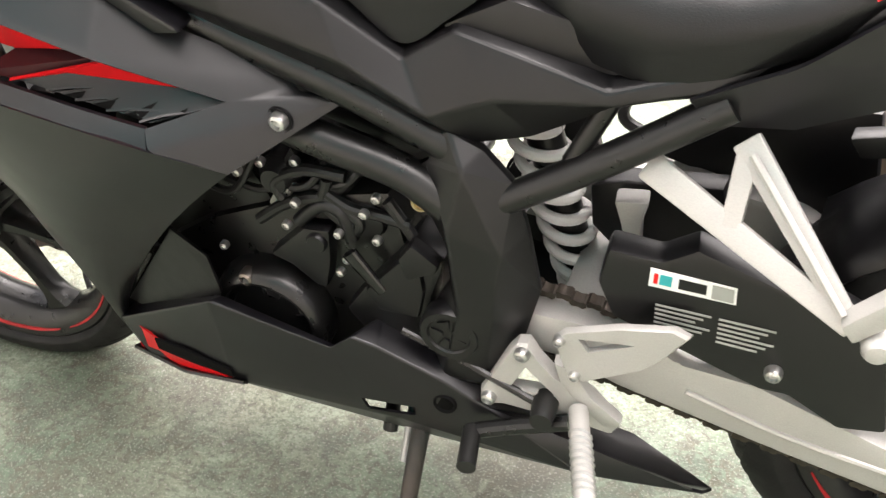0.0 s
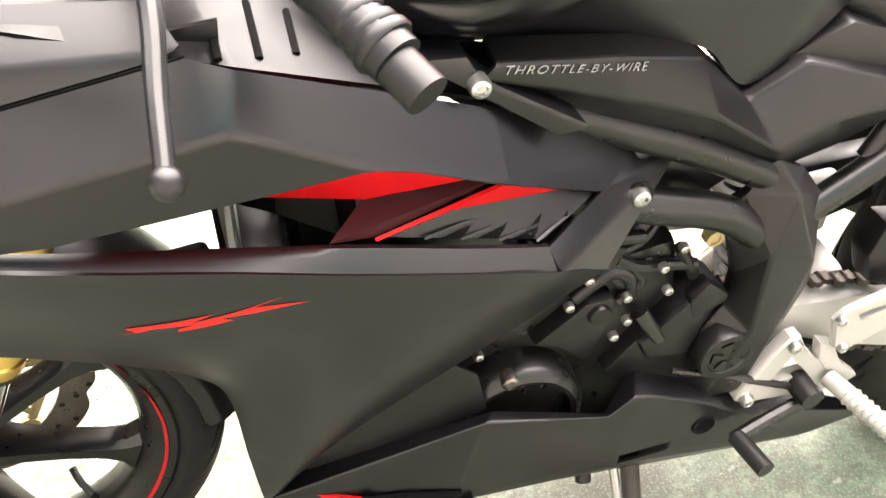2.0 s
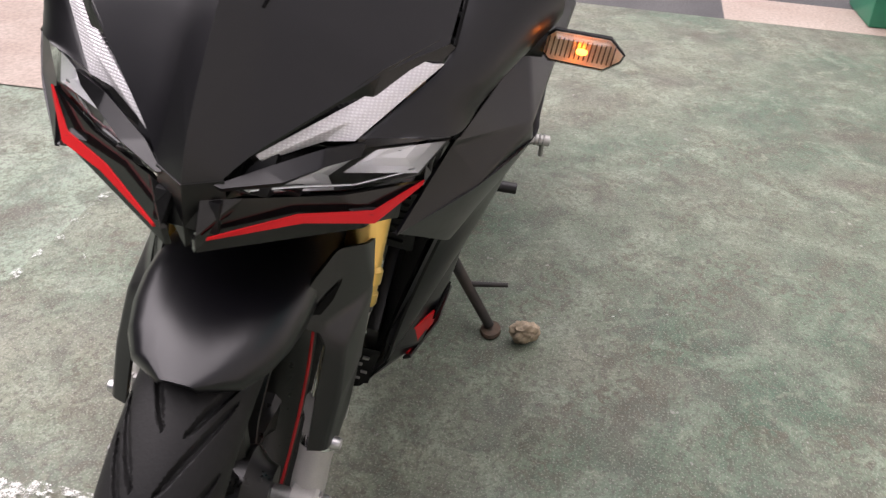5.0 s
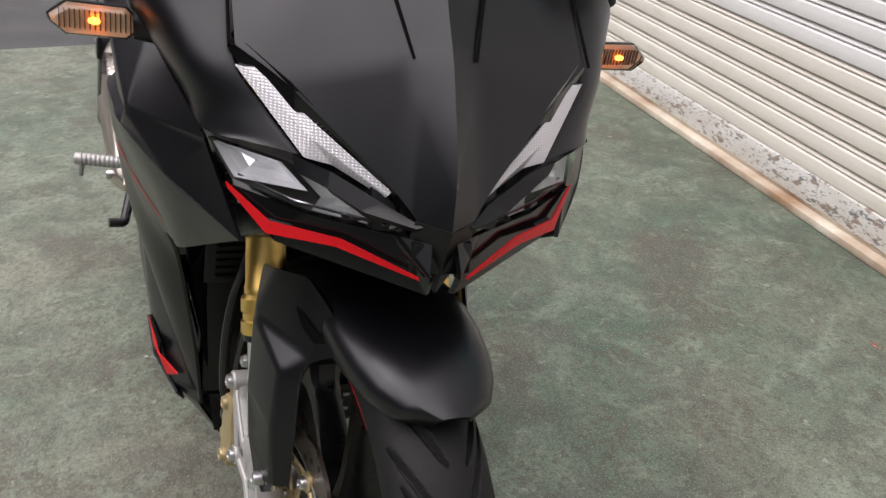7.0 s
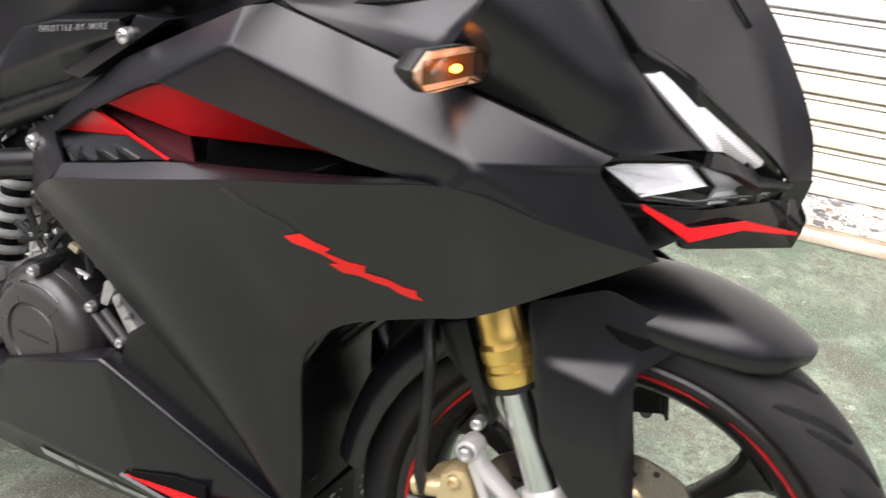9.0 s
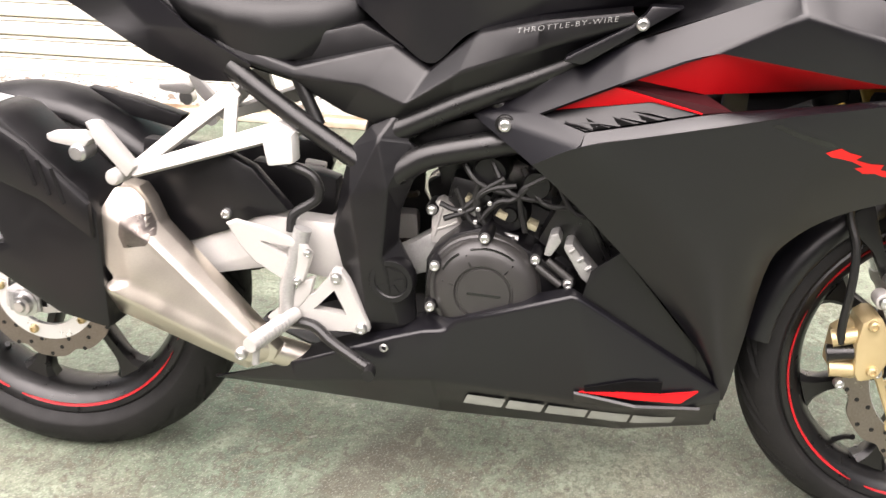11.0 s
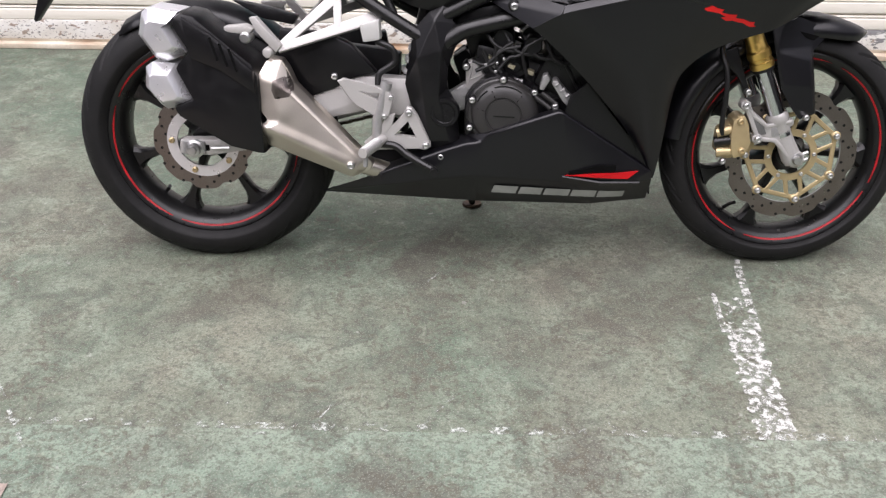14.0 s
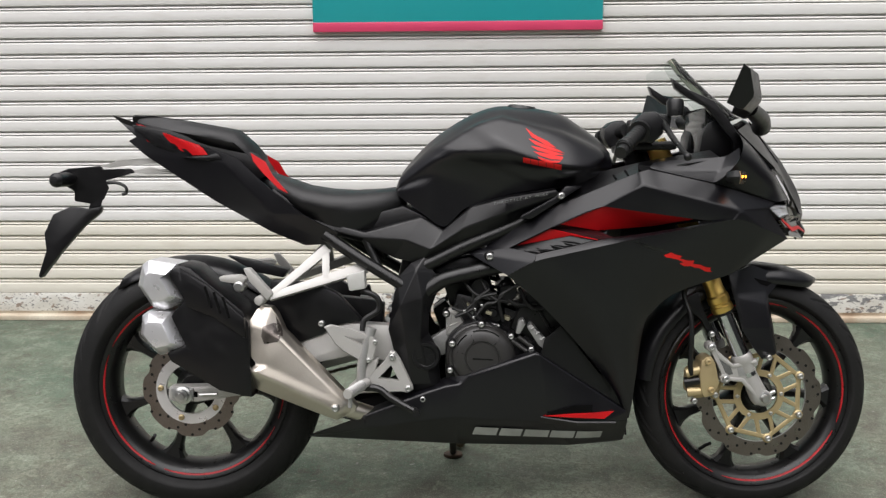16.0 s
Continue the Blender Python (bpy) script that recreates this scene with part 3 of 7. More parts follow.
def floor_cracks():
    """Hairline cracks and pale drip marks along the edge of the coating."""
    rnd = random.Random(12)
    bm = bmesh.new()
    for k in range(34):
        x, y = rnd.uniform(-1.5, 2.4), -0.695 + rnd.uniform(-0.02, 0.02)
        head, n = radians(-90 + rnd.gauss(0, 32)) if k % 4 else radians(90 + rnd.gauss(0, 40)), rnd.randint(5, 14)
        w = rnd.uniform(0.0012, 0.0040)
        last = None
        for i in range(n):
            wide = w * (1 - 0.8 * i / n) * rnd.uniform(0.6, 1.2)
            off = Vector((-math.sin(head), math.cos(head), 0)) * wide
            c = Vector((x, y, 0.0022))
            pair = (bm.verts.new(c - off), bm.verts.new(c + off))
            if last:
                bm.faces.new((last[0], pair[0], pair[1], last[1]))
            last = pair
            head += rnd.gauss(0, 0.35)
            step = rnd.uniform(0.008, 0.022)
            x, y = x + step * math.cos(head), y + step * math.sin(head)
    return tagged(part("floor_cracks", bm, FADED, None, smooth=0), "pale hairline cracks along the worn edge of the floor", "floor marking", "", "stuff")


floor_cracks()
# roller shutter
PITCH, TOP, BAR = 0.0617, 2.45, 0.112


def slat_profile(z):
    """One slat: a broad, slightly bowed face with a rolled hook and a shadow joint at its top."""
    p = PITCH
    return [(0.008, z), (-0.006, z + 0.0012), (-0.0100, z + 0.004), (-0.0115, z + 0.014), (-0.0118, z + 0.028), (-0.0105, z + 0.0405), (-0.0070, z + 0.0440), (0.0040, z + 0.0450), (0.0040, z + 0.0466), (-0.0070, z + 0.0474), (-0.0095, z + 0.0505), (-0.0080, z + 0.0545), (-0.0040, z + 0.0560), (0.0080, z + 0.0565), (0.0080, z + p)]


def shutter():
    x0, x1 = -1.70, 6.0
    body = tagged(part("wall_north", box(x0 - 0.2, x1, 0.055, 0.25, 0, 2.75), WALL, None), "pale rendered building wall behind the roller shutter", kind="structure")
    door = tagged(part("door_1", box(x0, x1, 0.012, 0.05, 0.03, TOP), SHUTTER, None), "closed white steel roller shutter, dusty, rust-stained at the foot", kind="structure")
    ring = slat_profile(0.0)

    def slat(material, n):
        own = bmesh.new()
        a = [own.verts.new((x0, y, z)) for y, z in ring]
        b = [own.verts.new((x1, y, z)) for y, z in ring]
        for i in range(len(a) - 1):
            own.faces.new((a[i], a[i + 1], b[i + 1], b[i]))
        ob = part("slat", own, material, door, smooth=25)
        ob.matrix_basis = Matrix.Translation((0, 0, BAR + n * PITCH))
        return ob

    low, first = slat(SHUTTER_LOW, 0), slat(SHUTTER, 5)
    n = 1
    while BAR + (n + 1) * PITCH < TOP:
        if n != 5:
            again(first if n > 4 else low, Matrix.Translation((0, 0, BAR + n * PITCH)), door)
        n += 1
    part("bottom_bar", prism([(x0, 0.034), (x1, 0.034), (x1, BAR), (x0, BAR)], -0.016, 0.012, 0.004), BOTTOM_BAR, door, "chipped grey-white bottom bar")
    part("rubber_seal", prism([(x0, 0.022), (x1, 0.022), (x1, 0.034), (x0, 0.034)], -0.010, 0.010, 0.002), SILL, door)
    part("jamb", box(x0 - 0.10, x0, -0.04, 0.055, 0.0, TOP + 0.1, 0.004), WALL, door)
    sill = tagged(part("trim", prism([(x0, 0.001), (x1, 0.001), (x1, 0.022), (x0, 0.022)], -0.045, 0.05, 0.004), SILL, None), "rust-stained concrete threshold below the shutter", kind="structure")
    for o in (body, door, sill):
        o.matrix_world = pose(0, WALL_Y, 0, 0, 0, TURN_WALL)
    return door


shutter()


def sign():
    """Teal board with a pink foot band hung on the shutter; only the feet of its white marks come into view."""
    x0, x1, z0 = 0.105, 1.230, 1.176
    board = tagged(part("sign", box(x0, x1, -0.030, -0.012, z0, z0 + 0.62, 0.004), TEAL, None), "teal sign board with pink lower band hung on the white shutter", "sign")
    part("band", box(x0 - 0.0005, x1 + 0.0005, -0.0325, -0.0125, z0 - 0.001, z0 + 0.036, 0.004), PINK, board, "pink band along the lower edge")
    for u0, u1, low in ((0.045, 0.175, 0.135), (0.195, 0.228, 0.137), (0.295, 0.372, 0.138), (0.435, 0.460, 0.138), (0.52, 0.545, 0.138), (0.63, 0.72, 0.14)):
        part("mark", box(x0 + u0, x0 + u1, -0.0340, -0.0290, z0 + low, z0 + low + 0.16), SIGN_WHITE, board, smooth=0)
    board.matrix_world = pose(0, WALL_Y, 0, 0, 0, TURN_WALL)


sign()


def green_crate():
    bm = box(-0.16, 0.16, -0.13, 0.13, 0, 0.34, 0.012)
    crate = tagged(part("plastic_bin", bm, GREEN_BOX, None), "green plastic bin standing at the shutter's far end", "bin")
    part("rim", box(-0.172, 0.172, -0.142, 0.142, 0.31, 0.35, 0.01), GREEN_BOX, crate)
    crate.matrix_world = pose(-1.88, 1.46, 0, 0, 0, 4)


green_crate()


def stone():
    bm = bmesh.new()
    bmesh.ops.create_icosphere(bm, subdivisions=4, radius=1)
    for v in bm.verts:
        k = 1 + 0.35 * noise.noise(v.co * 1.7) + 0.20 * noise.noise(v.co * 4.3 + Vector((5, 1, 2))) + 0.07 * noise.noise(v.co * 11)
        v.co = Vector((v.co.x * 0.021, v.co.y * 0.026, v.co.z * 0.020)) * k
    low = min(v.co.z for v in bm.verts)
    for v in bm.verts:
        v.co.z -= low
    rock = tagged(part("stone", bm, ROCK, None, smooth=60), "rough pale brown stone lying beside the side stand", "stone")
    rock.matrix_world = pose(0.661, 0.318, 0.0, 0, 0, 30)


stone()


# ---- the motorcycle, in its own frame: x ahead, y to its left, z up, leaning on its side stand ----
BIKE = pose(0.0001, 0.0013, 0.0067, -7.222, 0.605, 0.0)
bike = tagged(new("motorcycle"), "matte black sport motorcycle with red accents leaning on its side stand", "motorcycle")
bike.matrix_world = BIKE
FRONT, REAR = Vector((1.389, 0, 0.291)), Vector((0, 0, 0.300))
STEER = Matrix.Translation((1.335, 0, 0.300)) @ Matrix.Rotation(radians(3.5), 4, Vector((-0.44, 0, 1)).normalized()) @ Matrix.Translation((-1.335, 0, -0.300))  # bars turned slightly left
bolt_mesh = {}


def bolt(x, y, z, r=0.008, parent=None, out=None, material=None):
    """A domed socket-head bolt on a side face."""
    s = out if out is not None else (1 if y > 0 else -1)
    key = (round(r, 4), s, material)
    if key not in bolt_mesh:
        bm = lathe([(0.0, s * 0.35 * r), (0.45 * r, s * 0.35 * r), (0.55 * r, s * 0.75 * r), (0.85 * r, s * 0.6 * r), (r, s * 0.1 * r), (r, -s * 0.8 * r), (0.0, -s * 0.8 * r)], (0, 0, 0), seg=16)
        ob = part("bolt", bm, material or BOLT, parent or bike)
        bolt_mesh[key] = ob
        ob.matrix_basis = Matrix.Translation((x, y, z))
        return ob
    return again(bolt_mesh[key], Matrix.Translation((x, y, z)), parent or bike)


# wheels
def groove(u, v, kind):
    """Depth of the tread at u round the tyre (in blocks) and v across it (-1 to 1)."""
    d = 0.0
    for side in (-1, 1):
        w = v * side
        k = (u + (0.5 if side < 0 else 0.0)) % 1.0
        for off, lo, hi, lean in ((0.05, 0.07, 0.80, 1.25), (0.55, 0.22, 0.90, 1.15)):
            if lo < w < hi:
                line = off + lean * (w - lo)
                gap = abs((k - line + 0.5) % 1.0 - 0.5)
                width = 0.085 * min(1.0, 6 * min(w - lo, hi - w) + 0.25)
                d = max(d, 1.0 - (gap / width) ** 2 if gap < width else 0.0)
    return d


def wheel(name, c, radius, half, rim_half, blocks, phase, label):
    """Cast wheel with seven forked spokes, red rim stripe and a grooved tyre."""
    rim = lathe([(0.2345, -rim_half), (0.2380, -rim_half + 0.002), (0.2370, -rim_half + 0.010), (0.2220, -rim_half + 0.018), (0.2120, -rim_half * 0.35), (0.2120, rim_half * 0.35), (0.2220, rim_half - 0.018), (0.2370, rim_half - 0.010), (0.2380, rim_half - 0.002), (0.2345, rim_half), (0.2270, rim_half - 0.002), (0.2130, rim_half - 0.010), (0.2040, rim_half * 0.55), (0.1980, rim_half * 0.3), (0.1980, -rim_half * 0.3), (0.2040, -rim_half * 0.55), (0.2130, -rim_half + 0.010), (0.2270, -rim_half + 0.002)], c, seg=112, closed=True)
    w = part(name, rim, SATIN, bike, label)
    hub = lathe([(0.0, -0.062), (0.030, -0.062), (0.034, -0.050), (0.048, -0.034), (0.044, -0.020), (0.044, 0.020), (0.048, 0.034), (0.034, 0.050), (0.030, 0.062), (0.0, 0.062)], c, seg=40)
    part("hub", hub, SATIN, w)
    for i in range(7):
        own = bmesh.new()
        rings = []
        for r, wide, deep in ((0.036, 0.017, 0.030), (0.075, 0.0105, 0.022), (0.125, 0.0095, 0.018), (0.165, 0.0125, 0.017), (0.185, 0.020, 0.018), (0.199, 0.034, 0.020)):
            rings.append([(r, d, u) for u, d in ((-wide, -deep * 0.55), (-wide * 0.6, -deep), (wide * 0.6, -deep), (wide, -deep * 0.55), (wide, deep * 0.55), (wide * 0.6, deep), (-wide * 0.6, deep), (-wide, deep * 0.55))])
        own = loft(rings)
        turn = Matrix.Translation(c) @ Matrix.Rotation(-(phase + i * 2 * math.pi / 7), 4, "Y")
        bmesh.ops.transform(own, matrix=turn, verts=own.verts)
        part("spoke", own, SATIN, w)
    # tyre
    own = bmesh.new()
    seg, across = blocks * 40, 132
    rows = []
    r_bead = 0.2250
    for i in range(seg):
        a = 2 * math.pi * i / seg
        row = []
        for j in range(across + 1):
            v = -1 + 2 * j / across
            th = v * radians(118)
            ry = half * math.sin(th) if abs(th) < math.pi / 2 else half * (1 - 0.10 * (abs(th) - math.pi / 2)) * math.copysign(1, v)
            if abs(th) <= math.pi / 2:
                rr = radius - (1 - math.cos(th)) * half * 0.86
            else:
                k = (abs(th) - math.pi / 2) / radians(28)
                base = radius - half * 0.86
                rr = base + (r_bead + 0.012 - base) * k
                ry = math.copysign(half + (rim_half - 0.004 - half) * k**1.6, v)
            t = th / radians(70)
            if abs(t) < 1:
                rr -= 0.0060 * groove(blocks * i / seg, t, 0)
            row.append(own.verts.new((c.x + rr * math.cos(a), c.y + ry, c.z + rr * math.sin(a))))
        rows.append(row)
    for i in range(seg):
        p, q = rows[i], rows[(i + 1) % seg]
        for j in range(across):
            own.faces.new((p[j], q[j], q[j + 1], p[j + 1]))
    part("tyre", own, RUBBER, w, "black road tyre with slanted grooves", smooth=24)
    # rim stripe, in arcs, on both faces
    for s in (-1, 1):
        for k in range(4):
            own = bmesh.new()
            rows = []
            for i in range(29):
                thin = min(1.0, 0.25 + 5 * min(i, 28 - i) / 28)
                a = radians(k * 90 + phase * 20 + 84 * i / 28)
                rows.append([own.verts.new((c.x + r * math.cos(a), s * (rim_half + d), c.z + r * math.sin(a))) for r, d in ((0.2235 - 0.0020 * thin, -0.0052), (0.2235 - 0.0017 * thin, -0.0030), (0.2235 + 0.0017 * thin, -0.0012), (0.2235 + 0.0020 * thin, -0.0032))])
            for a, b in zip(rows, rows[1:]):
                for j in range(3):
                    own.faces.new((a[j], a[j + 1], b[j + 1], b[j]))
            part("rim_stripe", own, STRIPE, w, "red rim stripe")
    valve = tube([(0.196, -0.004, 0), (0.178, -0.018, 0), (0.168, -0.032, 0)], 0.0045, 10)
    bmesh.ops.transform(valve, matrix=Matrix.Translation(c) @ Matrix.Rotation(-(phase + 0.55), 4, "Y"), verts=valve.verts)
    part("valve", valve, HOSE, w)
    return w


front_wheel = wheel("front_wheel", FRONT, 0.293, 0.054, 0.046, 17, radians(200), "black cast front wheel with red rim stripe")
rear_wheel = wheel("rear_wheel", REAR, 0.316, 0.069, 0.056, 17, radians(199), "black cast rear wheel with red rim stripe")


def disc(name, c, y, outer, inner, waves, holes, parent, label):
    """A wave-edged brake disc with drilled holes."""
    own = bmesh.new()
    n = waves * 24
    edge = []
    for i in range(n):
        a = 2 * math.pi * i / n
        k = 0.5 + 0.5 * math.cos(waves * a)
        edge.append(outer - 0.0085 * (1 - k) ** 4)
    top = {}
    for yy in (y, y + 0.0045):
        top[yy] = ([own.verts.new((c.x + e * math.cos(2 * math.pi * i / n), yy, c.z + e * math.sin(2 * math.pi * i / n))) for i, e in enumerate(edge)], [own.verts.new((c.x + inner * math.cos(2 * math.pi * i / n), yy, c.z + inner * math.sin(2 * math.pi * i / n))) for i in range(n)])
    (o0, i0), (o1, i1) = top[y], top[y + 0.0045]
    for i in range(n):
        j = (i + 1) % n
        for q in ((o0[i], o0[j], i0[j], i0[i]), (o1[j], o1[i], i1[i], i1[j]), (o0[j], o0[i], o1[i], o1[j]), (i0[i], i0[j], i1[j], i1[i])):
            own.faces.new(q)
    d = part(name, own, DISC, parent, label)
    hole = None
    mid = (outer + inner) / 2
    for k in range(holes):
        for r, off in ((mid + 0.012, 0.0), (mid, 0.33), (mid - 0.012, 0.66)):
            a = 2 * math.pi * (k + off) / holes
            m = Matrix.Translation((c.x + r * math.cos(a), y - 0.0004, c.z + r * math.sin(a)))
            if hole is None:
                hole = part("drilled_hole", lathe([(0.0, 0.0), (0.0036, 0.0), (0.0036, 0.0053), (0.0, 0.0053)], (0, 0, 0), seg=10), PLASTIC, d)
                hole.matrix_basis = m
            else:
                again(hole, m, d)
    return d


disc("front_brake_disc", FRONT, -0.0735, 0.155, 0.116, 10, 15, bike, "steel wave brake disc with drilled holes on a gold carrier")
disc("rear_brake_disc", REAR, -0.0735, 0.120, 0.086, 8, 12, bike, "steel wave brake disc on a silver carrier")
# gold carrier of the front disc: inner ring, seven bosses joined by straight bars, and paired spokes
def around(r, a, y):
    return FRONT + Vector((r * math.cos(a), y, r * math.sin(a)))


own = lathe([(0.046, -0.070), (0.062, -0.070), (0.062, -0.076), (0.046, -0.076)], FRONT, seg=48, closed=True)
carrier = part("disc_carrier", own, BRASS, bike, "gold painted disc carrier")
STEP = 2 * math.pi / 7
for i in range(7):
    a = radians(25) - STEP * i
    part("carrier_bar", tube([around(0.108, a, -0.0735), around(0.108, a - STEP, -0.0735)], 0.0058, 8, False, flat=0.5), BRASS, carrier)
    for lean in (-1, 1):
        part("carrier_arm", tube([around(0.058, a + lean * 0.30, -0.073), around(0.101, a + lean * 0.17, -0.0735)], (0.0058, 0.0050), 8, False, flat=0.5), BRASS, carrier)
    part("carrier_boss", lathe([(0.0, -0.0785), (0.009, -0.0785), (0.0115, -0.0765), (0.0115, -0.070), (0.0, -0.070)], (around(0.110, a, 0).x, 0, around(0.110, a, 0).z), seg=18), BRASS, carrier)
    p = around(0.110, a, 0)
    bolt(p.x, -0.0795, p.z, 0.0078, carrier, -1, BOLT)
for i in range(6):
    p = around(0.054, radians(3 + 60 * i), 0)
    bolt(p.x, -0.0770, p.z, 0.0050, carrier, -1, BOLT)
part("disc_rim", lathe([(0.1155, -0.0690), (0.1168, -0.0690), (0.1168, -0.0742), (0.1155, -0.0742)], FRONT, seg=72, closed=True), ALLOY, carrier)
rcar = part("rear_disc_carrier", lathe([(0.062, -0.068), (0.087, -0.068), (0.087, -0.0755), (0.062, -0.0755)], REAR, seg=56, closed=True), SATIN_TIP, bike, "silver rear disc carrier ring")
for i in range(5):
    a = 2 * math.pi * i / 5 + 0.6
    bolt(0.075 * math.cos(a), -0.077, 0.300 + 0.075 * math.sin(a), 0.0075, rcar, -1, BRASS)

# fork
RAKE = 0.43


def fork_x(z):
    return 1.374 - RAKE * (z - 0.300)


lean_dir = Vector((-RAKE, 0, 1)).normalized()
for s in (-1, 1):
    w = 0.098
    up = Matrix.Translation((fork_x(0.300), s * w, 0.300)) @ Vector((0, 0, 1)).rotation_difference(lean_dir).to_matrix().to_4x4()
    leg = part("fork_leg", lathe([(0.0, 0.05), (0.0200, 0.05), (0.0200, 0.30), (0.0, 0.30)], up, "z", 32), CHROME, bike, "chromed fork leg with gold outer tube")
    part("outer_tube", lathe([(0.0, 0.220), (0.0255, 0.220), (0.0270, 0.223), (0.0270, 0.234), (0.0248, 0.236), (0.0248, 0.243), (0.0268, 0.245), (0.0268, 0.259), (0.0232, 0.264), (0.0232, 0.272), (0.0222, 0.275), (0.0218, 0.330), (0.0235, 0.350), (0.0235, 0.600), (0.0258, 0.604), (0.0258, 0.660), (0.0, 0.660)], up, "z", 36), GOLD, leg, "gold anodised outer tube")
    part("dust_seal", lathe([(0.0195, 0.212), (0.0245, 0.213), (0.0245, 0.2205), (0.0195, 0.2205)], up, "z", 32, closed=True), HOSE, leg)
    # axle clamp casting, chamfered towards the wheel spindle
    part("axle_clamp", lathe([(0.0, 0.106), (0.0222, 0.106), (0.0245, 0.102), (0.0245, 0.088), (0.0222, 0.083), (0.0205, 0.078), (0.0192, 0.030), (0.0200, 0.010), (0.0192, -0.012), (0.0150, -0.024), (0.0, -0.028)], up, "z", 28), SILVER, leg, "silver cast axle clamp")
    part("axle_boss", lathe([(0.0, s * 0.114), (0.0175, s * 0.114), (0.0205, s * 0.110), (0.0205, s * 0.084), (0.0, s * 0.084)], (FRONT.x - 0.002, 0, FRONT.z), seg=28), SILVER, leg)
    for dz in (-0.006, 0.010):
        part("pinch_bolt", tube([(FRONT.x + 0.012, s * 0.098, FRONT.z - 0.004 + dz), (FRONT.x + 0.030, s * 0.098, FRONT.z + 0.004 + dz)], 0.0050, 10, False), BOLT, leg)
    part("clamp_rib", tube([(fork_x(0.385) - 0.016, s * 0.104, 0.380), (fork_x(0.335) - 0.014, s * 0.106, 0.330)], 0.0040, 8, False), SILVER, leg)
    part("axle_nut", lathe([(0.0, s * 0.128), (0.0085, s * 0.128), (0.0110, s * 0.124), (0.0110, s * 0.118), (0.0150, s * 0.117), (0.0160, s * 0.108), (0.0160, s * 0.085), (0.0, s * 0.085)], (FRONT.x - 0.002, 0, FRONT.z), seg=18), BOLT, leg)
part("front_axle", tube([(FRONT.x, -0.10, FRONT.z), (FRONT.x, 0.10, FRONT.z)], 0.011, 14, False), ALLOY, bike)
# triple clamps, head stock
part("lower_clamp", prism([(1.200, 0.655), (1.300, 0.655), (1.300, 0.690), (1.200, 0.690)], -0.12, 0.12, 0.008), SATIN, bike)
part("upper_clamp", prism([(1.085, 0.862), (1.180, 0.862), (1.180, 0.882), (1.085, 0.882)], -0.125, 0.125, 0.008), SATIN, bike)
part("head_stock", tube([(1.19, 0, 0.66), (1.105, 0, 0.87)], 0.032, 20, False), SATIN, bike)

# front caliper bracket, caliper and hose
cast = [(1.2513, 0.4211), (1.2657, 0.4231), (1.2757, 0.4049), (1.3036, 0.381), (1.3101, 0.3734), (1.3657, 0.3879), (1.3691, 0.3736), (1.3594, 0.3669), (1.3901, 0.3107), (1.3867, 0.2896), (1.3585, 0.3037), (1.3384, 0.3323), (1.2965, 0.3359), (1.2834, 0.3425), (1.2856, 0.3531), (1.2622, 0.402)]
bracket = part("caliper_bracket", prism(cast, -0.096, -0.112, 0.004), SILVER, bike, "silver cast caliper bracket")
# raised darker patches painted for the shade of the casting's pockets
part("bracket_pocket", prism([(1.272, 0.398), (1.302, 0.373), (1.310, 0.352), (1.291, 0.348)], -0.105, -0.1128, 0.002), DARK_ALLOY, bracket)
part("bracket_pocket", prism([(1.318, 0.366), (1.348, 0.372), (1.352, 0.350), (1.322, 0.345)], -0.105, -0.1126, 0.002), ALLOY, bracket)
for path in ([(1.259, 0.416), (1.279, 0.392), (1.309, 0.370), (1.362, 0.381)], [(1.290, 0.342), (1.330, 0.338), (1.362, 0.304)], [(1.262, 0.408), (1.290, 0.346)]):
    part("bracket_rib", tube([(x, -0.1125, z) for x, z in path], 0.0050, 10, False, flat=0.7), SILVER, bracket)
for x, z in ((1.258, 0.416), (1.290, 0.342)):
    part("bracket_eye", lathe([(0.0, -0.117), (0.010, -0.117), (0.0115, -0.115), (0.0115, -0.092), (0.0, -0.092)], (x, 0, z), seg=18), SILVER, bracket)
for px in ([(1.258, 0.416), (1.290, 0.342)]):
    bolt(px[0], -0.117, px[1], 0.009, bracket)
cal = part("brake_caliper", prism([(1.2339, 0.3846), (1.246, 0.393), (1.2582, 0.3952), (1.2681, 0.377), (1.2763, 0.332), (1.265, 0.304), (1.240, 0.297), (1.2335, 0.3105), (1.2301, 0.353)], -0.060, -0.118, 0.006), BRASS, bike, "gold painted brake caliper")
part("caliper_bridge", prism([(1.208, 0.358), (1.238, 0.378), (1.246, 0.291), (1.222, 0.291), (1.204, 0.309)], -0.055, -0.096, 0.008), BRASS, cal)
for k, (p, q) in enumerate(zip([(1.203, 0.352), (1.199, 0.330), (1.205, 0.308)], [(1.238, 0.362), (1.238, 0.337), (1.238, 0.311)])):
    part("piston_housing", tube([(p[0], -0.098, p[1]), (p[0] * 0.6 + q[0] * 0.4, -0.100, p[1] * 0.6 + q[1] * 0.4), (q[0], -0.104, q[1])], (0.0125, 0.0105), 14, False), BRASS if k != 1 else SATIN, cal)
for px in ([(1.249, 0.382), (1.256, 0.316)]):
    bolt(px[0], -0.118, px[1], 0.0085, cal, -1, BRASS)
for px in ([(1.220, 0.288), (1.2625, 0.444)]):
    bolt(px[0], -0.105, px[1], 0.0075, cal, -1)
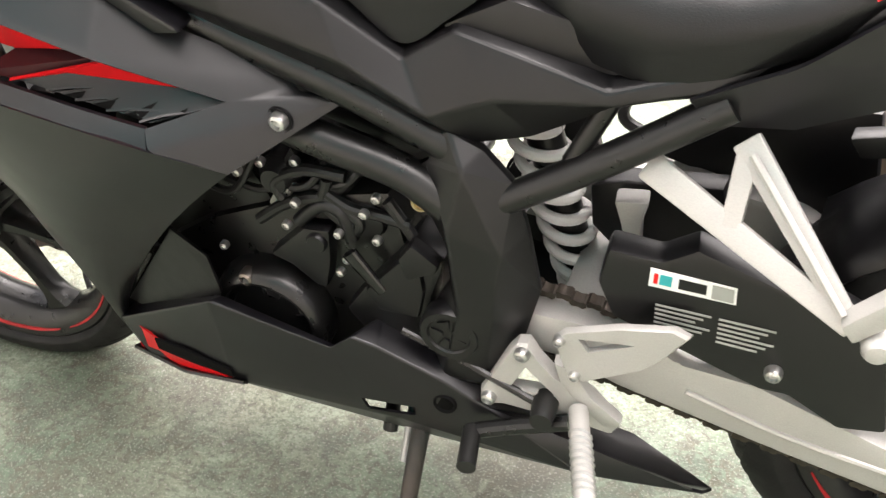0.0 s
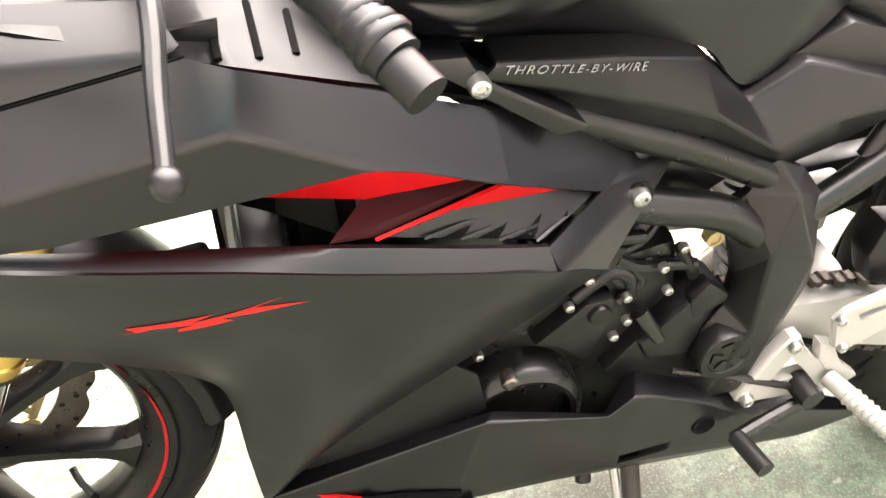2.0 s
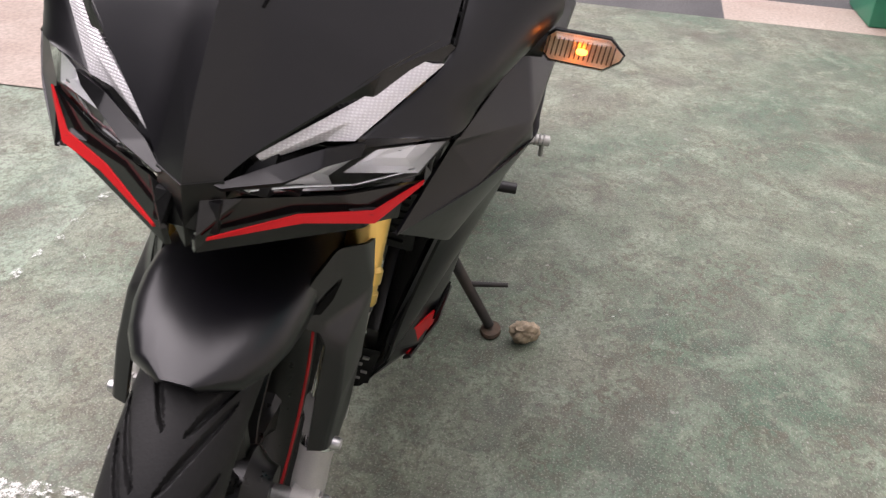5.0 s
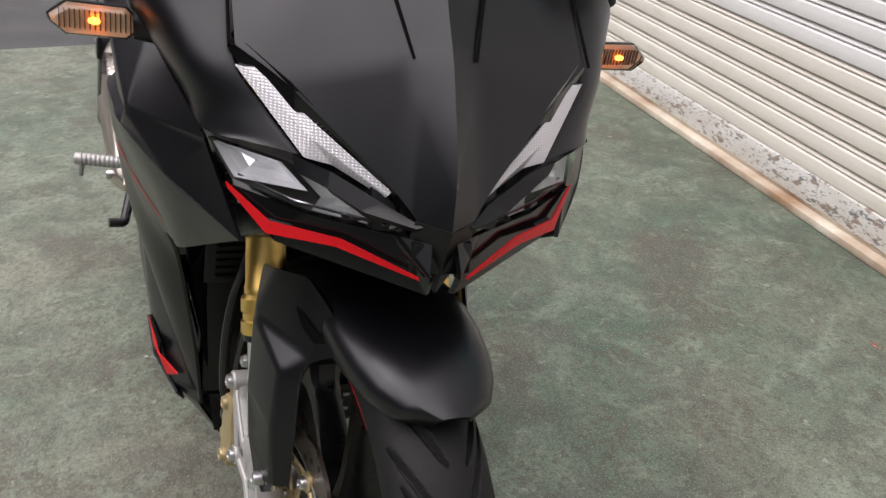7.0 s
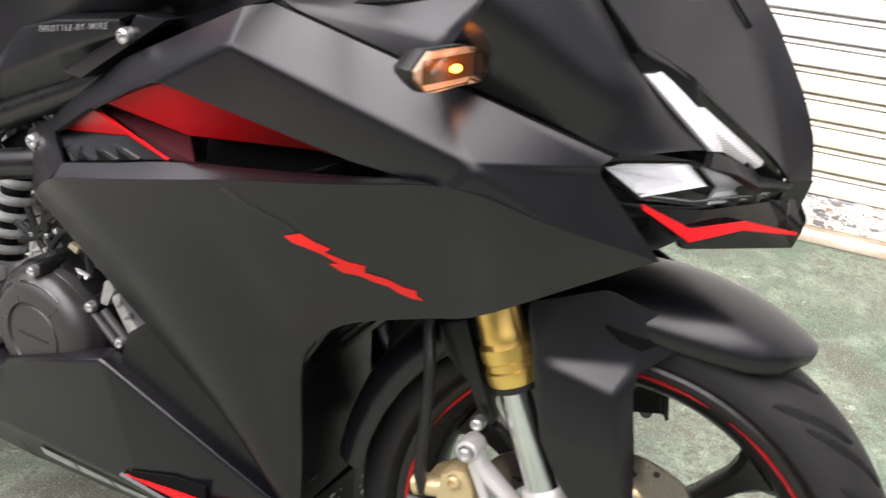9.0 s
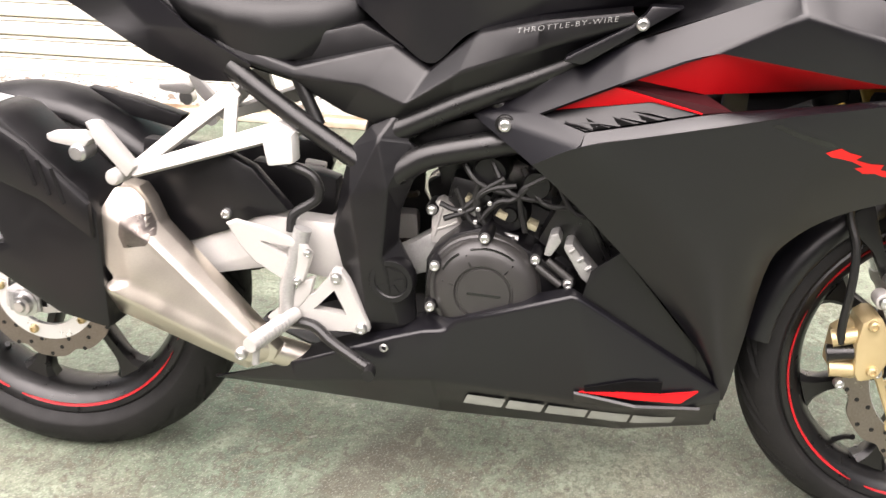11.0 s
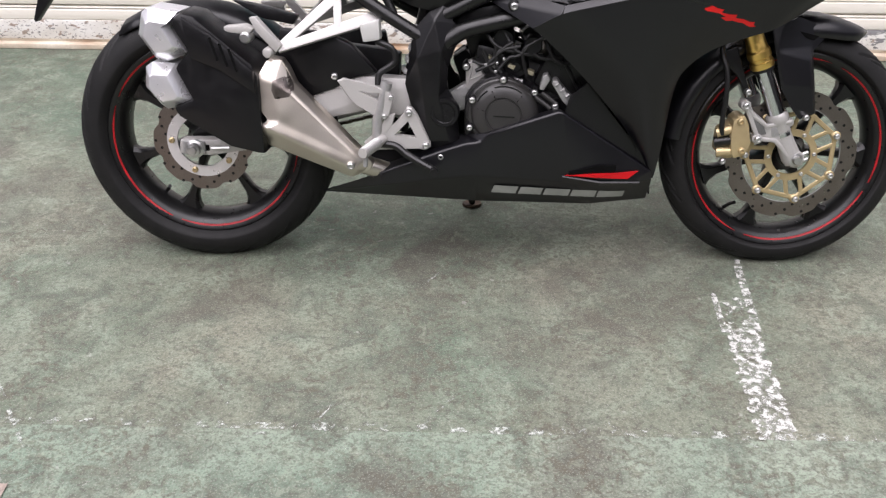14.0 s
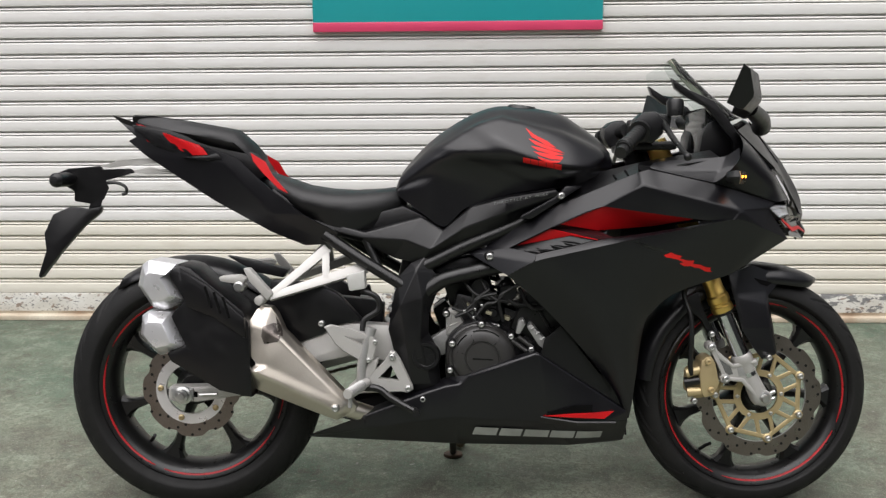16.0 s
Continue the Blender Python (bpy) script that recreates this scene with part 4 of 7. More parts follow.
part("brake_hose", tube([(1.210, -0.085, 0.60), (1.201, -0.095, 0.535), (1.2115, -0.110, 0.490), (1.213, -0.115, 0.440), (1.210, -0.112, 0.380), (1.213, -0.106, 0.350)], 0.006, 10), HOSE, bike, "black rubber brake hose")
part("hose_bracket", prism([(1.207, 0.527), (1.235, 0.540), (1.253, 0.4885), (1.2735, 0.4387), (1.2628, 0.432), (1.242, 0.474), (1.214, 0.500)], -0.070, -0.088, 0.004), PLASTIC, bike)

# front mudguard: arched over the tyre, with side plates that cover the fork
def mudguard():
    rings = []
    for k in range(17):
        a = radians(61 + 111 * (k / 16) ** 1.25)
        narrow = math.sqrt(max(0.0, 1 - (1 - (k + 0.15) / 5) ** 2)) if k < 5 else 1.0
        ring = []
        for j in range(13):
            v = -1 + 2 * j / 12
            w = 0.077 * narrow * math.sin(v * radians(90))
            r = 0.309 - 0.040 * narrow * abs(v) ** 2.6
            ring.append((FRONT.x + r * math.cos(a), w, FRONT.z + r * math.sin(a)))
        rings.append(ring)
    own = loft(rings, closed=False)
    under = [[(FRONT.x + (x - FRONT.x) * 0.985, y * 0.95, FRONT.z + (z - FRONT.z) * 0.985) for x, y, z in ring] for ring in rings]
    own = loft(under, closed=False, bm=own)
    edge = [[p, q] for p, q in zip(rings[0], under[0])]
    own = loft(edge, closed=False, bm=own)
    for j in (0, 12):
        own = loft([[r[j], u[j]] for r, u in zip(rings, under)], closed=False, bm=own)
    bmesh.ops.remove_doubles(own, verts=own.verts, dist=1e-5)
    g = part("front_mudguard", own, PAINT, bike, "matte black front mudguard with vented sides", smooth=60)
    for s in (-1, 1):
        v = {"a": (1.296, 0.108, 0.5805), "b": (1.330, 0.104, 0.592), "c": (1.362, 0.082, 0.600), "d": (1.400, 0.070, 0.585), "e": (1.440, 0.062, 0.566), "f": (1.396, 0.086, 0.535), "g": (1.386, 0.110, 0.515), "h": (1.312, 0.118, 0.535), "i": (1.330, 0.122, 0.460), "j": (1.398, 0.116, 0.455), "k": (1.410, 0.114, 0.399), "l": (1.375, 0.120, 0.388), "m": (1.354, 0.122, 0.414), "n": (1.399, 0.093, 0.512), "o": (1.409, 0.094, 0.455), "p": (1.416, 0.096, 0.400)}
        own = shell(v, ["a b h", "b c f h", "c d f", "d e f", "h f g", "a h i", "h g j i", "i j k m", "k l m", "g n o j", "g f n", "j o p k"], s, 0.004, 0.009)
        cover = part("fork_cover", own, PAINT, g, "matte black fork cover", smooth=50)
        # dark film painted for the shade in the vent opening
        decal("vent", skin(cover), s, [(1.360, 0.572), (1.412, 0.5575), (1.398, 0.5500), (1.380, 0.5560)], GAP_SHADE, g, "", 0.0015)
        bolt(1.389, s * 0.121, 0.392, 0.0075, g)
    return g


mudguard()

# ---- body panels ----
SIDE = {
    "a0": (0.725, 0.127, 0.644), "bolt": (0.761, 0.155, 0.638), "redl": (0.780, 0.153, 0.653), "a1": (0.860, 0.226, 0.6295), "a2": (0.801, 0.197, 0.596),
    "op0": (0.866, 0.213, 0.6445), "op15": (1.032, 0.221, 0.6800), "op2": (1.250, 0.2265, 0.7135), "a4": (1.286, 0.2365, 0.7175), "a5": (1.300, 0.233, 0.735),
    "a9": (1.094, 0.244, 0.793), "a8": (1.088, 0.217, 0.819), "redA": (0.908, 0.206, 0.711), "redpk": (1.005, 0.232, 0.749), "redtip": (1.200, 0.233, 0.719),
    "redB": (1.0015, 0.1913, 0.6935), "tl0": (0.8890, 0.1965, 0.7005), "tl2": (0.9987, 0.2150, 0.6745), "tl3": (0.9410, 0.2030, 0.6840), "tl5": (0.9450, 0.2055, 0.6868),
    "rlow": (1.126, 0.172, 0.7005), "chin": (1.422, 0.150, 0.667), "rg": (1.350, 0.2050, 0.6965), "a7": (1.385, 0.179, 0.749), "a6": (1.371, 0.174, 0.735),
    "s0": (1.111, 0.210, 0.824), "s1": (1.247, 0.210, 0.791), "t0": (0.910, 0.173, 0.746), "t1": (0.739, 0.117, 0.653),
}
FLANK = [  # the broad lower flank, from its rear edge to the chin
    ((0.801, 0.197, 0.596), (0.930, 0.172, 0.465), (1.058, 0.114, 0.289)), ((0.860, 0.226, 0.6295), (0.985, 0.198, 0.485), (1.072, 0.117, 0.248)),
    ((0.930, 0.2325, 0.6465), (1.030, 0.204, 0.500), (1.088, 0.133, 0.348)), ((1.020, 0.2365, 0.6660), (1.075, 0.211, 0.570), (1.102, 0.157, 0.466)),
    ((1.100, 0.2370, 0.6830), (1.122, 0.221, 0.605), (1.124, 0.170, 0.513)), ((1.185, 0.2370, 0.6980), (1.185, 0.221, 0.633), (1.171, 0.183, 0.553)),
    ((1.286, 0.2365, 0.7175), (1.275, 0.215, 0.660), (1.245, 0.183, 0.580)), ((1.350, 0.2055, 0.6965), (1.330, 0.196, 0.650), (1.292, 0.183, 0.596)),
    ((1.388, 0.1775, 0.6815), (1.378, 0.173, 0.662), (1.360, 0.166, 0.634)), ((1.420, 0.150, 0.668), (1.4195, 0.150, 0.6675), (1.419, 0.150, 0.667)),
]
LEDGE = [  # the shelf under the air outlet: inner and outer edge
    ((0.866, 0.213, 0.6445), (0.862, 0.2245, 0.6300)), ((0.930, 0.218, 0.6585), (0.930, 0.2310, 0.6460)), ((1.015, 0.222, 0.6775), (1.020, 0.2350, 0.6655)), ((1.100, 0.2215, 0.6885), (1.100, 0.2355, 0.6825)),
    ((1.185, 0.2240, 0.7015), (1.185, 0.2355, 0.6975)), ((1.250, 0.2265, 0.7135), (1.252, 0.2355, 0.7100)), ((1.284, 0.2355, 0.7175), (1.285, 0.2358, 0.7170)),
]
LEDGE = [(a, tuple((p + q) / 2 + (0.0005 if i == 1 else 0.0) for i, (p, q) in enumerate(zip(a, b))), b) for a, b in LEDGE]
for s in (-1, 1):
    own = shell(SIDE, [
        "a0 t1 redl", "t1 t0 redA redl", "t0 a8 a9 redA", "a9 redpk redA", "a9 a5 redtip redpk", "a5 a4 op2 redtip",
        "a8 s0 s1 a5 a9", "s1 a7 a6 a5",
        "a0 redl op0 a1 bolt", "a0 bolt a2", "bolt a1 a2",
        "a4 a5 rg", "a5 a6 rg", "a6 chin rg",
    ], s, 0.004, 0.007)
    fairing = part("side_fairing", patch(FLANK, s, bm=patch(LEDGE, s, 26, 3, bm=own)), PAINT, bike, "matte black side fairing with red accent and air outlet")
    # red accent panels, a little behind the fairing's edge
    deep = dict(SIDE)
    deep.update({k: (SIDE[k][0] + dx, SIDE[k][1] - d, SIDE[k][2] + dz) for k, d, dx, dz in (("redpk", 0.005, 0.0, 0.0), ("redtip", 0.006, 0.0, -0.001), ("redA", 0.0045, 0.0, 0.0), ("redl", 0.003, 0.0, 0.0))})
    deep["redz"] = (0.778, 0.1500, 0.6505)
    part("red_accent", shell(deep, ["redz tl0 tl3", "tl0 tl5 tl3", "tl5 tl2 tl3"], s, 0.003, 0.0), RED, fairing, "red accent panel", smooth=60)
    part("red_accent", shell(deep, ["redA redpk redB", "redpk rlow redB", "redpk redtip rlow"], s, 0.003, 0.0), RED, fairing, "red accent panel", smooth=60)
    v = dict(SIDE)
    inset = lambda k, d: (SIDE[k][0], SIDE[k][1] - d, SIDE[k][2])
    v.update({"i0": inset("redl", 0.007), "i1": inset("tl3", 0.003), "i2": inset("tl2", 0.005), "i3": inset("op0", 0.010), "i4": inset("tl0", 0.010), "i5": inset("redB", 0.003), "i6": inset("op15", 0.004), "i7": inset("redA", 0.010)})
    louvre = part("louvre_panel", shell(v, ["i0 i1 i3", "i1 i2 i3"], s, 0.003, 0.0), PLASTIC, fairing)
    part("divider", shell(v, ["i4 i7 i5", "i4 i5 i6 i2"], s, 0.003, 0.0), WINE, fairing, "dark tinted divider")
    bed = skin(louvre)
    for (xa, za), (xb, zb) in (((0.826, 0.6535), (0.868, 0.6415)), ((0.852, 0.6600), (0.900, 0.6480)), ((0.884, 0.6660), (0.930, 0.6545)), ((0.914, 0.6710), (0.958, 0.6610))):
        top, low = (bed.find_nearest(Vector((x, s * 0.2, z)))[0] for x, z in ((xa, za), (xb, zb)))
        blade = [top, low, low + Vector((0.006, s * 0.0075, 0.004)), top.lerp(low, 0.5) + Vector((0.004, s * 0.0055, 0.004))]
        # each slot is a dark film for the shade under its fin
        decal("slot", bed, s, [(xa + 0.012, za - 0.0025), (xb + 0.001, zb + 0.0005), (xb - 0.022, zb - 0.0048)], GAP_SHADE, louvre, "", 0.0006)
        part("fin", slab3(blade, 0.0022, 0.0), PLASTIC, louvre, smooth=0)
    part("duct", shell({"a": (1.020, 0.190, 0.664), "b": (1.026, 0.188, 0.706), "c": (1.056, 0.155, 0.718), "d": (1.056, 0.145, 0.653), "e": (1.166, 0.135, 0.698), "f": (1.257, 0.210, 0.718), "g": (1.166, 0.135, 0.728)}, ["a b c d", "d c g e", "e g f"], s, 0.003, 0.0), PLASTIC, fairing)
    flank = skin(fairing)
    if s < 0:
        stroke = [(1.137, 0.642), (1.153, 0.648), (1.163, 0.643), (1.178, 0.639), (1.172, 0.634), (1.19, 0.629), (1.205, 0.628), (1.203, 0.621), (1.221, 0.618), (1.233, 0.612), (1.244, 0.611), (1.243, 0.605), (1.249, 0.601), (1.237, 0.601), (1.229, 0.604), (1.22, 0.61), (1.208, 0.612), (1.198, 0.616), (1.184, 0.616), (1.173, 0.623), (1.182, 0.625), (1.168, 0.632), (1.155, 0.635), (1.144, 0.637)]
        decal("dark_stroke", flank, s, [(1.073, 0.671), (1.083, 0.673), (1.105, 0.664), (1.141, 0.655), (1.151, 0.647), (1.139, 0.648), (1.105, 0.658)], GLOSS, fairing, "dark stroke of the decal", 0.0005)
    else:
        stroke = [(1.066, 0.655), (1.086, 0.647), (1.048, 0.645), (1.083, 0.641), (1.108, 0.640), (1.099, 0.636), (1.136, 0.628), (1.135, 0.632), (1.124, 0.636), (1.151, 0.634), (1.179, 0.625), (1.161, 0.630), (1.169, 0.636), (1.139, 0.641), (1.112, 0.646), (1.128, 0.638), (1.090, 0.647)]
    decal("decal_stroke", flank, s, stroke, RED_MARK, fairing, "red slashed decal stroke", 0.0006)
    bolt(0.761, s * 0.158, 0.635, 0.0092, fairing)
    part("bolt_cup", lathe([(0.0092, s * 0.155), (0.0130, s * 0.1575), (0.0135, s * 0.1545), (0.0092, s * 0.152)], (0.761, 0, 0.635), seg=24, closed=True), PLASTIC, fairing)
    part("edge_panel", shell({"a": (0.918, 0.158, 0.474), "b": (1.056, 0.110, 0.292), "c": (1.000, 0.128, 0.300), "d": (0.868, 0.164, 0.400), "e": (0.880, 0.158, 0.445)}, ["a b c d e"], s, 0.004, 0.003), PLASTIC, fairing)
    # inner edge strip below the flank, and the inner baffle round the wheel
    part("edge_trim", shell({"a": (0.995, 0.140, 0.423), "b": (1.051, 0.119, 0.350), "c": (1.064, 0.111, 0.288), "d": (1.046, 0.100, 0.288), "e": (0.965, 0.123, 0.408)}, ["a b e", "b c d e"], s, 0.006, 0.003), GLOSS, fairing)
    part("baffle", shell({"a": (1.156, 0.170, 0.560), "b": (1.091, 0.145, 0.468), "c": (1.076, 0.120, 0.348), "d": (1.061, 0.105, 0.248), "e": (1.035, 0.084, 0.248), "f": (1.058, 0.112, 0.398), "g": (1.074, 0.124, 0.500), "h": (1.106, 0.100, 0.598), "i": (1.247, 0.145, 0.608)}, ["a b g h", "b c f g", "c d e f", "a h i"], s, 0.004, 0.004), PLASTIC, fairing)

# belly pan
BELLY = {
    "t0": (0.317, 0.120, 0.205), "t1": (0.450, 0.155, 0.260), "t2": (0.603, 0.163, 0.320), "t3": (0.650, 0.165, 0.336), "t35": (0.684, 0.168, 0.342), "t4": (0.863, 0.184, 0.418), "t5": (1.064, 0.127, 0.270),
    "t1i": (0.450, 0.115, 0.266), "t2i": (0.603, 0.125, 0.328), "t3i": (0.645, 0.127, 0.341), "t4i": (0.855, 0.155, 0.418), "t5i": (1.058, 0.105, 0.278),
    "m0": (0.452, 0.153, 0.228), "m1": (0.663, 0.163, 0.260), "m2": (0.885, 0.161, 0.250), "m3": (1.005, 0.155, 0.244), "m4": (1.070, 0.117, 0.244),
    "b0": (0.320, 0.105, 0.193), "b1": (0.663, 0.117, 0.184), "b2": (0.935, 0.111, 0.182), "b3": (1.062, 0.083, 0.188), "c1": (0.663, 0.000, 0.174), "c2": (0.935, 0.000, 0.170), "tip": (1.058, 0.000, 0.156), "c0": (0.402, 0.042, 0.183),
    "h1": (0.711, 0.1695, 0.289), "h2": (0.643, 0.1645, 0.288), "h3": (0.643, 0.1635, 0.272), "h4": (0.702, 0.1635, 0.264),
}
LEFT_TOP = {"t4": (0.876, 0.182, 0.402), "td": (0.737, 0.172, 0.363), "t35": (0.712, 0.170, 0.384), "t3": (0.683, 0.168, 0.375), "t2": (0.617, 0.164, 0.344), "t1": (0.555, 0.157, 0.302), "t3i": (0.690, 0.127, 0.381), "t2i": (0.615, 0.125, 0.350), "t4i": (0.864, 0.169, 0.402), "tdi": (0.735, 0.160, 0.354)}
for s in (-1, 1):
    BELLY["td"] = (0.700, 0.170, 0.357)
    BELLY.update(LEFT_TOP if s > 0 else {})
    flank_faces = ["t1 t2 t3 t35 m1 m0", "t35 td t4 m2 m1"] if s < 0 else ["td t4 m2 h1", "h1 m2 m1 h4", "t1 t2 t3 t35 td h1 h2", "t1 h2 h3 m0", "h4 m1 m0 h3"]
    own = shell(BELLY, ["t0 t1 m0", *flank_faces, "t4 t5 m3 m2", "t5 m4 m3", "t1 t1i t2i t2", "t2 t2i t3i t3", "t4 t4i t5i t5", "t3 t3i t35", *(["t35 t3i t4i t4 td"] if s < 0 else ["t35 t3i tdi td", "td tdi t4i t4"]), "t0 m0 b0", "m0 m1 b1 b0", "m1 m2 b2 b1", "m2 m3 m4 b3 b2", "b2 b3 tip c2", "b0 b1 c1 c0"], s, 0.004, 0.005)
    pan = part("belly_pan", own, PAINT, bike, "matte black belly pan with red wing blade")
    if s > 0:
        blade = {"a": (1.034, 0.136, 0.279), "b": (0.985, 0.1615, 0.290), "c": (0.982, 0.1615, 0.274), "d": (0.939, 0.1640, 0.2665), "e": (0.885, 0.1645, 0.2545), "f": (0.960, 0.1595, 0.248), "g": (1.034, 0.140, 0.242)}
    else:
        blade = {"a": (1.036, 0.146, 0.274), "b": (0.985, 0.1660, 0.2745), "c": (0.975, 0.1670, 0.2735), "d": (0.930, 0.1675, 0.2720), "e": (0.872, 0.1680, 0.2670), "f": (0.945, 0.1675, 0.2630), "g": (1.012, 0.156, 0.2585)}
    part("wing_blade", shell(blade, ["a b c g", "c d f g", "d e f"], s, 0.003, 0.0), RED, pan, "red wing blade")
    dz = 0.0 if s > 0 else 0.004
    part("blade_lip", shell({"e": (0.865, 0.1695, 0.2560 + 2 * dz), "f": (0.950, 0.1680, 0.2470 + dz), "g": (1.040, 0.1465, 0.2420 + dz), "h": (1.040, 0.136, 0.2360), "i": (0.950, 0.155, 0.2410), "j": (0.865, 0.160, 0.2470)}, ["e f i j", "f g h i"], s, 0.004, 0.002), PAINT, pan)
    # near-black sheet laid on for the shade inside the scoop
    part("scoop", slab3([(0.985, s * 0.1640, 0.292), (0.984, s * 0.1630, 0.2745), (0.939, s * 0.1655, 0.2675), (0.880, s * 0.1660, 0.2605), (0.880, s * 0.168, 0.274), (0.945, s * 0.168, 0.292)], 0.003, 0.0), GAP_SHADE, pan, smooth=0)
    if s > 0:
        part("bolt_recess", lathe([(0.0, 0.1625), (0.010, 0.1625), (0.0125, 0.1655), (0.0135, 0.164), (0.0135, 0.150), (0.0, 0.150)], (0.608, 0, 0.304), seg=24), GAP_SHADE, pan)
    if s < 0:
        bolt(0.592, s * 0.158, 0.302, 0.0075, pan)
    # maker's lettering on the lower flank, as plain bars
    if s < 0:
        sheet_skin = skin(pan)
        for u0, u1 in ((0.0, 0.185), (0.205, 0.375), (0.395, 0.585), (0.600, 0.785), (0.800, 1.0)):
            shape = [(0.712 + 0.298 * u0, 0.2335 - 0.013 * u0), (0.712 + 0.298 * u1, 0.2335 - 0.013 * u1), (0.703 + 0.303 * u1, 0.2115 - 0.011 * u1), (0.703 + 0.303 * u0, 0.2115 - 0.011 * u0)]
            decal("letter_bar", sheet_skin, s, shape, GREY_MARK, pan, "grey lettering bar", 0.0012)

for s in (-1, 1):
    part("inner_panel", prism([(0.900, 0.480), (0.985, 0.430), (1.075, 0.300), (1.045, 0.240), (0.84, 0.20), (0.80, 0.42)], s * 0.080, s * 0.098, 0.002), PLASTIC, bike)
# radiator and its lower grille
rad = part("radiator", box(1.045, 1.080, -0.125, 0.125, 0.435, 0.60, 0.006), PLASTIC, bike, "black radiator behind the front wheel")
part("inner_shroud", prism([(1.000, 0.262), (1.072, 0.268), (1.072, 0.436), (1.020, 0.436)], -0.118, 0.028, 0.004), PLASTIC, rad)
for k in range(14):
    z = 0.446 + 0.0105 * k
    part("cooling_fin", box(1.079, 1.083, -0.110, 0.110, z, z + 0.003), SATIN, rad, smooth=0)
grille = part("lower_grille", shell({"a": (1.066, 0.105, 0.260), "b": (1.070, 0.095, 0.203), "c": (1.070, 0.000, 0.183), "d": (1.072, 0.000, 0.260)}, ["a b c d"], -1, 0.004, 0.0, bm=shell({"a": (1.066, 0.105, 0.260), "b": (1.070, 0.095, 0.203), "c": (1.070, 0.000, 0.183), "d": (1.072, 0.000, 0.260)}, ["a b c d"], 1, 0.004, 0.0)), PLASTIC, bike, "black lower grille")
for i in range(9):
    for j in range(4):
        y, z = -0.072 + 0.018 * i + (0.009 if j % 2 else 0), 0.206 + 0.012 * j
        part("grille_slot", box(1.0665, 1.0700, y, y + 0.010, z, z + 0.0045, 0.001), ALLOY, grille, smooth=0)

# nose cowl
COWL = [  # from beside the screen down to the lamp: upper seam, belly, lower seam
    ((1.306, 0.155, 0.901), (1.299, 0.2275, 0.852), (1.252, 0.2085, 0.7930)), ((1.337, 0.157, 0.870), (1.334, 0.207, 0.828), (1.300, 0.198, 0.779)),
    ((1.385, 0.160, 0.810), (1.370, 0.187, 0.792), (1.345, 0.187, 0.765)), ((1.408, 0.136, 0.776), (1.400, 0.160, 0.766), (1.3865, 0.1775, 0.7510)),
    ((1.432, 0.112, 0.749), (1.425, 0.128, 0.751), (1.415, 0.150, 0.752)),
]
NOSE = {
    "c0": (1.359, 0.000, 0.932), "c1": (1.398, 0.000, 0.897), "c2": (1.448, 0.000, 0.836), "c3": (1.494, 0.000, 0.760), "c4": (1.502, 0.000, 0.710),
    "e1": (1.359, 0.048, 0.923), "e2": (1.432, 0.025, 0.831), "g1": (1.306, 0.152, 0.902), "g2": (1.385, 0.110, 0.860), "h1": (1.388, 0.155, 0.821), "h2": (1.412, 0.123, 0.804), "h3": (1.476, 0.036, 0.733), "h4": (1.488, 0.023, 0.714),
}
for s in (-1, 1):
    own = shell(NOSE, ["c0 c1 e1", "c1 c2 e2 e1", "c2 c3 e2", "c3 c4 h4 h3 e2", "e1 e2 h2 h1 g1", "e2 h3 h2"], s, 0.004, 0.012, 4)
    part("nose_cowl", own, PAINT, bike, "matte black nose cowl", smooth=50)
    v = {"k2": (1.296, 0.220, 0.866), "k3": (1.298, 0.226, 0.830), "k9": (1.257, 0.205, 0.818), "s0": (1.111, 0.2085, 0.8265), "s1": (1.249, 0.2090, 0.7935), "u0": (1.126, 0.170, 0.840), "u1": (1.277, 0.177, 0.848)}
    own = shell(v, ["k3 k9 s1", "k9 s0 s1", "k9 u1 u0 s0", "k3 k2 u1 k9"], s, 0.004, 0.006)
    part("side_cowl", patch(COWL, s, 26, 12, bm=own), PAINT, bike, "matte black side cowl", smooth=42)
    # light strip under the cowl edge, dark surround, headlamp and beak
    part("light_surround", shell({"a": (1.381, 0.160, 0.818), "b": (1.390, 0.147, 0.823), "c": (1.417, 0.116, 0.802), "d": (1.471, 0.037, 0.733), "e": (1.484, 0.025, 0.712), "f": (1.458, 0.036, 0.714), "g": (1.430, 0.107, 0.738)}, ["a b c g", "c d f g", "d e f"], s, 0.010, 0.002), GLOSS, bike)
    part("daytime_light", shell({"a": (1.391, 0.155, 0.806), "b": (1.398, 0.141, 0.807), "c": (1.429, 0.099, 0.775), "d": (1.466, 0.040, 0.732), "e": (1.459, 0.043, 0.724), "f": (1.441, 0.084, 0.744), "g": (1.437, 0.106, 0.748), "m": (1.4345, 0.101, 0.763), "n": (1.465, 0.043, 0.728), "o": (1.396, 0.149, 0.806)}, ["o b c m", "c d n m", "a o m g", "m n e f", "m f g"], s, 0.004, 0.0010), DRL, bike, "clear prismatic daytime light strip")
    part("brow", shell({"a": (1.440, 0.116, 0.750), "b": (1.448, 0.086, 0.741), "c": (1.466, 0.044, 0.721), "d": (1.491, 0.020, 0.713), "e": (1.489, 0.025, 0.7105), "f": (1.469, 0.064, 0.7165), "g": (1.456, 0.088, 0.7290), "h": (1.439, 0.113, 0.7370)}, ["a b g h", "b c f g", "c d e f"], s, 0.006, 0.002), PLASTIC, bike, "black brow over the headlamp")
